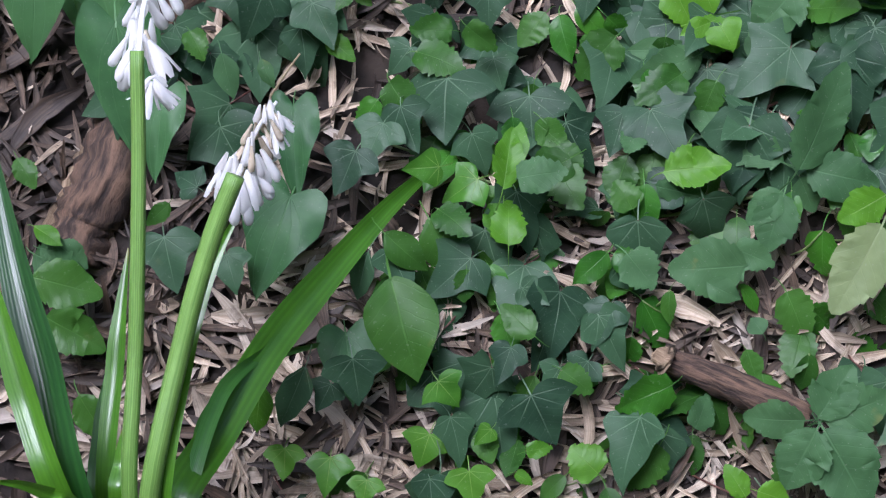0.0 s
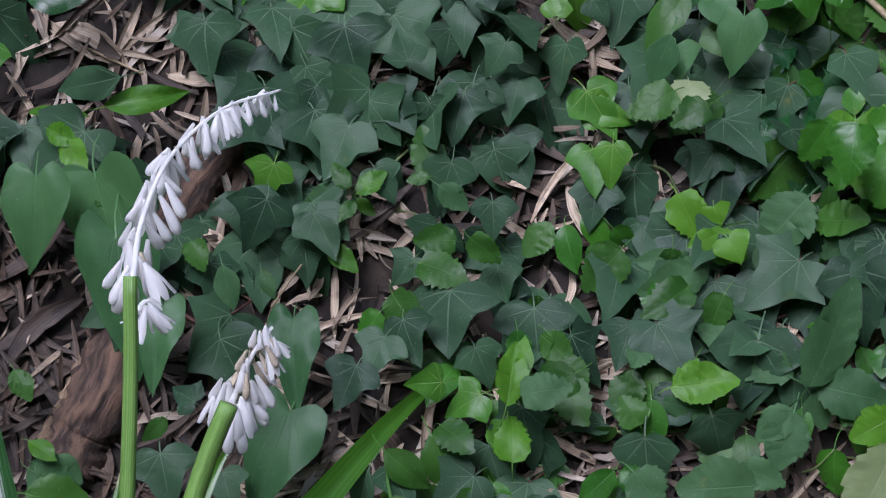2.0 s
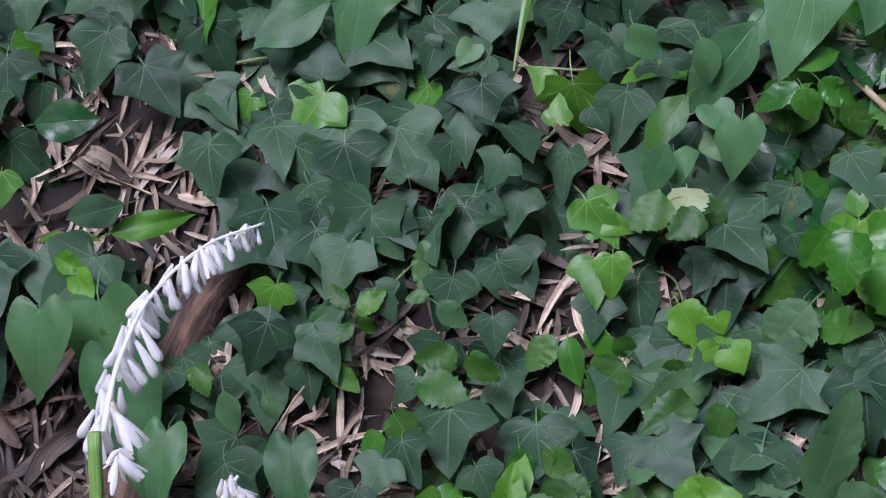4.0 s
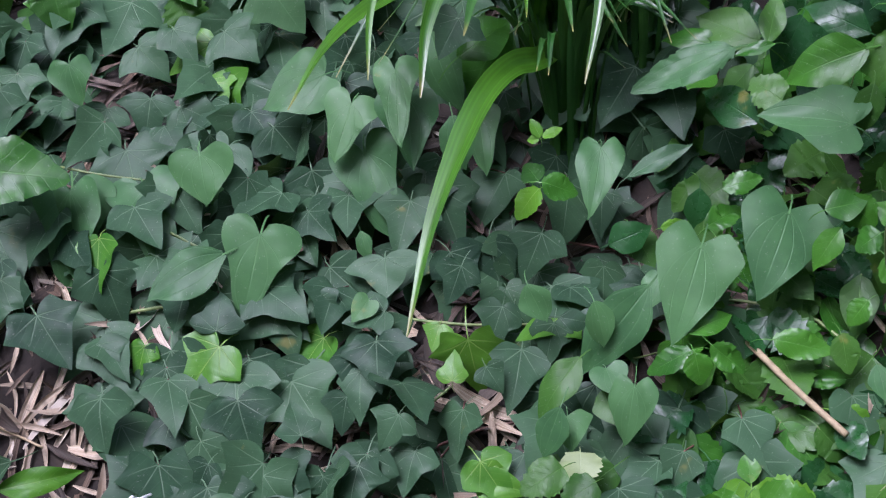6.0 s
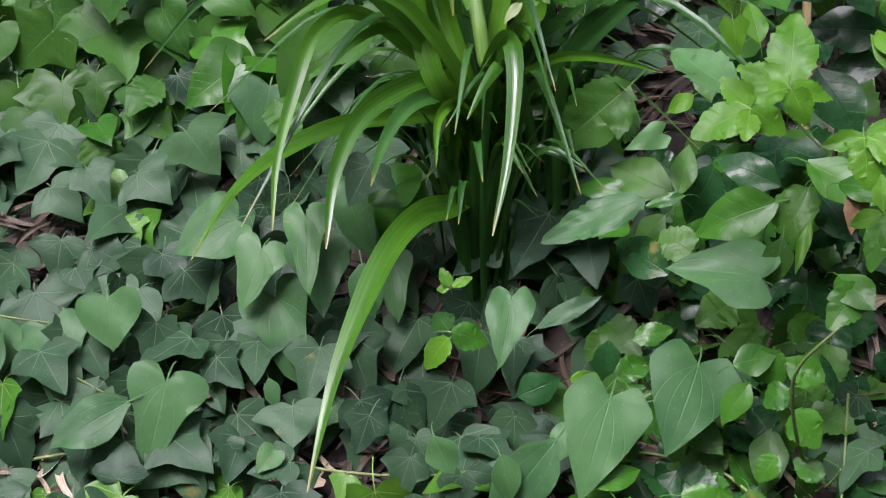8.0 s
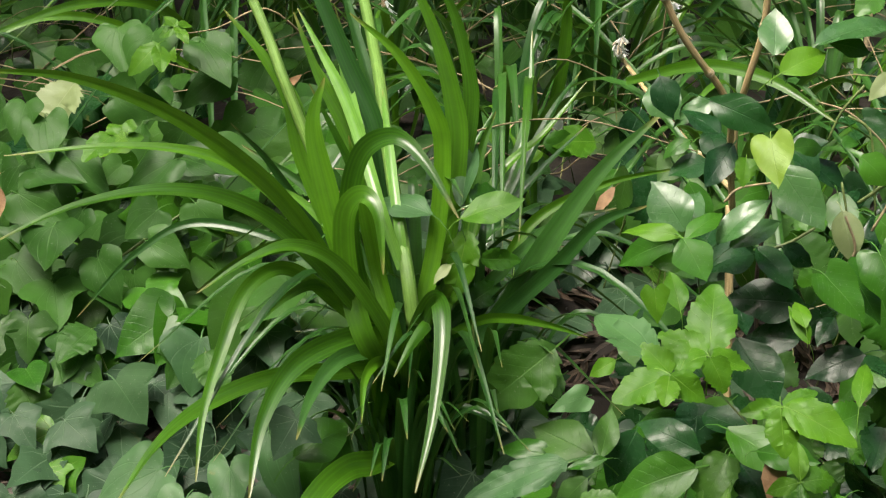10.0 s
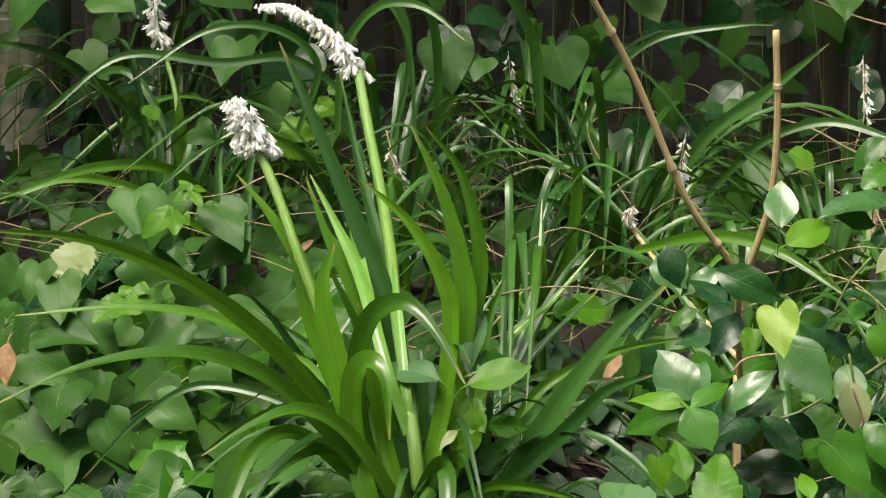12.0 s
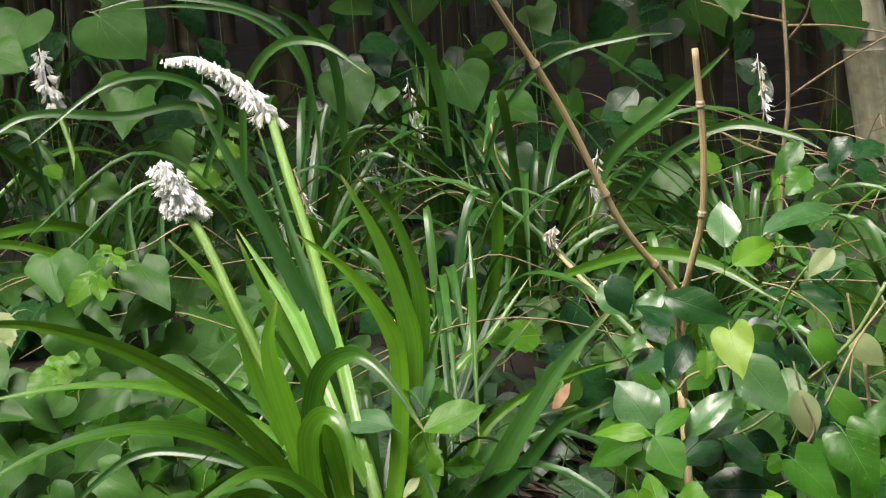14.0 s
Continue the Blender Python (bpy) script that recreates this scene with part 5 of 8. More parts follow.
leaf(heart_vine, "oval", HEART, (-0.039, 1.420, 0.809), (-0.026, 1.396, 0.780), 1.40)
leaf(heart_vine, "toothed", LUSH, (0.040, 1.400, 0.772), (0.002, 1.390, 0.760), 0.91)
leaf(heart_vine, "toothed", LUSH, (0.042, 1.390, 0.775), (0.049, 1.374, 0.755), 1.53)
leaf(heart_vine, "toothed", LUSH, (0.056, 1.400, 0.777), (0.082, 1.385, 0.759), 1.05)
leaf(heart_vine, "oval", LUSH, (0.038, 1.420, 0.777), (0.076, 1.433, 0.792), 1.10)
leaf(heart_vine, "ivy", IVY, (0.038, 1.419, 0.691), (-0.010, 1.401, 0.668), 0.97)
leaf(heart_vine, "toothed", SERRATE, (0.055, 1.430, 0.711), (0.112, 1.424, 0.703), 0.86)
leaf(heart_vine, "toothed", SERRATE, (0.096, 1.414, 0.697), (0.170, 1.395, 0.674), 0.78)
leaf(heart_vine, "toothed", LUSH, (0.107, 1.420, 0.770), (0.157, 1.414, 0.762), 0.81)
leaf(heart_vine, "toothed", LUSH, (0.168, 1.420, 0.732), (0.122, 1.420, 0.733), 0.55)
leaf(heart_vine, "toothed", FRESH, (0.157, 1.399, 0.713), (0.190, 1.385, 0.696), 1.29)
leaf(heart_vine, "toothed", SERRATE, (0.162, 1.420, 0.775), (0.170, 1.399, 0.749), 1.18)
leaf(heart_vine, "heart", SERRATE, (0.142, 1.498, 0.763), (0.088, 1.481, 0.742), 0.65)
leaf(heart_vine, "toothed", LUSH, (0.196, 1.430, 0.841), (0.218, 1.412, 0.819), 1.43)
leaf(heart_vine, "toothed", LUSH, (0.193, 1.440, 0.856), (0.170, 1.434, 0.849), 1.77)
leaf(heart_vine, "toothed", HEART, (0.202, 1.380, 0.776), (0.217, 1.357, 0.748), 1.28)
leaf(heart_vine, "oval", HEART, (0.186, 1.380, 0.768), (0.192, 1.360, 0.743), 1.41)
leaf(heart_vine, "oval", LUSH, (0.150, 1.460, 0.868), (0.187, 1.466, 0.875), 1.47)
leaf(heart_vine, "toothed", LUSH, (0.223, 1.460, 0.851), (0.192, 1.473, 0.866), 1.21)
leaf(heart_vine, "toothed", LUSH, (0.186, 1.440, 0.795), (0.167, 1.428, 0.781), 1.38)
leaf(heart_vine, "oval", SERRATE, (0.116, 1.480, 0.807), (0.143, 1.461, 0.784), 1.44)
leaf(heart_vine, "toothed", LUSH, (0.220, 1.420, 0.784), (0.199, 1.432, 0.799), 1.27)
leaf(heart_vine, "toothed", FRESH, (0.018, 1.500, 0.836), (0.044, 1.502, 0.839), 0.74)
leaf(heart_vine, "oval", GLOSSY, (-0.027, 1.500, 0.821), (0.009, 1.509, 0.832), 1.51)
leaf(heart_vine, "oval", SERRATE, (-0.006, 1.520, 0.827), (0.012, 1.498, 0.800), 1.48)
leaf(heart_vine, "heart", HEART, (0.017, 1.480, 0.798), (0.002, 1.462, 0.776), 0.88)
leaf(heart_vine, "oval", IVY, (-0.010, 1.500, 0.884), (0.047, 1.515, 0.902), 0.56)
leaf(heart_vine, "oval", GLOSSY, (0.051, 1.500, 0.872), (0.048, 1.478, 0.846), 1.34)
leaf(heart_vine, "toothed", HEART, (0.112, 1.500, 0.855), (0.093, 1.488, 0.841), 1.66)
leaf(heart_vine, "toothed", LUSH, (0.169, 1.470, 0.873), (0.191, 1.455, 0.854), 1.59)
leaf(heart_vine, "oval", LUSH, (0.164, 1.460, 0.852), (0.140, 1.439, 0.827), 1.14)
leaf(heart_vine, "toothed", LUSH, (0.057, 1.530, 0.821), (0.091, 1.546, 0.840), 0.92)
leaf(heart_vine, "toothed", LUSH, (0.072, 1.540, 0.854), (0.106, 1.546, 0.861), 0.97)
leaf(heart_vine, "toothed", FRESH, (-0.086, 1.540, 0.857), (-0.110, 1.526, 0.840), 1.49)
leaf(heart_vine, "toothed", LUSH, (-0.084, 1.540, 0.863), (-0.049, 1.536, 0.858), 1.14)
leaf(heart_vine, "toothed", LUSH, (-0.087, 1.550, 0.860), (-0.099, 1.559, 0.872), 2.09)
leaf(heart_vine, "toothed", FRESH, (-0.084, 1.550, 0.901), (-0.092, 1.561, 0.914), 1.02)
leaf(heart_vine, "toothed", FRESH, (-0.082, 1.550, 0.901), (-0.065, 1.556, 0.908), 0.87)
leaf(heart_vine, "toothed", FRESH, (-0.085, 1.550, 0.900), (-0.096, 1.550, 0.900), 1.45)
leaf(ivy_high, "ivy", IVY, (-0.057, 1.690, 0.876), (0.014, 1.674, 0.857), 0.74)
leaf(ivy_high, "ivy_long", IVY, (-0.072, 1.720, 0.921), (-0.041, 1.698, 0.895), 0.99)
leaf(ivy_high, "ivy", IVY, (-0.056, 1.670, 0.889), (-0.088, 1.650, 0.865), 0.92)
leaf(heart_vine, "ivy", IVY, (-0.085, 1.532, 0.818), (-0.102, 1.504, 0.783), 0.99)
leaf(heart_vine, "ivy", IVY, (-0.120, 1.492, 0.767), (-0.134, 1.464, 0.733), 0.83)
leaf(heart_vine, "ivy", IVY, (-0.075, 1.473, 0.760), (-0.084, 1.446, 0.726), 0.80)
leaf(heart_vine, "oval", HEART, (-0.160, 1.560, 0.920), (-0.150, 1.531, 0.884), 1.38)
leaf(heart_vine, "yam", HEART, (-0.212, 1.600, 0.948), (-0.206, 1.554, 0.892), 0.70)
leaf(heart_vine, "oval", HEART, (-0.186, 1.660, 0.963), (-0.165, 1.612, 0.904), 1.00)
leaf(creeper_low, "toothed", MATTE, (0.028, 1.169, 0.538), (-0.049, 1.194, 0.569), 0.70)
leaf(creeper_low, "toothed", MATTE, (0.039, 1.149, 0.544), (0.074, 1.203, 0.610), 0.77)
leaf(creeper_low, "toothed", MATTE, (0.047, 1.156, 0.540), (0.104, 1.149, 0.531), 1.13)
leaf(creeper_low, "toothed", MATTE, (0.042, 1.156, 0.531), (0.057, 1.139, 0.509), 1.24)
leaf(creeper_low, "toothed", MATTE, (0.027, 1.148, 0.524), (0.000, 1.131, 0.503), 1.15)
leaf(creeper_low, "toothed", MATTE, (0.029, 1.145, 0.523), (0.015, 1.115, 0.487), 1.23)
leaf(creeper_low, "toothed", FRESH, (-0.066, 1.159, 0.533), (-0.013, 1.162, 0.537), 1.08)
leaf(creeper_low, "toothed", MATTE, (-0.072, 1.157, 0.521), (-0.031, 1.151, 0.514), 0.87)
leaf(creeper_low, "heart", FRESH, (-0.020, 1.255, 0.613), (-0.009, 1.242, 0.598), 1.47)
leaf(creeper_low, "oval", FRESH, (-0.028, 1.258, 0.615), (-0.054, 1.251, 0.606), 1.29)
leaf(creeper_low, "heart", FRESH, (-0.031, 1.278, 0.629), (-0.026, 1.268, 0.617), 1.65)
leaf(creeper_low, "oval", MATTE, (-0.095, 1.260, 0.586), (-0.034, 1.262, 0.588), 0.69)
leaf(creeper_low, "oval", SERRATE, (-0.029, 1.285, 0.605), (-0.109, 1.276, 0.593), 0.94)
leaf(creeper_low, "round", SERRATE, (-0.105, 1.254, 0.602), (-0.136, 1.232, 0.575), 1.08)
leaf(creeper_low, "toothed", MATTE, (-0.035, 1.251, 0.589), (-0.092, 1.237, 0.572), 0.85)
leaf(creeper_low, "round", SERRATE, (-0.051, 1.229, 0.583), (-0.089, 1.211, 0.562), 0.89)
leaf(creeper_low, "ivy", IVY, (0.007, 1.253, 0.581), (0.017, 1.226, 0.548), 1.04)
leaf(creeper_low, "oval", MATTE, (0.003, 1.273, 0.596), (0.031, 1.259, 0.578), 1.55)
leaf(creeper_low, "round", MATTE, (0.038, 1.288, 0.636), (0.020, 1.266, 0.610), 1.12)
leaf(creeper_low, "round", MATTE, (0.083, 1.260, 0.615), (0.056, 1.248, 0.600), 1.26)
leaf(creeper_low, "oval", MATTE, (0.076, 1.285, 0.622), (0.104, 1.267, 0.601), 1.91)
leaf(creeper_low, "round", MATTE, (-0.086, 1.188, 0.554), (-0.096, 1.173, 0.536), 1.18)
leaf(creeper_low, "round", SERRATE, (-0.141, 1.168, 0.539), (-0.181, 1.153, 0.521), 1.01)
leaf(creeper_low, "oval", FRESH, (-0.190, 1.156, 0.530), (-0.182, 1.183, 0.562), 1.19)
leaf(creeper_low, "round", FRESH, (-0.194, 1.136, 0.516), (-0.196, 1.116, 0.491), 1.33)
leaf(creeper_low, "round", SERRATE, (-0.090, 1.142, 0.508), (-0.105, 1.156, 0.526), 1.31)
leaf(creeper_low, "toothed", MATTE, (-0.002, 1.097, 0.487), (-0.063, 1.094, 0.483), 1.27)
leaf(creeper_low, "oval", MATTE, (-0.033, 1.088, 0.477), (-0.006, 1.080, 0.467), 1.52)
leaf(creeper_low, "round", MATTE, (-0.011, 1.108, 0.496), (0.020, 1.100, 0.486), 1.03)
leaf(creeper_low, "round", MATTE, (-0.095, 1.104, 0.491), (-0.072, 1.087, 0.471), 1.33)
leaf(creeper_low, "ivy", IVY, (-0.108, 1.072, 0.465), (-0.121, 1.049, 0.437), 0.82)
leaf(creeper_low, "ivy", IVY, (-0.117, 1.065, 0.459), (-0.094, 1.037, 0.425), 0.76)
leaf(creeper_low, "ivy", IVY, (-0.125, 1.039, 0.434), (-0.143, 1.024, 0.417), 1.04)
leaf(creeper_low, "round", LUSH, (-0.060, 1.019, 0.429), (-0.103, 1.005, 0.412), 0.93)
leaf(creeper_low, "ivy", IVY, (-0.093, 1.009, 0.391), (-0.076, 0.995, 0.374), 1.24)
leaf(creeper_low, "ivy", IVY, (-0.085, 1.023, 0.402), (-0.040, 1.004, 0.379), 0.80)
leaf(creeper_low, "round", MATTE, (-0.042, 1.000, 0.401), (-0.028, 1.016, 0.421), 1.14)
leaf(creeper_low, "oval", MATTE, (0.012, 1.063, 0.446), (0.003, 1.072, 0.456), 2.25)
leaf(creeper_right, "toothed", FRESH, (0.103, 1.119, 0.541), (0.068, 1.105, 0.525), 1.26)
leaf(creeper_right, "toothed", PALE, (0.098, 1.091, 0.532), (0.063, 1.047, 0.478), 0.97)
leaf(creeper_right, "toothed", MATTE, (0.039, 0.988, 0.422), (-0.009, 0.985, 0.419), 1.09)
leaf(creeper_right, "toothed", MATTE, (0.049, 0.990, 0.424), (0.075, 1.015, 0.455), 1.29)
leaf(creeper_right, "toothed", MATTE, (0.055, 0.989, 0.422), (0.105, 1.002, 0.438), 1.22)
leaf(creeper_right, "toothed", MATTE, (0.048, 0.983, 0.418), (0.025, 0.953, 0.382), 1.29)
leaf(creeper_right, "toothed", MATTE, (0.054, 0.983, 0.417), (0.088, 0.946, 0.373), 1.32)
leaf(creeper_right, "toothed", FRESH, (-0.006, 0.944, 0.383), (-0.021, 0.959, 0.401), 1.21)
leaf(creeper_right, "toothed", FRESH, (0.004, 0.953, 0.381), (0.029, 0.948, 0.375), 1.53)
leaf(creeper_right, "round", FRESH, (-0.116, 0.971, 0.378), (-0.138, 0.984, 0.394), 1.47)
leaf(heart_vine, "heart", HEART, (-0.572, 1.230, 0.674), (-0.572, 1.182, 0.615), 0.71)
leaf(heart_vine, "heart", HEART, (-0.534, 1.263, 0.658), (-0.512, 1.206, 0.589), 0.86)
leaf(heart_vine, "heart", HEART, (-0.509, 1.214, 0.633), (-0.491, 1.138, 0.541), 0.57)
leaf(heart_vine, "heart", HEART, (-0.468, 1.181, 0.587), (-0.475, 1.135, 0.532), 0.57)
leaf(heart_vine, "heart", HEART, (-0.362, 1.165, 0.586), (-0.357, 1.116, 0.528), 0.57)
leaf(heart_vine, "heart", HEART, (-0.361, 1.111, 0.536), (-0.387, 1.060, 0.474), 0.79)
leaf(heart_vine, "heart", HEART, (-0.316, 1.051, 0.447), (-0.307, 1.014, 0.402), 0.84)
leaf(heart_vine, "oval", SERRATE, (-0.282, 1.082, 0.484), (-0.261, 1.029, 0.420), 1.41)
leaf(creeper_right, "round", PALE, (-0.052, 1.348, 0.708), (-0.052, 1.329, 0.685), 1.56)
leaf(creeper_right, "round", SERRATE, (-0.065, 1.353, 0.691), (-0.103, 1.344, 0.680), 1.09)
leaf(creeper_right, "round", SERRATE, (-0.025, 1.360, 0.686), (-0.064, 1.342, 0.664), 0.93)
leaf(creeper_right, "round", LUSH, (0.071, 1.327, 0.682), (0.048, 1.303, 0.652), 0.92)
leaf(creeper_right, "round", LUSH, (0.077, 1.317, 0.675), (0.069, 1.288, 0.640), 1.04)
leaf(creeper_right, "round", FRESH, (0.092, 1.303, 0.666), (0.114, 1.273, 0.631), 1.20)
leaf(creeper_right, "round", FRESH, (0.091, 1.322, 0.680), (0.134, 1.323, 0.681), 1.13)
leaf(creeper_right, "oval", LUSH, (0.084, 1.340, 0.682), (0.083, 1.357, 0.702), 1.50)
leaf(creeper_right, "toothed", MATTE, (0.044, 1.279, 0.639), (0.007, 1.253, 0.608), 1.34)
leaf(creeper_right, "round", FRESH, (-0.060, 1.295, 0.631), (-0.039, 1.271, 0.602), 1.05)
leaf(creeper_right, "round", FRESH, (-0.037, 1.262, 0.608), (-0.002, 1.253, 0.598), 1.10)
leaf(ivy_mid, "ivy", IVY, (-0.019, 1.333, 0.648), (-0.025, 1.294, 0.601), 1.00)
leaf(ivy_mid, "ivy", IVY_YOUNG, (-0.129, 1.327, 0.653), (-0.129, 1.300, 0.620), 0.99)
leaf(ivy_mid, "ivy", IVY, (-0.125, 1.308, 0.629), (-0.131, 1.284, 0.600), 1.11)
leaf(ivy_mid, "ivy", IVY_YOUNG, (-0.135, 1.365, 0.689), (-0.107, 1.339, 0.658), 0.90)
leaf(ivy_mid, "ivy", IVY, (0.029, 1.409, 0.712), (0.002, 1.371, 0.666), 1.02)
leaf(back_vine, "heart", SHADE_HEART, (-0.349, 2.030, 1.272), (-0.369, 1.994, 1.229), 1.14)
leaf(back_vine, "heart", SHADE_HEART, (-0.297, 2.040, 1.260), (-0.265, 2.005, 1.218), 0.83)
leaf(back_vine, "heart", SHADE_HEART, (-0.278, 2.050, 1.224), (-0.327, 2.027, 1.196), 0.80)
leaf(back_vine, "heart", SHADE_HEART, (-0.477, 1.980, 1.204), (-0.485, 1.952, 1.170), 1.03)
leaf(back_vine, "heart", SHADE_HEART, (-0.455, 1.970, 1.190), (-0.443, 1.935, 1.148), 0.89)
leaf(back_vine, "heart", SHADE_HEART, (-0.391, 2.020, 1.204), (-0.328, 2.012, 1.195), 0.87)
leaf(back_vine, "toothed", FRESH, (-0.380, 1.950, 1.178), (-0.406, 1.926, 1.150), 1.06)
leaf(back_vine, "round", FRESH, (-0.375, 1.950, 1.178), (-0.386, 1.958, 1.189), 1.15)
leaf(back_vine, "round", FRESH, (-0.364, 1.950, 1.180), (-0.362, 1.961, 1.193), 1.21)
leaf(back_vine, "round", FRESH, (-0.365, 1.950, 1.172), (-0.349, 1.954, 1.178), 1.32)
leaf(back_vine, "heart", SHADE_HEART, (-0.433, 1.960, 1.153), (-0.381, 1.933, 1.121), 0.81)
leaf(back_vine, "heart", SHADE_HEART, (-0.462, 1.950, 1.141), (-0.405, 1.935, 1.123), 0.88)
leaf(back_vine, "heart", SHADE_HEART, (-0.476, 1.930, 1.118), (-0.418, 1.907, 1.091), 0.82)
leaf(back_vine, "heart", SHADE_HEART, (-0.322, 1.970, 1.147), (-0.375, 1.950, 1.123), 0.83)
leaf(back_vine, "heart", SHADE_HEART, (-0.277, 1.980, 1.153), (-0.219, 1.972, 1.143), 0.94)
leaf(back_vine, "toothed", FRESH, (-0.338, 2.000, 1.265), (-0.366, 1.978, 1.238), 0.90)
leaf(back_vine, "toothed", FRESH, (-0.337, 2.000, 1.263), (-0.332, 1.978, 1.237), 0.98)
leaf(back_vine, "toothed", FRESH, (-0.320, 2.000, 1.281), (-0.337, 1.994, 1.274), 1.06)
leaf(back_vine, "toothed", FRESH, (-0.319, 2.000, 1.283), (-0.304, 1.987, 1.267), 0.82)
leaf(back_vine, "toothed", FRESH, (-0.320, 2.000, 1.285), (-0.332, 2.005, 1.291), 1.25)
leaf(back_vine, "toothed", FRESH, (-0.317, 2.000, 1.285), (-0.302, 2.004, 1.289), 1.18)
leaf(back_vine, "heart", SHADE_HEART, (-0.437, 1.910, 1.090), (-0.442, 1.879, 1.052), 1.55)
leaf(back_vine, "heart", SHADE_HEART, (-0.390, 1.900, 1.058), (-0.367, 1.868, 1.019), 0.95)
leaf(back_vine, "heart", SHADE_HEART, (-0.340, 1.920, 1.071), (-0.297, 1.904, 1.052), 0.93)
leaf(ivy_high, "heart", HEART, (-0.272, 1.814, 1.000), (-0.279, 1.778, 0.956), 1.31)
leaf(ivy_high, "ivy", IVY, (-0.211, 1.839, 0.999), (-0.198, 1.813, 0.968), 1.21)
leaf(ivy_high, "ivy", IVY, (-0.399, 1.828, 0.975), (-0.401, 1.797, 0.938), 0.87)
leaf(ivy_high, "ivy", MATTE, (-0.351, 1.780, 0.967), (-0.317, 1.755, 0.936), 1.40)
leaf(ivy_high, "ivy", IVY, (-0.393, 1.741, 0.940), (-0.358, 1.722, 0.917), 1.26)
leaf(ivy_high, "ivy", IVY, (-0.372, 1.861, 0.999), (-0.346, 1.835, 0.967), 0.95)
leaf(ivy_high, "ivy", IVY, (-0.444, 1.748, 0.942), (-0.418, 1.722, 0.912), 0.93)
leaf(ivy_high, "oval", LUSH, (-0.158, 1.620, 0.951), (-0.110, 1.645, 0.981), 1.39)
leaf(ivy_high, "ivy", IVY, (-0.449, 1.864, 0.989), (-0.461, 1.837, 0.956), 1.13)

# vine stems tangled beside the shrub
tube("stem", shrub, VINE, [(0.438, 1.800, 1.235), (0.410, 1.800, 1.190), (0.382, 1.800, 1.162), (0.361, 1.800, 1.146)], 0.0022, 0.0018, sides=6, n=5)
tube("stem", shrub, VINE, [(0.351, 1.820, 1.226), (0.372, 1.820, 1.211), (0.378, 1.820, 1.169), (0.382, 1.820, 1.129)], 0.0013, 0.0010, sides=6, n=5)
tube("stem", shrub, VINE, [(0.257, 1.660, 1.135), (0.278, 1.660, 1.143), (0.299, 1.660, 1.156)], 0.0018, 0.0014, sides=6, n=5)
tube("stem", shrub, TWIG, [(0.400, 1.860, 1.105), (0.423, 1.860, 1.107), (0.450, 1.860, 1.100)], 0.0018, 0.0014, sides=6, n=5)
tube("stem", shrub, TWIG, [(0.420, 1.880, 1.210), (0.426, 1.880, 1.163), (0.420, 1.880, 1.117), (0.428, 1.880, 1.070)], 0.0014, 0.0011, sides=6, n=5)
tube("stem", shrub, TWIG, [(0.330, 1.850, 1.233), (0.358, 1.850, 1.223), (0.390, 1.850, 1.195), (0.400, 1.850, 1.172)], 0.0011, 0.0009, sides=6, n=5)
tube("stem", shrub, VINE, [(0.336, 1.750, 1.177), (0.343, 1.750, 1.133), (0.330, 1.750, 1.096)], 0.0012, 0.0010, sides=6, n=5)
tube("stem", shrub, VINE, [(0.346, 1.720, 1.272), (0.327, 1.720, 1.248), (0.316, 1.720, 1.222)], 0.0013, 0.0010, sides=6, n=5)
tube("stem", shrub, TWIG, [(0.425, 1.840, 1.149), (0.429, 1.840, 1.104), (0.431, 1.840, 1.063)], 0.002, 0.0016, sides=6, n=5)
tube("stem", shrub, TWIG, [(0.325, 1.700, 1.100), (0.342, 1.700, 1.125), (0.332, 1.700, 1.157)], 0.0015, 0.0012, sides=6, n=5)

# ---- white lilyturf plants ----
def petal_ring(count, splay, seed):
    """A small hanging flower: narrow cupped petals round a short stalk, pointing along -z."""
    rnd = random.Random(seed)
    v, f, u = [], [], []
    for k in range(count):
        a = 2 * math.pi * k / count + rnd.uniform(-0.25, 0.25)
        out, side = Vector((math.cos(a), math.sin(a), 0)), Vector((-math.sin(a), math.cos(a), 0))
        n0 = len(v)
        spread = splay * rnd.uniform(0.3, 1.6)
        for i in range(6):
            s = i / 5
            w = 0.125 * (0.30 + 0.70 * math.sin(math.pi * (0.02 + 0.62 * s)) ** 1.4) * (1.0 if s < 0.9 else 0.62)
            c = out * (0.06 + spread * s * s + 0.10 * math.sin(math.pi * s)) + Vector((0, 0, -s))
            for x in (-1, 0, 1):
                v.append(tuple(c + side * (w * x) - out * (0.07 * abs(x))))
                u.append((0.5 + x * 0.5, s))
        for i in range(5):
            for j in range(2):
                q = n0 + i * 3 + j
                f.append((q, q + 1, q + 4, q + 3))
    return v, f, u


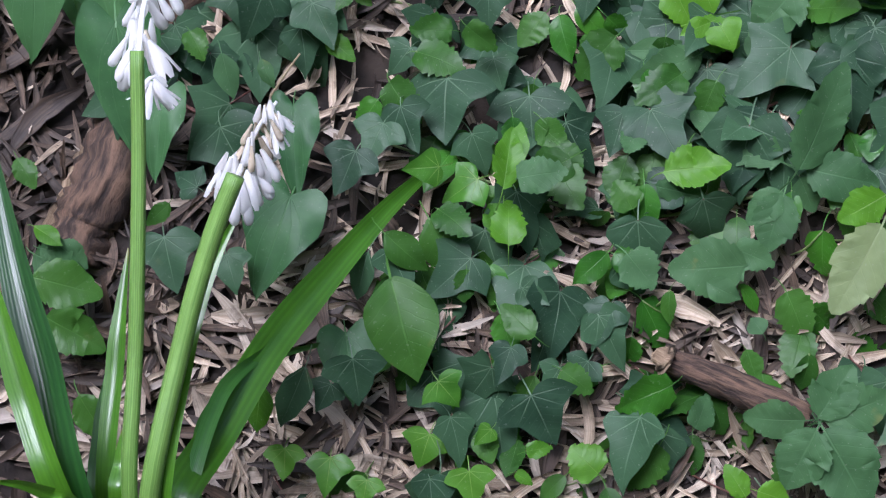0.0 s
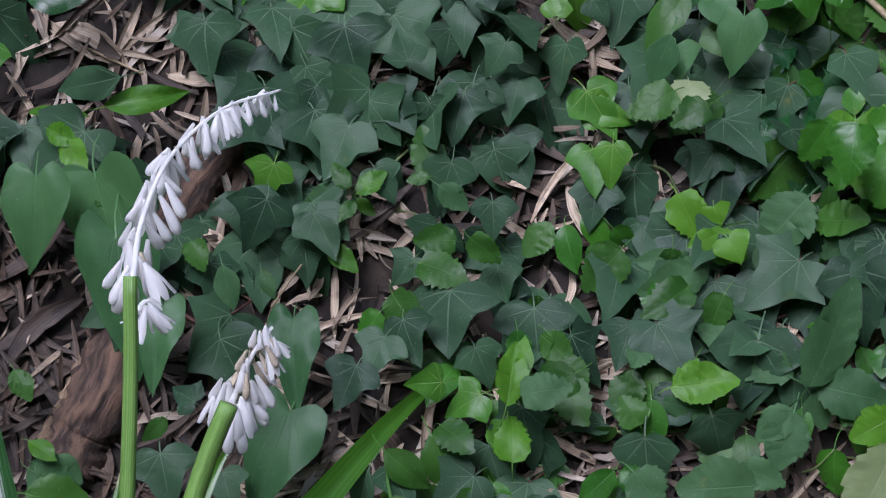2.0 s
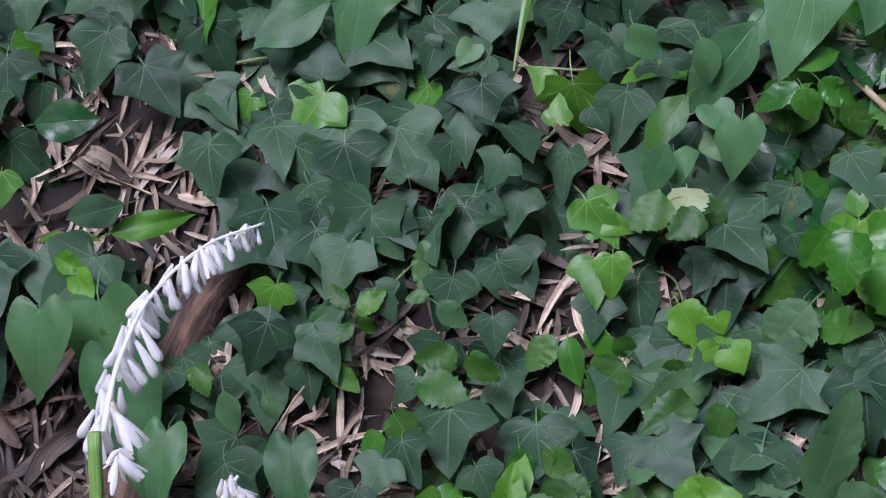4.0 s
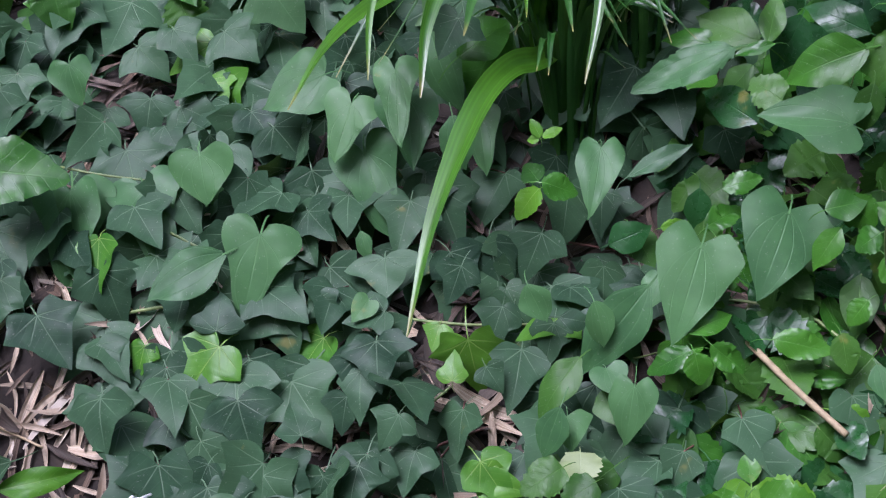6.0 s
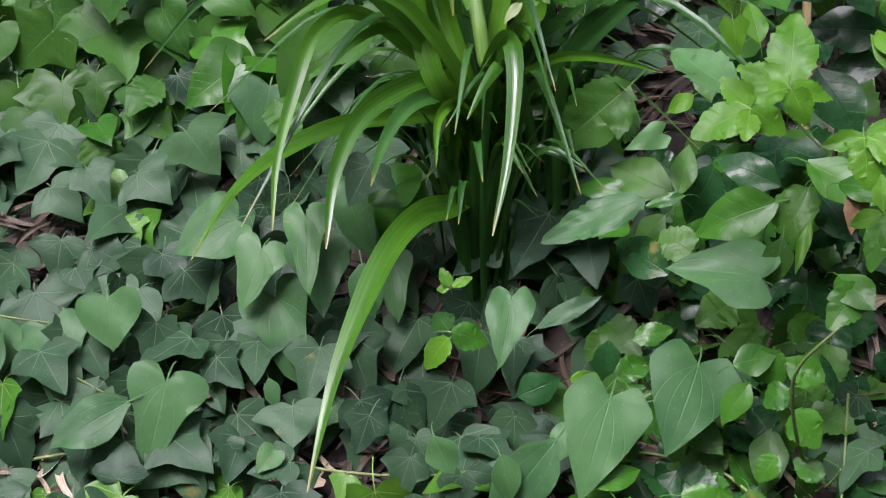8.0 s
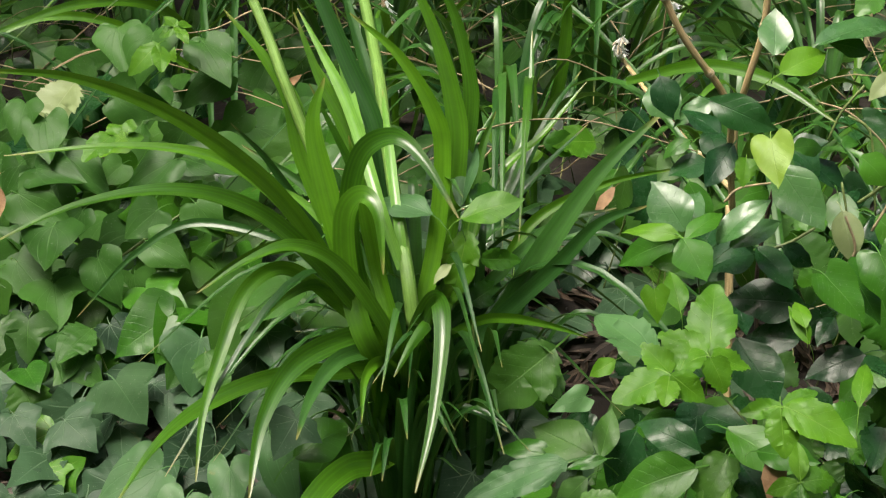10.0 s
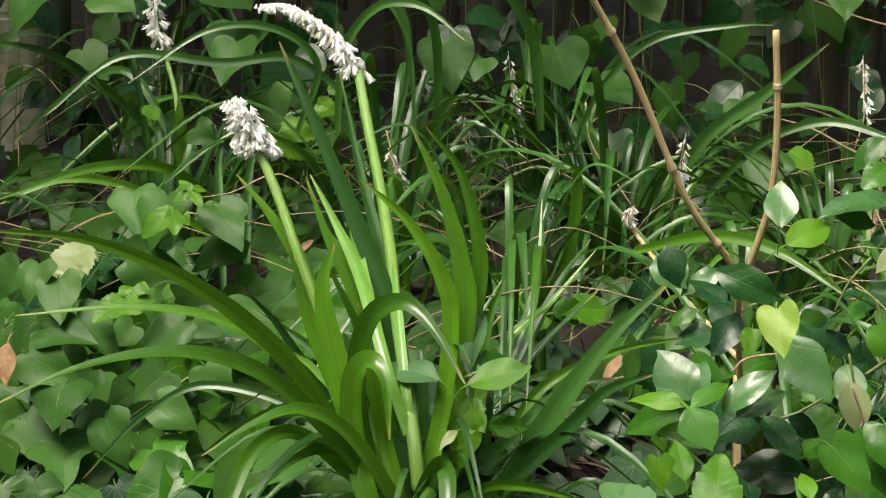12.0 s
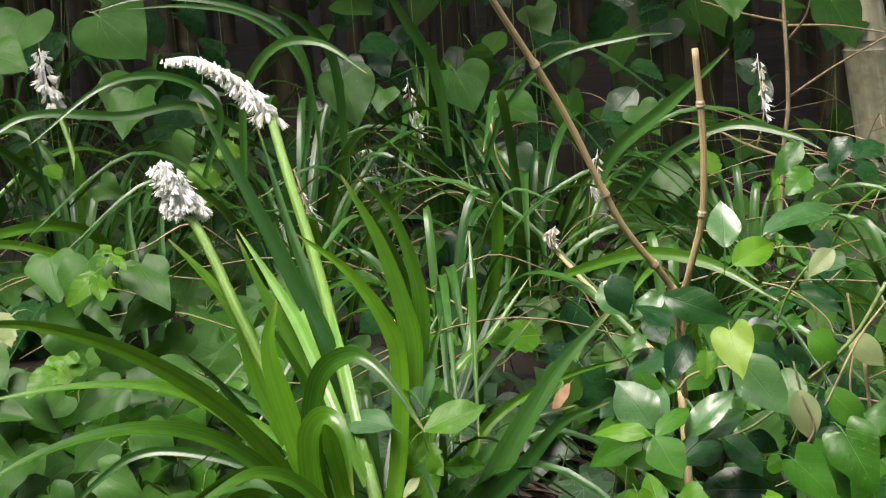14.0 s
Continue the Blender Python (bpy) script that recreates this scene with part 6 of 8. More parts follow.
def bud_shape(seed, fat=0.20, neck=0.45):
    """A closed bud or spent floret: a blunt, slightly bent club along -z, grooved between its petals."""
    rnd = random.Random(seed)
    sides, rings = 9, (0.0, 0.12, 0.35, 0.6, 0.82, 0.96, 1.0)
    bow = rnd.uniform(-0.12, 0.12)
    v, f, u = [], [], []
    for s in rings:
        r = fat * (neck + (1.2 - neck) * s) * (1 - max(0.0, (s - 0.72) / 0.29) ** 2) ** 0.5 + 0.012
        for j in range(sides):
            t = 2 * math.pi * j / sides
            rr = r * (1 + 0.12 * math.cos(3 * t + seed))
            v.append((rr * math.cos(t) + bow * s * s, rr * math.sin(t), -s))
            u.append((j / sides, s))
    for i in range(len(rings) - 1):
        for j in range(sides):
            k = (j + 1) % sides
            f.append((i * sides + j, (i + 1) * sides + j, (i + 1) * sides + k, i * sides + k))
    f.append(tuple((len(rings) - 1) * sides + j for j in reversed(range(sides))))
    return v, f, u


def floret_meshes(shapes):
    """Each shape fresh and withered, in turn."""
    out = []
    for shape in shapes:
        for dress in (PETAL, HUSK):
            me = mesh_of("floret", *shape)
            me.materials.append(dress)
            out.append(me)
    return out


FLORETS = floret_meshes([petal_ring(count, splay, seed) for count, splay, seed in ((4, 0.22, 1), (6, 0.45, 2), (6, 0.75, 3), (5, 0.30, 4))])
CLUBS = floret_meshes([bud_shape(4, 0.135, 0.25), petal_ring(5, 0.25, 6), bud_shape(5, 0.15, 0.25), bud_shape(6, 0.13, 0.3)])
BUDS = floret_meshes([bud_shape(1), petal_ring(6, 0.5, 7), petal_ring(5, 0.4, 5), bud_shape(3)])


def spike(plant, axis, count, size, spread, withered=0.08, seed=0, thick=0.0022, flare=1.1, forms=FLORETS):
    """A flower head: a fleshy axis with hanging white florets all round it."""
    rnd = random.Random(seed)
    head = tube("flower_head", plant, PETAL, axis, thick, thick * 0.5, "white flower head", sides=6, n=6)
    line = curve_points(axis, 24)
    for i in range(count):
        s = (i + rnd.random()) / count
        c = line[min(int(s * (len(line) - 1)), len(line) - 1)]
        a = rnd.uniform(0, 2 * math.pi)
        out = Vector((math.cos(a), math.sin(a) * 0.8, 0.0))
        c = c + out * spread * (1 - 0.45 * s) * rnd.uniform(0.3, 1.0) + Vector((0, 0, rnd.uniform(-0.002, 0.003)))
        way = (Vector((0, 0, 1.0)) - out * rnd.uniform(0.1, flare) + Vector([rnd.gauss(0, 0.25 * flare) for _ in range(3)])).normalized()
        k = 2 * rnd.randrange(4) + (rnd.random() < withered)
        long = size * rnd.uniform(0.8, 1.15) * (1 - 0.5 * s * s)
        m = Matrix.Translation(c) @ way.to_track_quat("Z", "Y").to_matrix().to_4x4() @ Matrix.Diagonal((long, long, long, 1))
        ob = new("floret", forms[k])
        ob.parent = head
        ob.matrix_basis = (plant.matrix_basis @ head.matrix_basis).inverted() @ m
    return head


def lily(label, x, y, group="lilyturf plants"):
    ob = thing("lilyturf", label, "lily plant", group, at=(x, y, bank(x, y)))
    return ob


def crown(plant, x, y, count, length, width, material, seed, lean=1.0, reach=(0.0, 2 * math.pi)):
    """A tuft of arching strap leaves from one root."""
    rnd = random.Random(seed)
    z = bank(x, y)
    for _ in range(count):
        a = rnd.uniform(*reach)
        out = Vector((math.cos(a), math.sin(a), 0))
        long = length * rnd.uniform(0.6, 1.1)
        tilt = rnd.uniform(0.25, 0.9) * lean
        p0 = Vector((x, y, z)) + out * rnd.uniform(0.0, 0.03)
        p1 = p0 + out * (long * 0.16 * tilt) + Vector((0, 0, long * 0.36))
        p2 = p0 + out * (long * 0.42 * tilt) + Vector((0, 0, long * (0.66 - 0.22 * tilt)))
        p3 = p0 + out * (long * 0.78 * tilt) + Vector((0, 0, long * (0.78 - 0.62 * tilt)))
        blade(plant, material, [p0, p1, p2, p3], width * rnd.uniform(0.75, 1.15), twist=rnd.uniform(-0.8, 0.8), n=5, face=out * -1 + Vector((0, 0, 0.4)))


lily_front = lily("lilyturf in flower with two white flower heads and strap leaves", -0.43, 0.88)
lily_main = lily("large lilyturf clump with glossy arching leaves and white flower heads", -0.07, 1.76)

blade(lily_front, BLADE_DEEP, [(-0.434, 0.880, 0.240), (-0.449, 0.815, 0.400), (-0.460, 0.763, 0.530), (-0.489, 0.831, 0.590), (-0.515, 0.891, 0.638), (-0.542, 0.963, 0.702)], 0.0299, twist=0.18)
blade(lily_front, BLADE, [(-0.435, 0.880, 0.240), (-0.451, 0.812, 0.407), (-0.465, 0.757, 0.543), (-0.492, 0.799, 0.594), (-0.509, 0.832, 0.631), (-0.522, 0.861, 0.663)], 0.0182, twist=0.18)
blade(lily_front, BLADE, [(-0.432, 0.880, 0.241), (-0.442, 0.835, 0.381), (-0.450, 0.799, 0.496), (-0.448, 0.864, 0.569), (-0.447, 0.893, 0.594), (-0.445, 0.924, 0.620)], 0.013, twist=-0.18)
blade(lily_front, BLADE, [(-0.422, 0.880, 0.242), (-0.416, 0.851, 0.367), (-0.411, 0.827, 0.470), (-0.391, 0.902, 0.476), (-0.363, 0.983, 0.490), (-0.324, 1.063, 0.502), (-0.281, 1.143, 0.512), (-0.235, 1.217, 0.515)], 0.0273, twist=-0.17)
blade(lily_front, BLADE, [(-0.421, 0.880, 0.242), (-0.415, 0.827, 0.391), (-0.409, 0.783, 0.513), (-0.397, 0.846, 0.586), (-0.390, 0.874, 0.611), (-0.379, 0.900, 0.634), (-0.363, 0.926, 0.657)], 0.013, twist=0.13)
blade(lily_front, BLADE_DEEP, [(-0.421, 0.880, 0.243), (-0.414, 0.891, 0.366), (-0.408, 0.901, 0.466), (-0.395, 0.953, 0.470), (-0.380, 0.995, 0.460), (-0.338, 1.037, 0.446), (-0.296, 1.073, 0.425)], 0.0078, twist=0.09)
blade(lily_front, BLADE, [(-0.431, 0.880, 0.241), (-0.440, 0.801, 0.414), (-0.448, 0.737, 0.556), (-0.462, 0.731, 0.573), (-0.475, 0.723, 0.588), (-0.492, 0.713, 0.600)], 0.0104, twist=0.07)
blade(lily_front, BLADE, [(-0.428, 0.880, 0.241), (-0.432, 0.826, 0.391), (-0.435, 0.782, 0.513), (-0.436, 0.801, 0.536), (-0.436, 0.815, 0.552)], 0.013, twist=-0.08)
blade(lily_front, BLADE_DEEP, [(-0.433, 0.880, 0.241), (-0.446, 0.840, 0.376), (-0.456, 0.807, 0.488), (-0.460, 0.854, 0.517), (-0.458, 0.898, 0.541), (-0.457, 0.943, 0.566)], 0.0156, twist=0.04)
blade(lily_front, BLADE_DEEP, [(-0.421, 0.880, 0.243), (-0.413, 0.856, 0.363), (-0.406, 0.836, 0.461), (-0.392, 0.921, 0.492), (-0.367, 0.979, 0.487), (-0.336, 1.038, 0.482)], 0.0117, twist=0.04)
tube("flower_stalk", lily_front, STALK, [(-0.426, 0.880, 0.242), (-0.428, 0.826, 0.390), (-0.429, 0.781, 0.511), (-0.426, 0.842, 0.607), (-0.425, 0.902, 0.699), (-0.426, 0.941, 0.765)], 0.0060, 0.0046, "green flower stalk", sides=10, n=6)
tube("flower_stalk", lily_front, STALK, [(-0.424, 0.880, 0.242), (-0.420, 0.826, 0.390), (-0.417, 0.781, 0.511), (-0.397, 0.839, 0.600), (-0.378, 0.876, 0.660), (-0.361, 0.897, 0.699)], 0.0076, 0.0062, "green flower stalk", sides=10, n=6)
blade(lily_main, BLADE_DEEP, [(-0.058, 1.743, 0.888), (-0.066, 1.735, 1.007), (-0.076, 1.760, 1.109), (-0.093, 1.784, 1.212), (-0.122, 1.802, 1.279), (-0.167, 1.824, 1.379), (-0.202, 1.842, 1.450)], 0.0180, twist=-0.11)
blade(lily_main, BLADE_DEEP, [(-0.073, 1.788, 0.915), (-0.062, 1.756, 1.000), (-0.070, 1.799, 1.076), (-0.099, 1.853, 1.221), (-0.130, 1.899, 1.321), (-0.156, 1.946, 1.419)], 0.0148, twist=0.79)
blade(lily_main, BLADE, [(-0.009, 1.774, 0.915), (-0.051, 1.696, 1.020), (-0.031, 1.710, 1.101), (-0.016, 1.726, 1.203), (-0.020, 1.734, 1.254), (-0.039, 1.744, 1.320), (-0.069, 1.752, 1.381)], 0.0190, twist=-0.09)
blade(lily_main, BLADE, [(-0.076, 1.733, 0.878), (-0.049, 1.716, 1.013), (-0.022, 1.739, 1.147), (-0.006, 1.751, 1.220), (-0.005, 1.759, 1.271), (-0.024, 1.769, 1.338), (-0.057, 1.774, 1.378)], 0.0169, twist=-0.76)
blade(lily_main, BLADE, [(-0.060, 1.755, 0.898), (-0.055, 1.675, 1.026), (-0.035, 1.688, 1.128), (-0.028, 1.697, 1.209), (-0.036, 1.699, 1.250), (-0.067, 1.701, 1.300), (-0.110, 1.701, 1.337)], 0.0158, twist=-0.19)
blade(lily_main, BLADE, [(-0.033, 1.772, 0.911), (-0.074, 1.735, 1.007), (-0.086, 1.752, 1.062), (-0.103, 1.775, 1.159), (-0.121, 1.791, 1.210), (-0.149, 1.806, 1.262), (-0.174, 1.823, 1.322)], 0.0158, twist=0.10)
blade(lily_main, BLADE, [(-0.104, 1.732, 0.875), (-0.080, 1.674, 1.026), (-0.107, 1.638, 1.089), (-0.143, 1.605, 1.168), (-0.180, 1.568, 1.224), (-0.239, 1.529, 1.278), (-0.306, 1.487, 1.314), (-0.373, 1.442, 1.327)], 0.0153, twist=-0.28)
blade(lily_main, BLADE, [(-0.114, 1.771, 0.900), (-0.080, 1.674, 1.024), (-0.088, 1.641, 1.068), (-0.134, 1.611, 1.136), (-0.182, 1.578, 1.188), (-0.242, 1.540, 1.213), (-0.311, 1.497, 1.210), (-0.376, 1.451, 1.186)], 0.0158, twist=0.80)
blade(lily_main, BLADE, [(-0.065, 1.745, 0.889), (-0.087, 1.694, 1.020), (-0.101, 1.679, 1.066), (-0.145, 1.668, 1.142), (-0.188, 1.653, 1.196), (-0.234, 1.634, 1.224), (-0.303, 1.611, 1.235), (-0.392, 1.585, 1.231)], 0.0127, twist=0.63)
blade(lily_main, BLADE, [(-0.038, 1.789, 0.920), (-0.068, 1.654, 1.030), (-0.077, 1.632, 1.071), (-0.114, 1.612, 1.131), (-0.150, 1.587, 1.155), (-0.184, 1.557, 1.150), (-0.223, 1.524, 1.130)], 0.0127, twist=0.65)
blade(lily_main, BLADE, [(-0.050, 1.793, 0.921), (-0.078, 1.653, 1.030), (-0.103, 1.648, 1.117), (-0.107, 1.640, 1.180), (-0.094, 1.631, 1.227), (-0.065, 1.617, 1.243), (-0.039, 1.598, 1.225), (-0.010, 1.574, 1.183)], 0.0180, twist=-0.23)
blade(lily_main, BLADE, [(-0.031, 1.807, 0.931), (-0.082, 1.633, 1.037), (-0.106, 1.630, 1.106), (-0.110, 1.627, 1.168), (-0.095, 1.619, 1.191), (-0.080, 1.605, 1.179), (-0.074, 1.584, 1.131)], 0.0201, twist=-0.54)
blade(lily_main, BLADE, [(-0.054, 1.787, 0.917), (-0.083, 1.643, 1.034), (-0.103, 1.651, 1.090), (-0.129, 1.665, 1.184), (-0.141, 1.674, 1.243), (-0.131, 1.680, 1.283)], 0.0211, twist=-0.06)
blade(lily_main, BLADE, [(-0.082, 1.769, 0.903), (-0.090, 1.673, 1.024), (-0.117, 1.691, 1.115), (-0.154, 1.707, 1.205), (-0.166, 1.719, 1.255), (-0.192, 1.728, 1.295), (-0.227, 1.737, 1.335)], 0.0190, twist=0.68)
blade(lily_main, BLADE_DEEP, [(-0.038, 1.797, 0.924), (-0.031, 1.715, 1.003), (-0.005, 1.710, 1.016), (0.031, 1.711, 1.065), (0.072, 1.715, 1.133), (0.117, 1.719, 1.196), (0.171, 1.721, 1.249)], 0.0232, twist=-0.23)
blade(lily_main, BLADE_DEEP, [(0.005, 1.802, 0.932), (-0.025, 1.715, 1.003), (0.021, 1.702, 1.056), (0.072, 1.689, 1.109), (0.111, 1.674, 1.155), (0.153, 1.656, 1.176)], 0.0148, twist=-0.06)
blade(lily_main, BLADE, [(-0.033, 1.804, 0.929), (-0.033, 1.776, 0.983), (0.009, 1.801, 1.044), (0.052, 1.828, 1.116), (0.123, 1.850, 1.151), (0.203, 1.869, 1.165)], 0.0106, twist=0.36)
blade(lily_main, BLADE, [(-0.072, 1.748, 0.891), (-0.072, 1.675, 1.022), (-0.127, 1.657, 1.090), (-0.163, 1.629, 1.124), (-0.192, 1.588, 1.115), (-0.207, 1.538, 1.075), (-0.215, 1.490, 1.038), (-0.214, 1.441, 0.999)], 0.0127, twist=-0.28)
blade(lily_main, BLADE, [(-0.054, 1.743, 0.889), (-0.075, 1.690, 1.001), (-0.128, 1.646, 1.023), (-0.181, 1.598, 1.031), (-0.227, 1.545, 1.023), (-0.256, 1.491, 1.008), (-0.279, 1.432, 0.979)], 0.0158, twist=0.65)
blade(lily_main, BLADE, [(-0.092, 1.803, 0.920), (-0.069, 1.672, 1.015), (-0.082, 1.646, 1.058), (-0.118, 1.606, 1.064), (-0.152, 1.562, 1.053), (-0.171, 1.511, 1.021), (-0.175, 1.458, 0.976)], 0.0190, twist=-0.30)
blade(lily_main, BLADE_DEEP, [(-0.022, 1.786, 0.921), (-0.068, 1.672, 1.015), (-0.082, 1.640, 1.045), (-0.113, 1.599, 1.051), (-0.133, 1.552, 1.034), (-0.141, 1.503, 1.012)], 0.0148, twist=0.01)
blade(lily_main, BLADE, [(-0.057, 1.782, 0.914), (-0.057, 1.652, 1.019), (-0.047, 1.640, 1.070), (-0.031, 1.621, 1.100), (-0.024, 1.587, 1.081), (-0.030, 1.540, 1.022), (-0.043, 1.495, 0.970)], 0.0158, twist=0.14)
blade(lily_main, BLADE, [(-0.075, 1.747, 0.890), (-0.054, 1.638, 1.044), (-0.038, 1.626, 1.075), (-0.050, 1.601, 1.066), (-0.065, 1.572, 1.044)], 0.0106, twist=0.02)
blade(lily_main, BLADE, [(-0.023, 1.780, 0.917), (-0.067, 1.653, 1.021), (-0.081, 1.628, 1.040), (-0.092, 1.597, 1.034), (-0.092, 1.559, 1.007)], 0.0106, twist=-0.68)
blade(lily_main, BLADE, [(-0.046, 1.788, 0.919), (-0.081, 1.631, 0.946), (-0.106, 1.587, 0.955), (-0.128, 1.535, 0.949), (-0.148, 1.475, 0.924), (-0.168, 1.408, 0.884), (-0.184, 1.333, 0.825)], 0.0230, twist=0.65)
blade(lily_main, BLADE, [(-0.106, 1.790, 0.911), (-0.078, 1.656, 1.033), (-0.106, 1.651, 1.092), (-0.139, 1.642, 1.138), (-0.171, 1.620, 1.145), (-0.201, 1.594, 1.137), (-0.230, 1.566, 1.120)], 0.0137, twist=-0.71)
blade(lily_main, BLADE, [(-0.060, 1.752, 0.895), (-0.078, 1.656, 1.033), (-0.101, 1.647, 1.078), (-0.134, 1.632, 1.108), (-0.161, 1.608, 1.103), (-0.183, 1.580, 1.086)], 0.0106, twist=-0.44)
blade(lily_main, BLADE_DEEP, [(-0.049, 1.739, 0.885), (-0.092, 1.777, 1.000), (-0.164, 1.814, 1.085), (-0.270, 1.832, 1.114), (-0.338, 1.832, 1.080), (-0.396, 1.824, 1.018)], 0.0084, twist=0.04)
blade(lily_main, BLADE_DEEP, [(-0.029, 1.750, 0.897), (-0.064, 1.755, 0.996), (-0.116, 1.758, 1.083), (-0.166, 1.755, 1.154), (-0.195, 1.746, 1.199), (-0.223, 1.733, 1.232)], 0.0095, twist=-0.46)
blade(lily_main, BLADE, [(-0.026, 1.764, 0.907), (-0.064, 1.755, 0.996), (-0.083, 1.752, 1.085), (-0.113, 1.752, 1.182), (-0.152, 1.747, 1.266)], 0.0127, twist=0.35)
blade(lily_main, BLADE_DEEP, [(-0.102, 1.759, 0.895), (-0.052, 1.735, 1.002), (-0.015, 1.736, 1.052), (0.022, 1.733, 1.091), (0.073, 1.734, 1.139), (0.129, 1.725, 1.157)], 0.0127, twist=-0.52)
blade(lily_main, BLADE, [(-0.036, 1.737, 0.885), (-0.050, 1.694, 1.010), (-0.003, 1.678, 1.059), (0.032, 1.651, 1.074), (0.071, 1.621, 1.076), (0.099, 1.589, 1.076)], 0.0095, twist=0.73)
blade(lily_main, BLADE_DEEP, [(-0.108, 1.788, 0.910), (-0.059, 1.777, 0.994), (-0.045, 1.840, 1.078), (-0.019, 1.900, 1.150), (0.020, 1.958, 1.213)], 0.0106, twist=-0.77)
blade(lily_main, BLADE_DEEP, [(-0.081, 1.795, 0.918), (-0.054, 1.777, 0.994), (-0.007, 1.842, 1.078), (0.054, 1.901, 1.144), (0.111, 1.955, 1.191)], 0.0106, twist=-0.55)
blade(lily_main, BLADE_DEEP, [(-0.100, 1.785, 0.910), (-0.069, 1.755, 0.996), (-0.107, 1.790, 1.091), (-0.162, 1.814, 1.152), (-0.228, 1.830, 1.192)], 0.0127, twist=-0.18)
blade(lily_main, BLADE, [(-0.114, 1.809, 0.920), (-0.068, 1.654, 1.030), (-0.084, 1.656, 1.115), (-0.099, 1.657, 1.191), (-0.108, 1.653, 1.237)], 0.0148, twist=-0.56)
tube("flower_stalk", lily_main, STALK, [(-0.052, 1.645, 1.068), (-0.057, 1.655, 1.106), (-0.068, 1.700, 1.151), (-0.082, 1.770, 1.199), (-0.095, 1.850, 1.250), (-0.112, 1.930, 1.300), (-0.131, 2.000, 1.356), (-0.146, 2.050, 1.409)], 0.0066, 0.0052, "green flower stalk", sides=10, n=6)
tube("flower_stalk", lily_main, STALK, [(-0.127, 1.680, 1.176), (-0.148, 1.690, 1.225), (-0.168, 1.700, 1.274), (-0.183, 1.715, 1.310), (-0.198, 1.730, 1.341), (-0.210, 1.740, 1.359)], 0.0052, 0.0044, "green flower stalk", sides=10, n=6)
# blades whose bright sheen is painted in a paler green
blade(lily_main, BLADE_SHEEN, [(-0.064, 1.660, 1.115), (-0.082, 1.680, 1.163), (-0.100, 1.720, 1.206), (-0.123, 1.780, 1.248), (-0.149, 1.830, 1.283), (-0.177, 1.880, 1.318)], 0.0110, twist=-0.15)
blade(lily_main, BLADE_SHEEN, [(-0.061, 1.660, 1.115), (-0.085, 1.690, 1.171), (-0.103, 1.740, 1.212), (-0.121, 1.800, 1.254), (-0.133, 1.840, 1.286), (-0.145, 1.880, 1.319)], 0.0100, twist=0.2)
blade(lily_main, BLADE_SHEEN, [(-0.078, 1.660, 1.064), (-0.108, 1.680, 1.120), (-0.150, 1.700, 1.162), (-0.179, 1.700, 1.182)], 0.0080, twist=0.3)
blade(lily_main, BLADE_SHEEN, [(-0.057, 1.660, 1.095), (-0.067, 1.680, 1.151), (-0.079, 1.740, 1.210), (-0.089, 1.800, 1.252)], 0.0090, twist=0.1)
spike(lily_front, [(-0.434, 0.975, 0.740), (-0.438, 1.031, 0.753), (-0.428, 1.091, 0.770), (-0.400, 1.147, 0.779), (-0.364, 1.193, 0.772)], 62, 0.029, 0.010, 0.02, 50, flare=0.55, forms=CLUBS)
spike(lily_front, [(-0.367, 0.926, 0.675), (-0.360, 0.932, 0.691), (-0.351, 0.941, 0.709), (-0.339, 0.948, 0.724)], 46, 0.025, 0.015, 0.2, 51, flare=0.6, forms=CLUBS)
spike(lily_front, [(-0.431, 0.963, 0.722), (-0.427, 0.967, 0.728), (-0.423, 0.969, 0.729)], 4, 0.02, 0.006, 0, 52, flare=0.8)
spike(lily_main, [(-0.208, 1.742, 1.359), (-0.214, 1.737, 1.375), (-0.220, 1.733, 1.392), (-0.228, 1.727, 1.405)], 165, 0.0115, 0.0170, 0.01, 53, 0.005, 0.75, BUDS)
spike(lily_main, [(-0.146, 2.051, 1.408), (-0.169, 2.055, 1.438), (-0.193, 2.057, 1.459), (-0.223, 2.058, 1.475), (-0.252, 2.056, 1.475)], 165, 0.0120, 0.0130, 0.02, 54, 0.005, 0.75, BUDS)
blade(lily_main, BLADE_DEEP, [(-0.102, 1.757, 0.893), (-0.063, 1.776, 0.994), (-0.073, 1.796, 1.088), (-0.090, 1.816, 1.184), (-0.113, 1.831, 1.252), (-0.138, 1.847, 1.327)], 0.0116, twist=-0.75)
blade(lily_main, BLADE, [(-0.072, 1.791, 0.917), (-0.067, 1.756, 1.000), (-0.079, 1.775, 1.094), (-0.099, 1.791, 1.167), (-0.133, 1.807, 1.240), (-0.158, 1.817, 1.282)], 0.0116, twist=0.38)
blade(lily_main, BLADE, [(-0.004, 1.790, 0.925), (-0.039, 1.777, 0.994), (-0.013, 1.812, 1.096), (0.002, 1.844, 1.179), (0.017, 1.869, 1.219)], 0.0127, twist=0.58)
blade(lily_main, BLADE_DEEP, [(-0.029, 1.768, 0.909), (-0.045, 1.797, 0.987), (-0.009, 1.848, 1.076), (0.035, 1.897, 1.157), (0.051, 1.942, 1.218), (0.053, 1.987, 1.282)], 0.0127, twist=-0.44)
blade(lily_main, BLADE_DEEP, [(-0.026, 1.755, 0.901), (-0.035, 1.828, 0.977), (0.007, 1.886, 1.078), (0.040, 1.937, 1.137), (0.075, 1.988, 1.198), (0.106, 2.035, 1.233)], 0.0116, twist=-0.64)
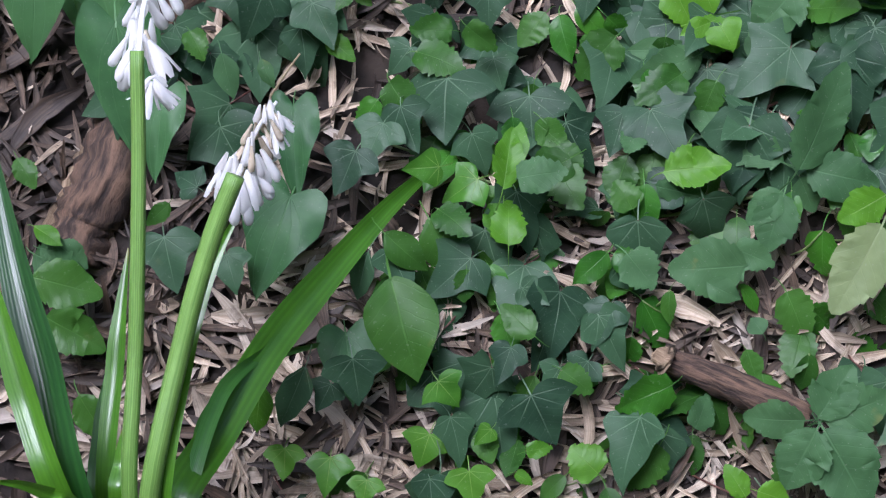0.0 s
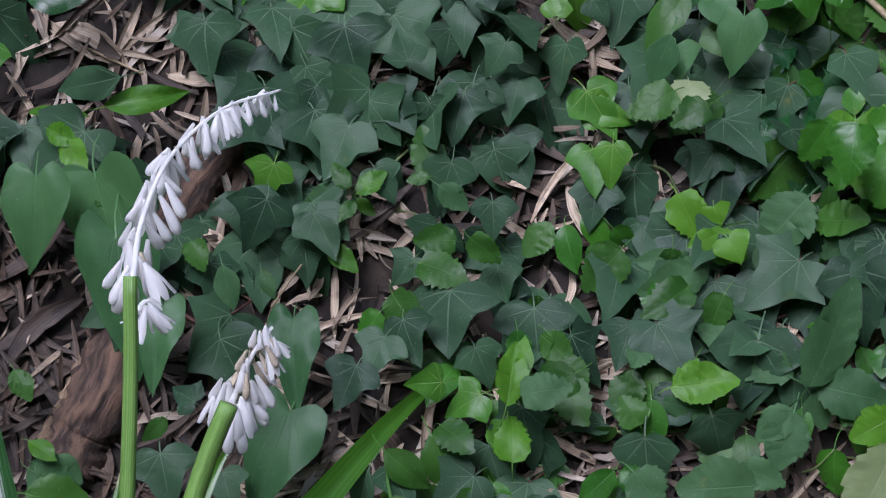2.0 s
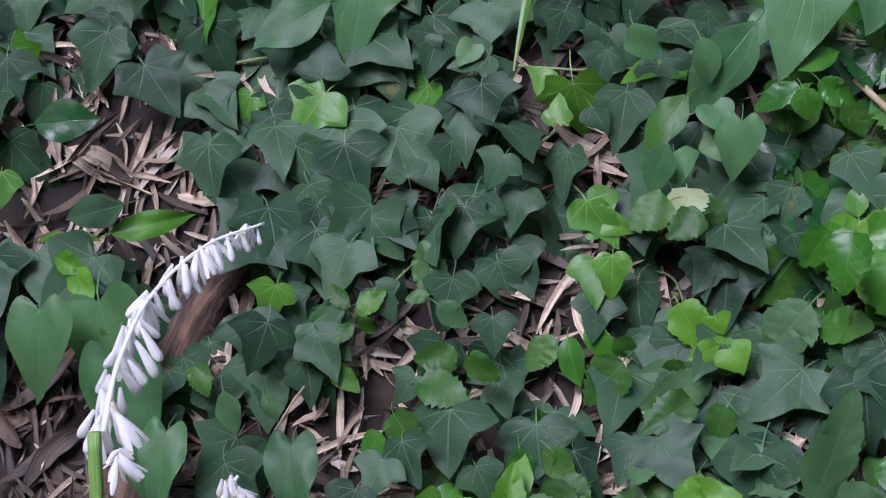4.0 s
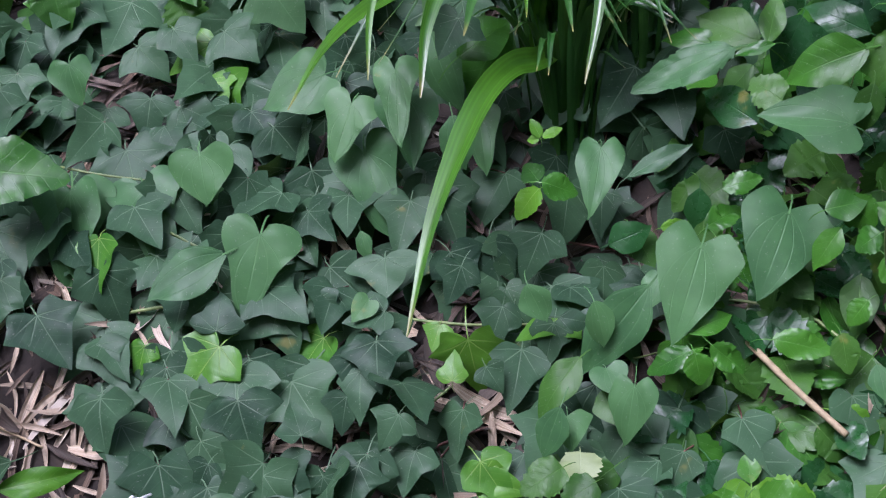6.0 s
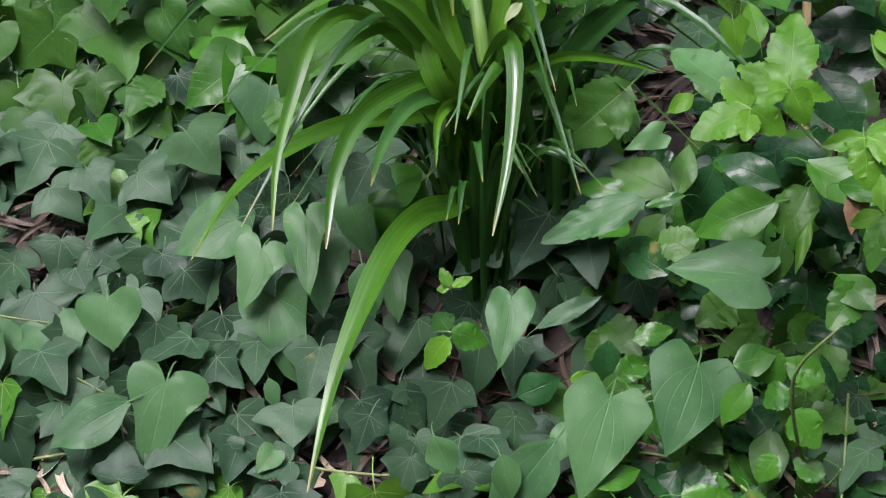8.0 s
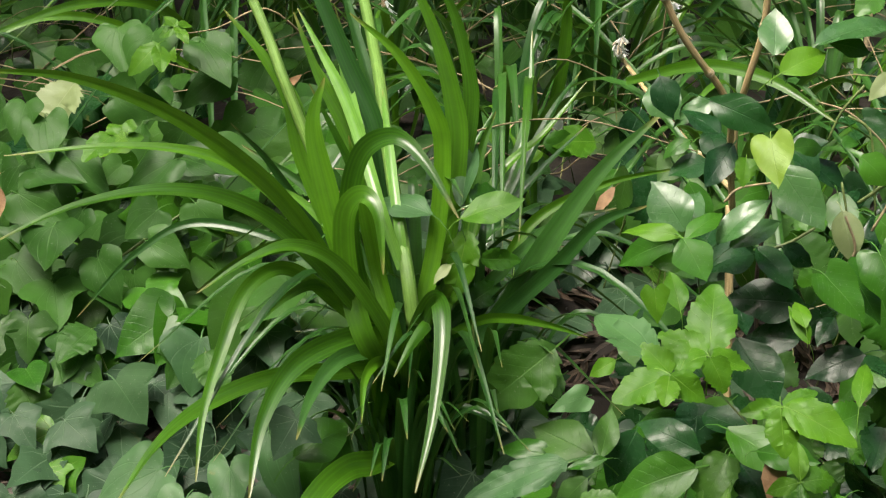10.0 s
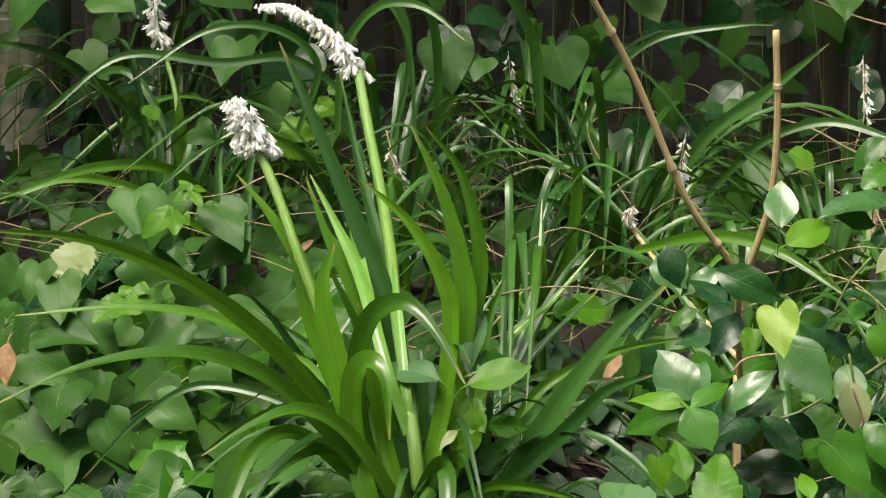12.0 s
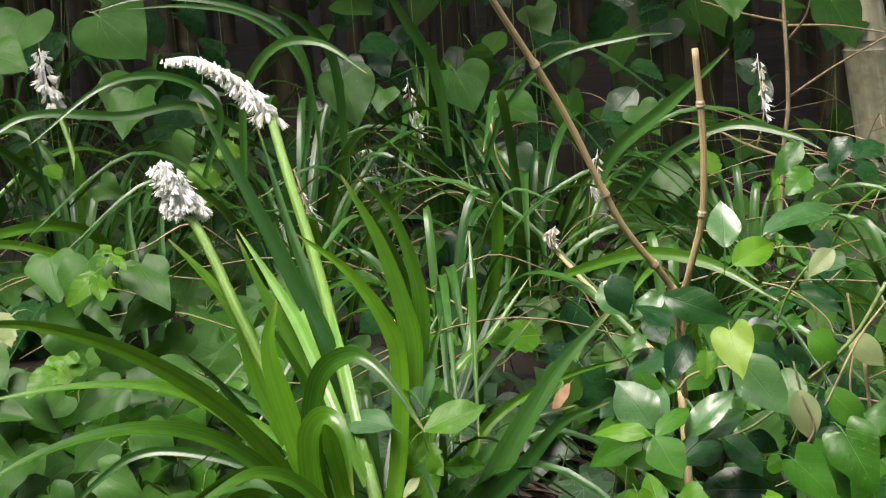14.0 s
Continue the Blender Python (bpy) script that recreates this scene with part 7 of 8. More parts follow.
blade(lily_main, BLADE, [(-0.058, 1.800, 0.924), (-0.050, 1.777, 0.994), (-0.019, 1.816, 1.061), (0.018, 1.859, 1.153), (0.065, 1.894, 1.193), (0.108, 1.930, 1.239)], 0.0106, twist=-0.60)


# ---- dead wood on the bank ----
def stick(name, label, category, material, points, r0, r1, rough=0.12, group="", knots=(), sides=9):
    """A lying or standing stem with an uneven surface and a broken end."""
    ob = thing(name, label, category, group, at=points[0])
    tube("wood", ob, material, points, r0, r1, sides=sides, n=8, rough=rough, knots=knots, seed=len(label))
    return ob


log = stick("dead_branch", "thick brown dead branch lying under ivy and litter", "branch", BARK, [(-0.421, 1.400, 0.659), (-0.446, 1.357, 0.634), (-0.473, 1.326, 0.607), (-0.507, 1.252, 0.553)], 0.026, 0.022, 0.14, sides=16)
stump = stick("broken_stump", "split grey-brown broken stump in the leaf litter", "stump", BARK, [(-0.512, 1.220, 0.529), (-0.526, 1.173, 0.500), (-0.542, 1.153, 0.474), (-0.548, 1.125, 0.453)], 0.030, 0.024, 0.14, sides=16)
tube("splinter", stump, TORN, [(-0.538, 1.198, 0.518), (-0.556, 1.179, 0.493), (-0.574, 1.148, 0.470)], 0.012, 0.006, "pale split splinter", sides=6, rough=0.25)
fallen = stick("fallen_stick", "short fallen stick with peeling bark and pale broken end", "stick", BARK, [(-0.068, 1.045, 0.435), (-0.016, 1.028, 0.423), (0.045, 1.007, 0.407)], 0.011, 0.014, 0.16, sides=14)
tube("broken_end", fallen, TORN, [(-0.071, 1.046, 0.436), (-0.068, 1.037, 0.441), (-0.064, 1.036, 0.439)], 0.0035, 0.0105, "pale torn wood", sides=9, rough=0.45)
stick("upright_shoot", "reddish brown woody shoot rising among leaves", "stem", RED_STEM, [(0.056, 1.343, 0.628), (0.052, 1.358, 0.633), (0.049, 1.383, 0.653), (0.046, 1.410, 0.676)], 0.0062, 0.0055, 0.06)
stick("dry_stalk", "straight pale dry stalk lying across the leaves", "stalk", TWIG, [(0.075, 1.480, 0.753), (0.099, 1.435, 0.747), (0.125, 1.408, 0.730), (0.163, 1.369, 0.709)], 0.0030, 0.0030, 0.08)
for label, r, pts in (
    ("thin dark red twig beside the flower", 0.0022, [(-0.477, 1.237, 0.549), (-0.452, 1.222, 0.543), (-0.423, 1.213, 0.529)]),
    ("thin tan creeping stem over dry leaves", 0.0022, [(-0.029, 1.267, 0.558), (0.004, 1.276, 0.567), (0.045, 1.280, 0.569), (0.110, 1.263, 0.572)]),
    ("thin dry twig leaning on the bank", 0.0014, [(-0.122, 1.158, 0.476), (-0.132, 1.186, 0.501), (-0.144, 1.220, 0.518)]),
    ("thin dry twig leaning on the bank", 0.0014, [(0.043, 1.057, 0.394), (0.055, 1.076, 0.420), (0.068, 1.101, 0.435)]),
    ("curled dry stem over leaf litter", 0.0014, [(-0.500, 1.500, 0.746), (-0.496, 1.518, 0.757), (-0.478, 1.534, 0.761), (-0.453, 1.520, 0.751)]),
    ("pale dead stem on leaf litter", 0.0016, [(-0.590, 1.436, 0.696), (-0.559, 1.425, 0.688), (-0.522, 1.412, 0.677)]),
    ("thin dark red twig under yam leaves", 0.0018, [(-0.619, 1.603, 0.816), (-0.590, 1.596, 0.816), (-0.553, 1.600, 0.815)]),
    ("pale dry twig on leaf litter", 0.0016, [(-0.055, 1.065, 0.414), (-0.011, 1.082, 0.416), (0.034, 1.088, 0.421)]),
    ("thin dry twig leaning on the bank", 0.0012, [(-0.387, 1.209, 0.568), (-0.375, 1.221, 0.583), (-0.365, 1.239, 0.591)]),
):
    stick("twig", label, "twig", TWIG if "red" not in label else RED_STEM, pts, r, r * 0.7, 0.05, "twigs on the bank", sides=6)
for pts in ([(-0.537, 1.625, 0.852), (-0.497, 1.616, 0.847), (-0.450, 1.609, 0.843)], [(-0.421, 1.552, 0.816), (-0.398, 1.548, 0.804), (-0.372, 1.536, 0.797)], [(-0.308, 1.320, 0.598), (-0.284, 1.320, 0.595), (-0.263, 1.317, 0.588)], [(-0.087, 1.365, 0.622), (-0.065, 1.352, 0.619), (-0.056, 1.332, 0.605)]):
    tube("stem", yam_vine, VINE, pts, 0.0013, 0.0011, sides=6, n=5)

# ---- dry canes behind the lily ----
canes = thing("cut_cane", "upright forked tan dry cane with swollen nodes", "cane", at=[(0.247, 1.852, 1.158)][0])


def cane_stem(points, r0, r1, knots=(), sides=12):
    """One cane with its pale ringed nodes."""
    stem = tube("cane_stem", canes, CANE, points, r0, r1, knots=knots, sides=sides, rough=0.03)
    line = curve_points(points, 8)
    for q in knots:
        i = min(int(q * (len(line) - 1)), len(line) - 2)
        c = line[i].lerp(line[i + 1], q * (len(line) - 1) - i)
        way = (line[i + 1] - line[i]).normalized()
        r = r0 + (r1 - r0) * q
        rings = [(-0.0032, 1.02), (-0.0022, 1.38), (-0.0006, 1.5), (0.0006, 1.22), (0.0016, 1.42), (0.0034, 1.02)]
        side = way.orthogonal().normalized()
        other = way.cross(side)
        v = [tuple(c + way * a + (side * math.cos(j * math.pi / 6) + other * math.sin(j * math.pi / 6)) * (r * k)) for a, k in rings for j in range(12)]
        f = [(m * 12 + j, m * 12 + (j + 1) % 12, m * 12 + 12 + (j + 1) % 12, m * 12 + 12 + j) for m in range(len(rings) - 1) for j in range(12)]
        me = mesh_of("node", v, f)
        me.materials.append(NODE)
        child("node", me, canes, None, "pale swollen node ring")
    return stem


cane_stem([(0.250, 1.857, 1.123), (0.241, 1.821, 1.187), (0.232, 1.784, 1.246), (0.182, 1.748, 1.319), (0.130, 1.718, 1.432), (0.080, 1.684, 1.519), (0.045, 1.647, 1.582)], 0.0034, 0.0030, (0.12, 0.335, 0.405, 0.545, 0.735))
cane_stem([(0.247, 1.843, 1.160), (0.246, 1.826, 1.219), (0.253, 1.806, 1.261), (0.264, 1.789, 1.315), (0.265, 1.774, 1.387), (0.259, 1.761, 1.471)], 0.0036, 0.0031, (0.24, 0.60, 0.88))
cane_stem([(0.253, 1.900, 1.136), (0.225, 2.006, 1.154), (0.184, 2.115, 1.194), (0.150, 2.224, 1.229)], 0.0030, 0.0026, (0.3, 0.62))
cane_stem([(0.247, 1.858, 1.129), (0.248, 1.843, 1.036), (0.248, 1.822, 0.904)], 0.004, 0.0045)
far_twig = stick("dry_sapling", "thin leafless tan sapling with side twigs", "sapling", TWIG, [(0.516, 2.704, 1.010), (0.543, 2.742, 1.234), (0.557, 2.756, 1.322), (0.560, 2.784, 1.484)], 0.0042, 0.0028, 0.05, knots=(0.42, 0.6))
for pts in ([(0.560, 2.756, 1.322), (0.618, 2.712, 1.366), (0.683, 2.666, 1.407)], [(0.564, 2.773, 1.423), (0.634, 2.771, 1.418), (0.715, 2.766, 1.401)], [(0.565, 2.774, 1.427), (0.504, 2.778, 1.443), (0.441, 2.784, 1.466)], [(0.545, 2.742, 1.234), (0.491, 2.747, 1.258), (0.436, 2.753, 1.286), (0.347, 2.759, 1.308)], [(0.563, 2.770, 1.403), (0.584, 2.749, 1.435), (0.593, 2.731, 1.475)]):
    tube("side_twig", far_twig, TWIG, pts, 0.0022, 0.0011, sides=5, n=5)
for pts in ([(0.108, 2.456, 1.343), (0.116, 2.447, 1.292), (0.146, 2.439, 1.247), (0.169, 2.432, 1.214)], [(-0.148, 2.455, 1.303), (-0.124, 2.442, 1.230), (-0.069, 2.433, 1.183)], [(0.014, 2.328, 1.174), (0.082, 2.323, 1.152), (0.163, 2.315, 1.116)], [(0.083, 2.526, 1.094), (0.163, 2.517, 1.051), (0.221, 2.508, 1.010)],
            [(0.234, 1.791, 1.148), (0.251, 1.793, 1.162), (0.305, 1.793, 1.169)], [(0.372, 1.783, 1.123), (0.408, 1.792, 1.184), (0.443, 1.798, 1.224)]):
    stick("twig", "hair-thin dry stem among shaded leaves", "twig", TWIG, pts, 0.0014, 0.001, 0.05, "twigs among the lilies", sides=5)

# ---- shaded lilies behind ----
lily_back = lily("shaded lilyturf with an upright white flower head", -0.44, 2.5)
tube("flower_stalk", lily_back, STALK, [(-0.436, 2.593, 1.049), (-0.455, 2.658, 1.247), (-0.470, 2.703, 1.323), (-0.493, 2.744, 1.379)], 0.0046, 0.0038, "green flower stalk", sides=7, n=5)
spike(lily_back, [(-0.493, 2.744, 1.377), (-0.502, 2.748, 1.405), (-0.507, 2.753, 1.438), (-0.511, 2.757, 1.464)], 46, 0.0165, 0.011, 0.05, 77, forms=BUDS)
blade(lily_back, BLADE, [(-0.428, 2.594, 1.049), (-0.441, 2.615, 1.189), (-0.449, 2.629, 1.275), (-0.452, 2.636, 1.325)], 0.022)
blade(lily_back, BLADE_DEEP, [(-0.334, 2.293, 1.109), (-0.344, 2.341, 1.200), (-0.355, 2.384, 1.258), (-0.353, 2.426, 1.311)], 0.011, face=(0.6, -1, -0.2))
blade(lily_back, BLADE_DEEP, [(-0.306, 2.295, 1.109), (-0.312, 2.340, 1.186), (-0.315, 2.386, 1.259), (-0.302, 2.427, 1.305)], 0.011, face=(0.6, -1, -0.2))
blade(lily_back, BLADE, [(-0.370, 2.515, 1.173), (-0.425, 2.453, 1.245), (-0.512, 2.379, 1.257), (-0.620, 2.298, 1.224)], 0.014)
blade(lily_back, BLADE, [(-0.354, 2.508, 1.128), (-0.468, 2.479, 1.212), (-0.564, 2.441, 1.234), (-0.648, 2.395, 1.203)], 0.012)
blade(lily_back, BLADE_DEEP, [(-0.466, 2.624, 1.251), (-0.530, 2.563, 1.335), (-0.596, 2.498, 1.392), (-0.658, 2.428, 1.414)], 0.012)
blade(lily_back, BLADE_DEEP, [(-0.442, 2.621, 1.228), (-0.521, 2.671, 1.350), (-0.601, 2.699, 1.339), (-0.714, 2.713, 1.247)], 0.012)
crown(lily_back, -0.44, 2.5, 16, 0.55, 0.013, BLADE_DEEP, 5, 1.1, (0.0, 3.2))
# dark blades added to fill the clump's heart, its shade in their colour
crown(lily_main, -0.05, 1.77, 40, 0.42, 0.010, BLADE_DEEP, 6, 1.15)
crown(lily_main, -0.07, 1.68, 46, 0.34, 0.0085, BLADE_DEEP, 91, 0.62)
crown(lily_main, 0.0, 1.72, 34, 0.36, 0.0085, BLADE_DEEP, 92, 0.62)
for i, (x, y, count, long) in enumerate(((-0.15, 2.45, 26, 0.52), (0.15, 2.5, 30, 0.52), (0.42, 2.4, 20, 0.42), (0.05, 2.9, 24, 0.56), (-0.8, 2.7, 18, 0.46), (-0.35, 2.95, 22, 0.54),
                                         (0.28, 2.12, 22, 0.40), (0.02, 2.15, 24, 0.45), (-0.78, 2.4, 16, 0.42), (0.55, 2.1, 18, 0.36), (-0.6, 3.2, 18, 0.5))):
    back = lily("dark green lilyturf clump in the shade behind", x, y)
    # BLADE_DEEP puts the shade of the back clumps into their colour
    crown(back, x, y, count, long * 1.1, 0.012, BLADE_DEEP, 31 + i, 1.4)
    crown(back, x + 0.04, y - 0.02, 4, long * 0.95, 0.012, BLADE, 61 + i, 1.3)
    if i == 1:
        back_lily = back
for stalk in ([(0.030, 2.644, 1.230), (0.018, 2.623, 1.311), (0.010, 2.596, 1.359), (0.006, 2.569, 1.401)], [(-0.097, 2.528, 1.174), (-0.126, 2.501, 1.224), (-0.139, 2.472, 1.257), (-0.144, 2.441, 1.281)], [(-0.031, 2.585, 1.198), (-0.046, 2.578, 1.261), (-0.052, 2.566, 1.296), (-0.056, 2.553, 1.318)],
              [(0.213, 2.345, 1.206), (0.217, 2.321, 1.265), (0.219, 2.291, 1.289), (0.222, 2.263, 1.325)], [(0.157, 2.203, 1.223), (0.149, 2.191, 1.234), (0.150, 2.179, 1.242), (0.159, 2.167, 1.252)], [(0.468, 2.548, 1.278), (0.480, 2.555, 1.322), (0.478, 2.563, 1.367), (0.477, 2.569, 1.401)]):
    tube("flower_stalk", back_lily, TWIG, stalk[:3], 0.0014, 0.001, sides=5, n=4)
    spike(back_lily, stalk[1:], 13, 0.013, 0.007, 0.1, len(stalk), thick=0.0009)
blade(lily_main, BLADE, [(0.151, 1.991, 1.229), (0.223, 1.947, 1.253), (0.286, 1.899, 1.247), (0.345, 1.846, 1.214)], 0.013)
for k, (a, b, w) in enumerate((([(0.130, 1.777, 1.165)][0], [(0.110, 1.754, 1.151)][0], 0.7), ([(-0.489, 1.895, 1.138)][0], [(-0.489, 1.869, 1.100)][0], 1.0),
                               ([(-0.214, 2.222, 1.196)][0], [(-0.240, 2.218, 1.179)][0], 0.6), ([(0.251, 1.497, 1.010)][0], [(0.245, 1.467, 0.983)][0], 1.0))):
    leaf(back_vine, "oval", DRIED, a, b, w)
blade(lily_main, BLADE, [(0.052, 2.173, 0.936), (0.054, 2.171, 1.085), (0.085, 2.164, 1.193), (0.093, 2.154, 1.285), (0.079, 2.130, 1.294)], 0.014)
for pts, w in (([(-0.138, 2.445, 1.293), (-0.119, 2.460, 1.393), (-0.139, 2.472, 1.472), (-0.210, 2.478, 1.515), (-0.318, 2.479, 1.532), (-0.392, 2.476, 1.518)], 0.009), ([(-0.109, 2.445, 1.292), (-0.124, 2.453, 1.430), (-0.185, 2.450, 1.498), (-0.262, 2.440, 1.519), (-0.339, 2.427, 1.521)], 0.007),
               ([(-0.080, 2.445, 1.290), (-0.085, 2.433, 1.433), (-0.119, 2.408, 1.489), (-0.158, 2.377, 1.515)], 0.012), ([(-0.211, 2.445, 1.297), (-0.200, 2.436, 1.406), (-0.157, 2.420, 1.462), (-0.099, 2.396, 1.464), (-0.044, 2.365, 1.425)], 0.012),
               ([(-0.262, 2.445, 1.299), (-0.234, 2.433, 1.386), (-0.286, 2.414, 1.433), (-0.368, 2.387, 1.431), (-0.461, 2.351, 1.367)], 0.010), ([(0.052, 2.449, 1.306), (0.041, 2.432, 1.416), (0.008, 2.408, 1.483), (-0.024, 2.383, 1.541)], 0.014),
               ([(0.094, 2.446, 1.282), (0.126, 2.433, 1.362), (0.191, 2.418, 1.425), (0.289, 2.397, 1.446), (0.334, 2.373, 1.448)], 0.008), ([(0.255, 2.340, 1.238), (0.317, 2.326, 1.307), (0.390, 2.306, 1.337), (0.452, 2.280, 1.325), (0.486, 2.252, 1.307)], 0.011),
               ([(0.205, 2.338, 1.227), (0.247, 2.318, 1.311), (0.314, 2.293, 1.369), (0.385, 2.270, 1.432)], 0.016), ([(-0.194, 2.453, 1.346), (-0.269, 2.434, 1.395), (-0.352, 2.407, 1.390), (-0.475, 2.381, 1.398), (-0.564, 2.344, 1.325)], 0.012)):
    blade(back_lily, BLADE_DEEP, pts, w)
blade(lily_main, BLADE_DEEP, [(0.151, 2.315, 1.097), (0.128, 2.286, 1.158), (0.093, 2.258, 1.224), (0.052, 2.223, 1.252)], 0.018)


# ---- undergrowth that nobody could count ----
def thicket(name, label, kinds, count, xs, ys, heights, sizes, materials, seed, face=HANG, loose=0.35, gate=-1.0):
    """Leaves filling a stretch of the bank up to some height, each on a thin stalk."""
    rnd = random.Random(seed)
    forms = [leaf_shape(k, fold=0.1 + 0.08 * i, bend=0.2 + 0.1 * (i % 3), wave=0.05, seed=seed + i, wide=rnd.uniform(0.9, 1.25)) for i, k in enumerate(kinds)]
    heap = Heap()
    for _ in range(count):
        x, y = rnd.uniform(*xs), rnd.uniform(*ys)
        if noise.noise((4 * x, 4 * y, seed)) < gate:
            continue
        h = rnd.uniform(*heights)
        place = Vector((x, y, bank(x, y) + h))
        nrm = face + Vector([rnd.gauss(0, loose) for _ in range(3)])
        tip = Vector((rnd.gauss(0, 0.7), -0.35, -0.8))
        heap.add(rnd.choice(forms), facing(place, nrm, tip, rnd.uniform(*sizes)), rnd.randrange(len(materials)))
        if rnd.random() < 0.35:
            foot = Vector((x + rnd.gauss(0, 0.03), y + 0.03, bank(x, y)))
            heap.add(tube_shape([foot, foot.lerp(place, 0.6) + Vector((0, -0.01, 0)), place], 0.001, 0.0008, sides=4, n=3), Matrix(), len(materials))
    ob = new(name, heap.mesh(name, list(materials) + [VINE]))
    return tagged(ob, label, "undergrowth", kind="stuff")


thicket("undergrowth", "tangle of toothed and oval green leaves on the bank", ["toothed", "oval", "round", "toothed"], 1050, (0.03, 0.75), (1.28, 1.78), (0.005, 0.05), (0.035, 0.06), (SERRATE, LUSH, SERRATE, GLOSSY, GLOSSY, SERRATE), 41)
thicket("undergrowth", "tangle of green creeper leaves at the bank's foot", ["toothed", "round", "oval"], 150, (-0.3, 0.2), (0.95, 1.3), (0.012, 0.06), (0.025, 0.045), (SERRATE, SERRATE, LUSH), 42)
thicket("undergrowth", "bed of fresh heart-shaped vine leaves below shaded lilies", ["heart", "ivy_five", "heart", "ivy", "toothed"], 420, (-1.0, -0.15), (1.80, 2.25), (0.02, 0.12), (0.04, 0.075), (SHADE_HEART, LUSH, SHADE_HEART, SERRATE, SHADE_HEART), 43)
thicket("undergrowth", "glossy dark evergreen leaves beside the canes", ["oval", "oval", "round"], 240, (0.14, 0.7), (1.6, 2.1), (0.03, 0.20), (0.04, 0.06), (GLOSSY, SERRATE, LUSH), 44)
# far leaves take the darkest materials, so their colour carries the shade
thicket("undergrowth", "leaves under the grove, in dark materials for deep shade", ["heart", "oval", "round"], 330, (-1.6, 0.45), (2.75, 3.5), (0.05, 0.58), (0.05, 0.08), (GLOSSY, GLOSSY, SERRATE), 45)
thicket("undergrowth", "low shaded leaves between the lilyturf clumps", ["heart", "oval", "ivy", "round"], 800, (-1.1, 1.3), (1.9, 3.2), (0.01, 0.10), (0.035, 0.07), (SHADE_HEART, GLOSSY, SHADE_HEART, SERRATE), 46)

# dark leaf colours again stand for the shade before the culms
thicket("undergrowth", "leaves before the dark bamboo, in dark materials for shade", ["heart", "oval"], 80, (0.3, 1.3), (2.95, 3.5), (0.05, 0.55), (0.05, 0.09), (GLOSSY, SHADE_HEART), 47)


def dry_stems(count, seed):
    """Hair-thin dead stems and old stalks that cross the shade between the lilies."""
    rnd = random.Random(seed)
    heap = Heap()
    for _ in range(count):
        x, y = rnd.uniform(-1.0, 1.2), rnd.uniform(1.95, 3.2)
        z = bank(x, y) + rnd.uniform(0.0, 0.15)
        a, long, rise = rnd.uniform(0, 2 * math.pi), rnd.uniform(0.15, 0.5), rnd.uniform(0.1, 1.0)
        p = [Vector((x, y, z))]
        for k in (1, 2, 3):
            p.append(p[-1] + Vector((math.cos(a), 0.4 * math.sin(a), rise * (1.2 - 0.5 * k))) * (long / 3) + Vector([rnd.gauss(0, 0.012) for _ in range(3)]))
        heap.add(tube_shape(p, rnd.uniform(0.0009, 0.0018), 0.0006, sides=4, n=4), Matrix())
    ob = new("dry_stems", heap.mesh("dry_stems", [TWIG]))
    return tagged(ob, "hair-thin tan dead stems crossing the shade", "dry stems", kind="stuff")


dry_stems(170, 15)


# ---- bamboo grove ----
def culm(label, foot, lean, height, r, material, group="bamboo grove"):
    """A bamboo culm of hollow joints with swollen rings."""
    ob = thing("bamboo_culm", label, "bamboo", group, at=foot)
    n = 1 + int(height / 0.28)
    p0 = Vector(foot)
    p1 = p0 + Vector((lean[0], lean[1], height))
    v, f, u = [], [], []
    sides = 12
    rings = []
    for i in range(n):
        a, b = i / n, (i + 1) / n
        g = 0.012 / height
        rings += [(a + g, 1.06), (a + 2.2 * g, 0.98), (b - 1.4 * g, 0.98), (b - 0.3 * g, 1.03), (b, 0.90)]
    for s, k in rings:
        c = p0.lerp(p1, s)
        for j in range(sides):
            t = 2 * math.pi * j / sides
            rr = r * k * (1 - 0.35 * s)
            v.append((c.x + rr * math.cos(t), c.y + rr * math.sin(t), c.z))
            u.append((j / sides, s))
    def band(name, lo, hi, label=""):
        g = [(i * sides + j, i * sides + (j + 1) % sides, (i + 1) * sides + (j + 1) % sides, (i + 1) * sides + j) for i in range(hi - lo) for j in range(sides)]
        me = mesh_of(name, v[lo * sides:(hi + 1) * sides], g, u[lo * sides:(hi + 1) * sides])
        me.materials.append(material)
        child(name, me, ob, None, label)

    if r < 0.04:
        band("culm", 0, len(rings) - 1)
    else:
        for i in range(n):
            band("internode", 5 * i, 5 * i + 3)
            if i < n - 1:
                band("node", 5 * i + 3, 5 * i + 5, "raised node ring")
    return ob


culm("thick grey-green bamboo culm with a pale bloom", (-0.95, 3.6, bank(-0.95, 3.6) - 0.02), (0.02, 0.1), 4.5, 0.052, CULM)
culm("pale leaning bamboo culm", (0.81, 3.16, bank(0.81, 3.16) - 0.02), (-0.50, 0.1), 4.2, 0.042, CULM)
trunk = [(0.421, 3.348, 1.201)][0]
culm("thick shaded grey-green bamboo culm", (trunk[0], trunk[1], bank(trunk[0], trunk[1]) - 0.02), (0.0, 0.05), 4.6, 0.048, CULM_GREEN)
# many dark-coloured culms, to make the shaded background dark
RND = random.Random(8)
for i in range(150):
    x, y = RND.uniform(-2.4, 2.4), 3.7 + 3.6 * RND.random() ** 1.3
    culm("slender brown bamboo culm darkened in colour for deep shade", (x, y, bank(x, y) - 0.02), (RND.uniform(-0.25, 0.25), RND.uniform(-0.1, 0.3)), RND.uniform(4.0, 5.5), RND.uniform(0.012, 0.034), CULM_DARK if RND.random() < 0.9 else CULM_GREEN)


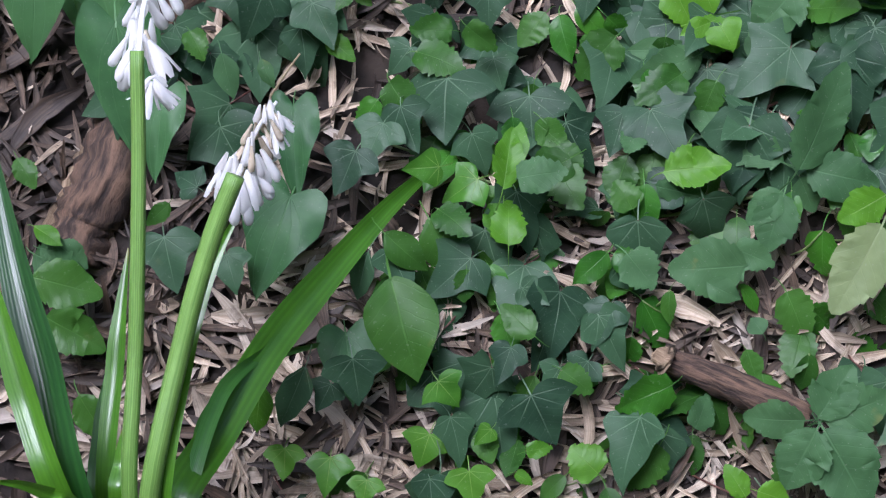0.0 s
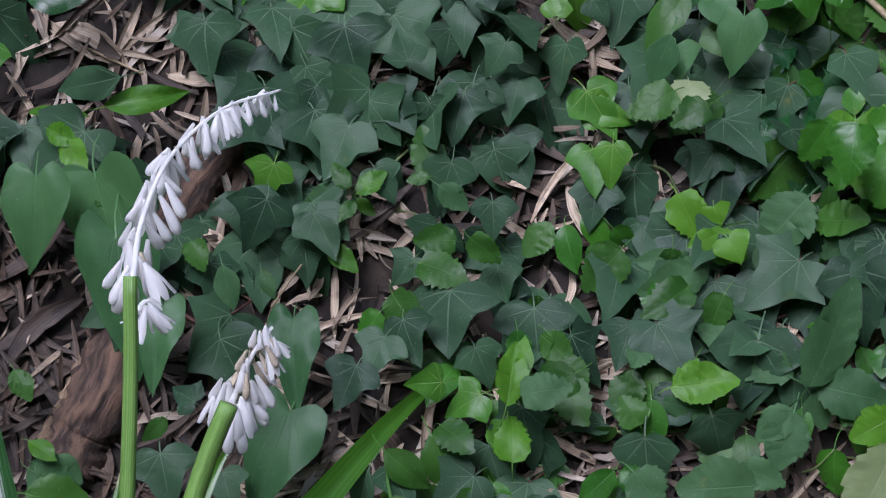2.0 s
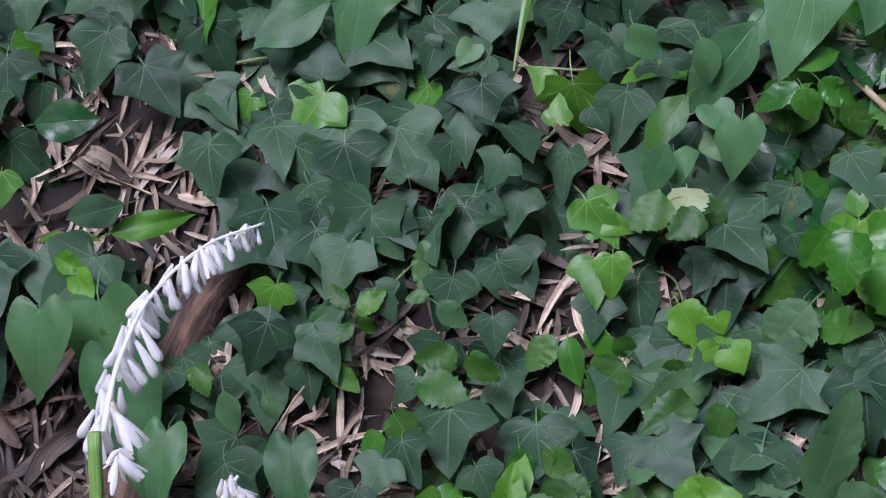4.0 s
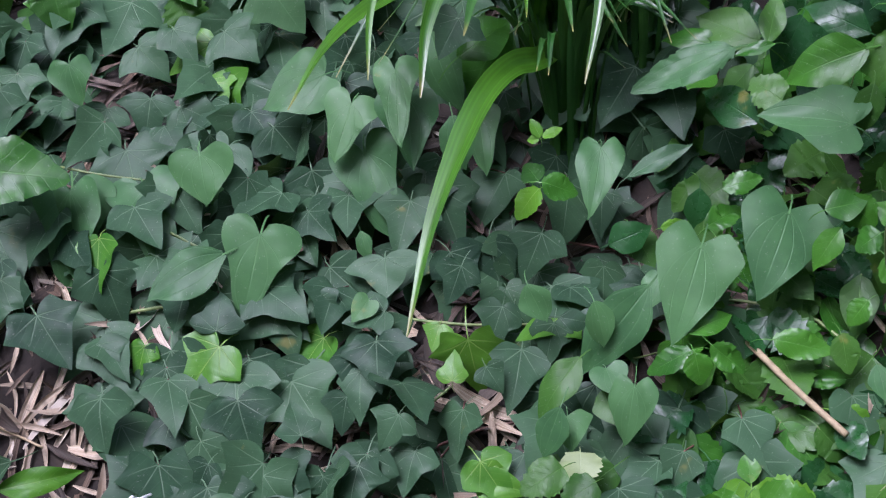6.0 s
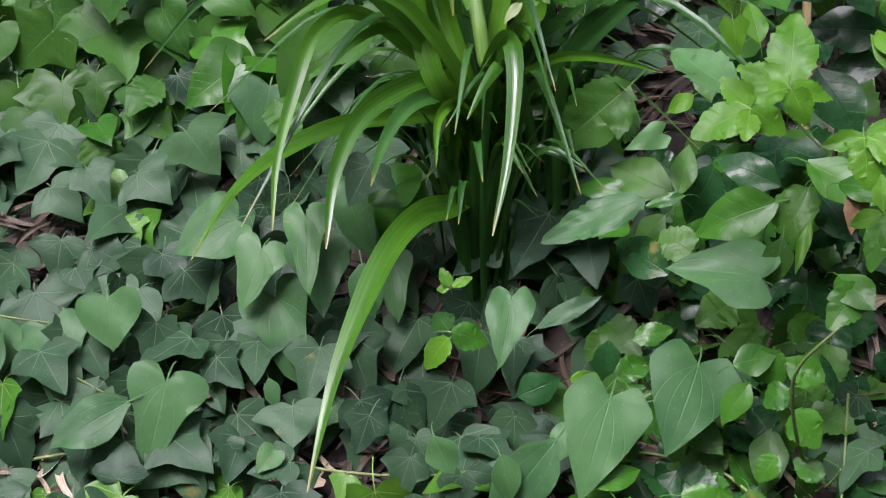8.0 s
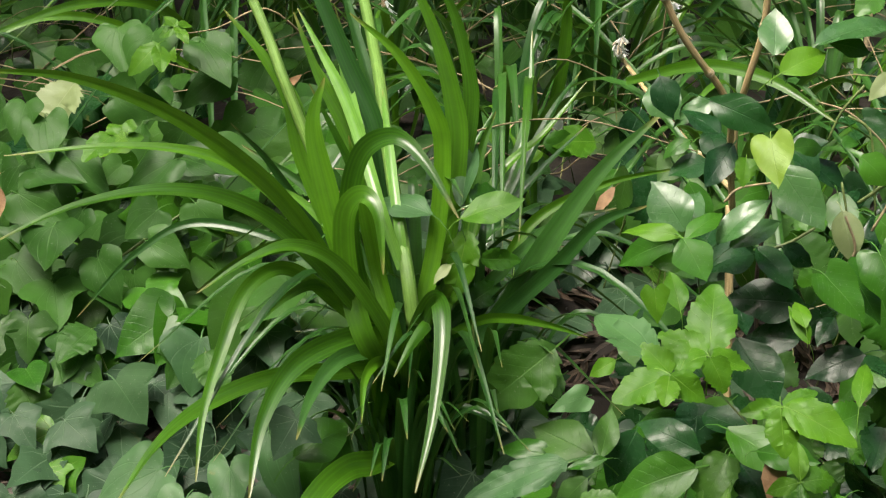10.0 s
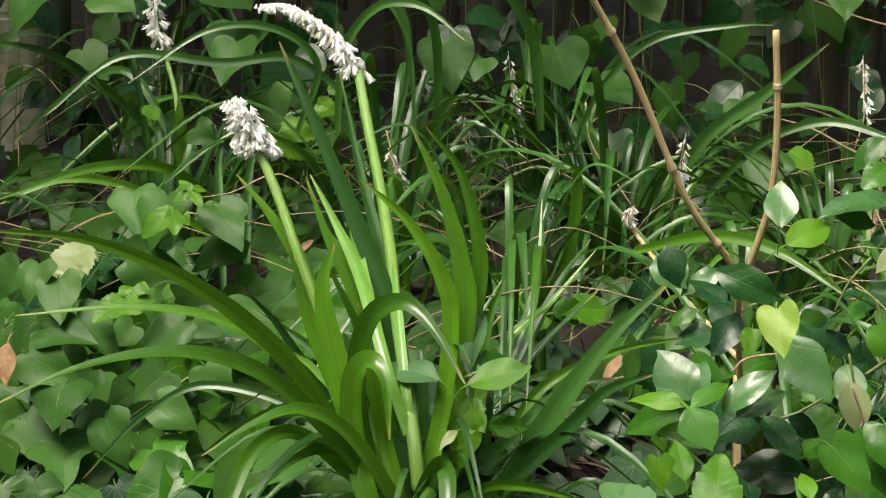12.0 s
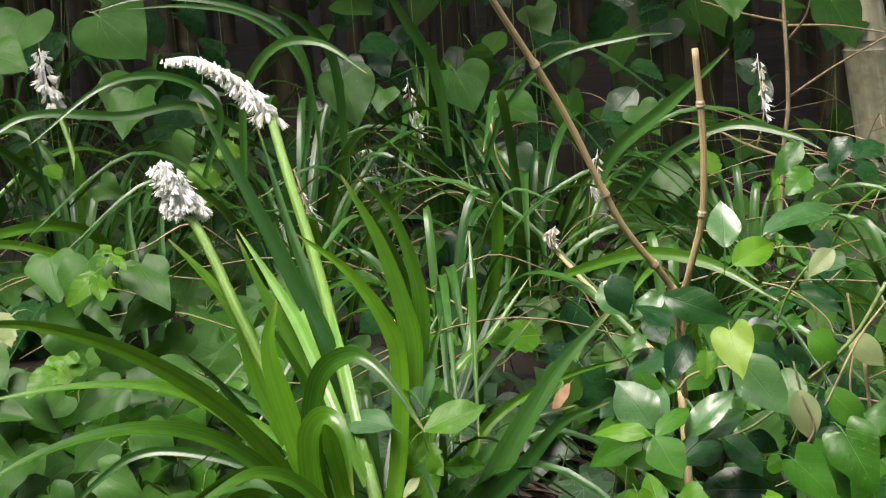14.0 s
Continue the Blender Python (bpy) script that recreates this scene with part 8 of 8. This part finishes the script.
def canopy(count, seed):
    """The grove's leafy roof, out of view, added to shade everything behind the lilies."""
    rnd = random.Random(seed)
    heap = Heap()
    for _ in range(count):
        y = 2.3 + 7.0 * rnd.random() ** 1.2
        place = (rnd.uniform(-5, 5), y, bank(0, y) + rnd.uniform(1.2, 3.0) + max(0.0, 3.4 - y) * 0.6)
        m = facing(place, (rnd.gauss(0, 0.4), rnd.gauss(0, 0.4), 1), (rnd.gauss(0, 1), rnd.gauss(0, 1), -0.4), rnd.uniform(0.15, 0.30))
        heap.add(LITTER_FORMS[1 + 3 * rnd.randrange(2)], m)
    # unseen boughs, added to darken the lilies below them
    for _ in range(count // 36):
        y = rnd.uniform(2.0, 2.9)
        place = (rnd.uniform(-2.5, 2.5), y, bank(0, y) + rnd.uniform(1.25, 2.2))
        m = facing(place, (rnd.gauss(0, 0.4), rnd.gauss(0, 0.4), 1), (rnd.gauss(0, 1), rnd.gauss(0, 1), -0.4), rnd.uniform(0.15, 0.30))
        heap.add(LITTER_FORMS[1 + 3 * rnd.randrange(2)], m)
    # unseen foliage added at both sides and behind, to cut the low skylight
    for _ in range(count * 2 // 3):
        a, r = rnd.uniform(math.radians(150), math.radians(390)), rnd.uniform(3.2, 5.0)
        place = (r * math.cos(a), 1.0 + r * math.sin(a), rnd.uniform(0.1, 5.2))
        m = facing(place, (math.cos(a) + rnd.gauss(0, 0.5), math.sin(a) + rnd.gauss(0, 0.5), rnd.gauss(0.4, 0.4)), (rnd.gauss(0, 1), rnd.gauss(0, 1), -1.2), rnd.uniform(0.25, 0.45))
        heap.add(LITTER_FORMS[1 + 3 * rnd.randrange(2)], m)
    # dark foliage curtain added behind the culms to hide the lit ground
    for _ in range(count // 3):
        place = (rnd.uniform(-6, 6), rnd.uniform(7.2, 9.0), rnd.uniform(1.3, 4.8))
        m = facing(place, (rnd.gauss(0, 0.5), -1, rnd.gauss(0.3, 0.5)), (rnd.gauss(0, 1), rnd.gauss(0, 0.5), -1.0), rnd.uniform(0.25, 0.45))
        heap.add(LITTER_FORMS[1 + 3 * rnd.randrange(2)], m)
    ob = new("bamboo_foliage", heap.mesh("bamboo_foliage", [BLADE_DEEP]))
    return tagged(ob, "dense dark bamboo foliage, largely unseen, added over and round the grove for shade", "foliage", kind="stuff")


canopy(34000, 4)
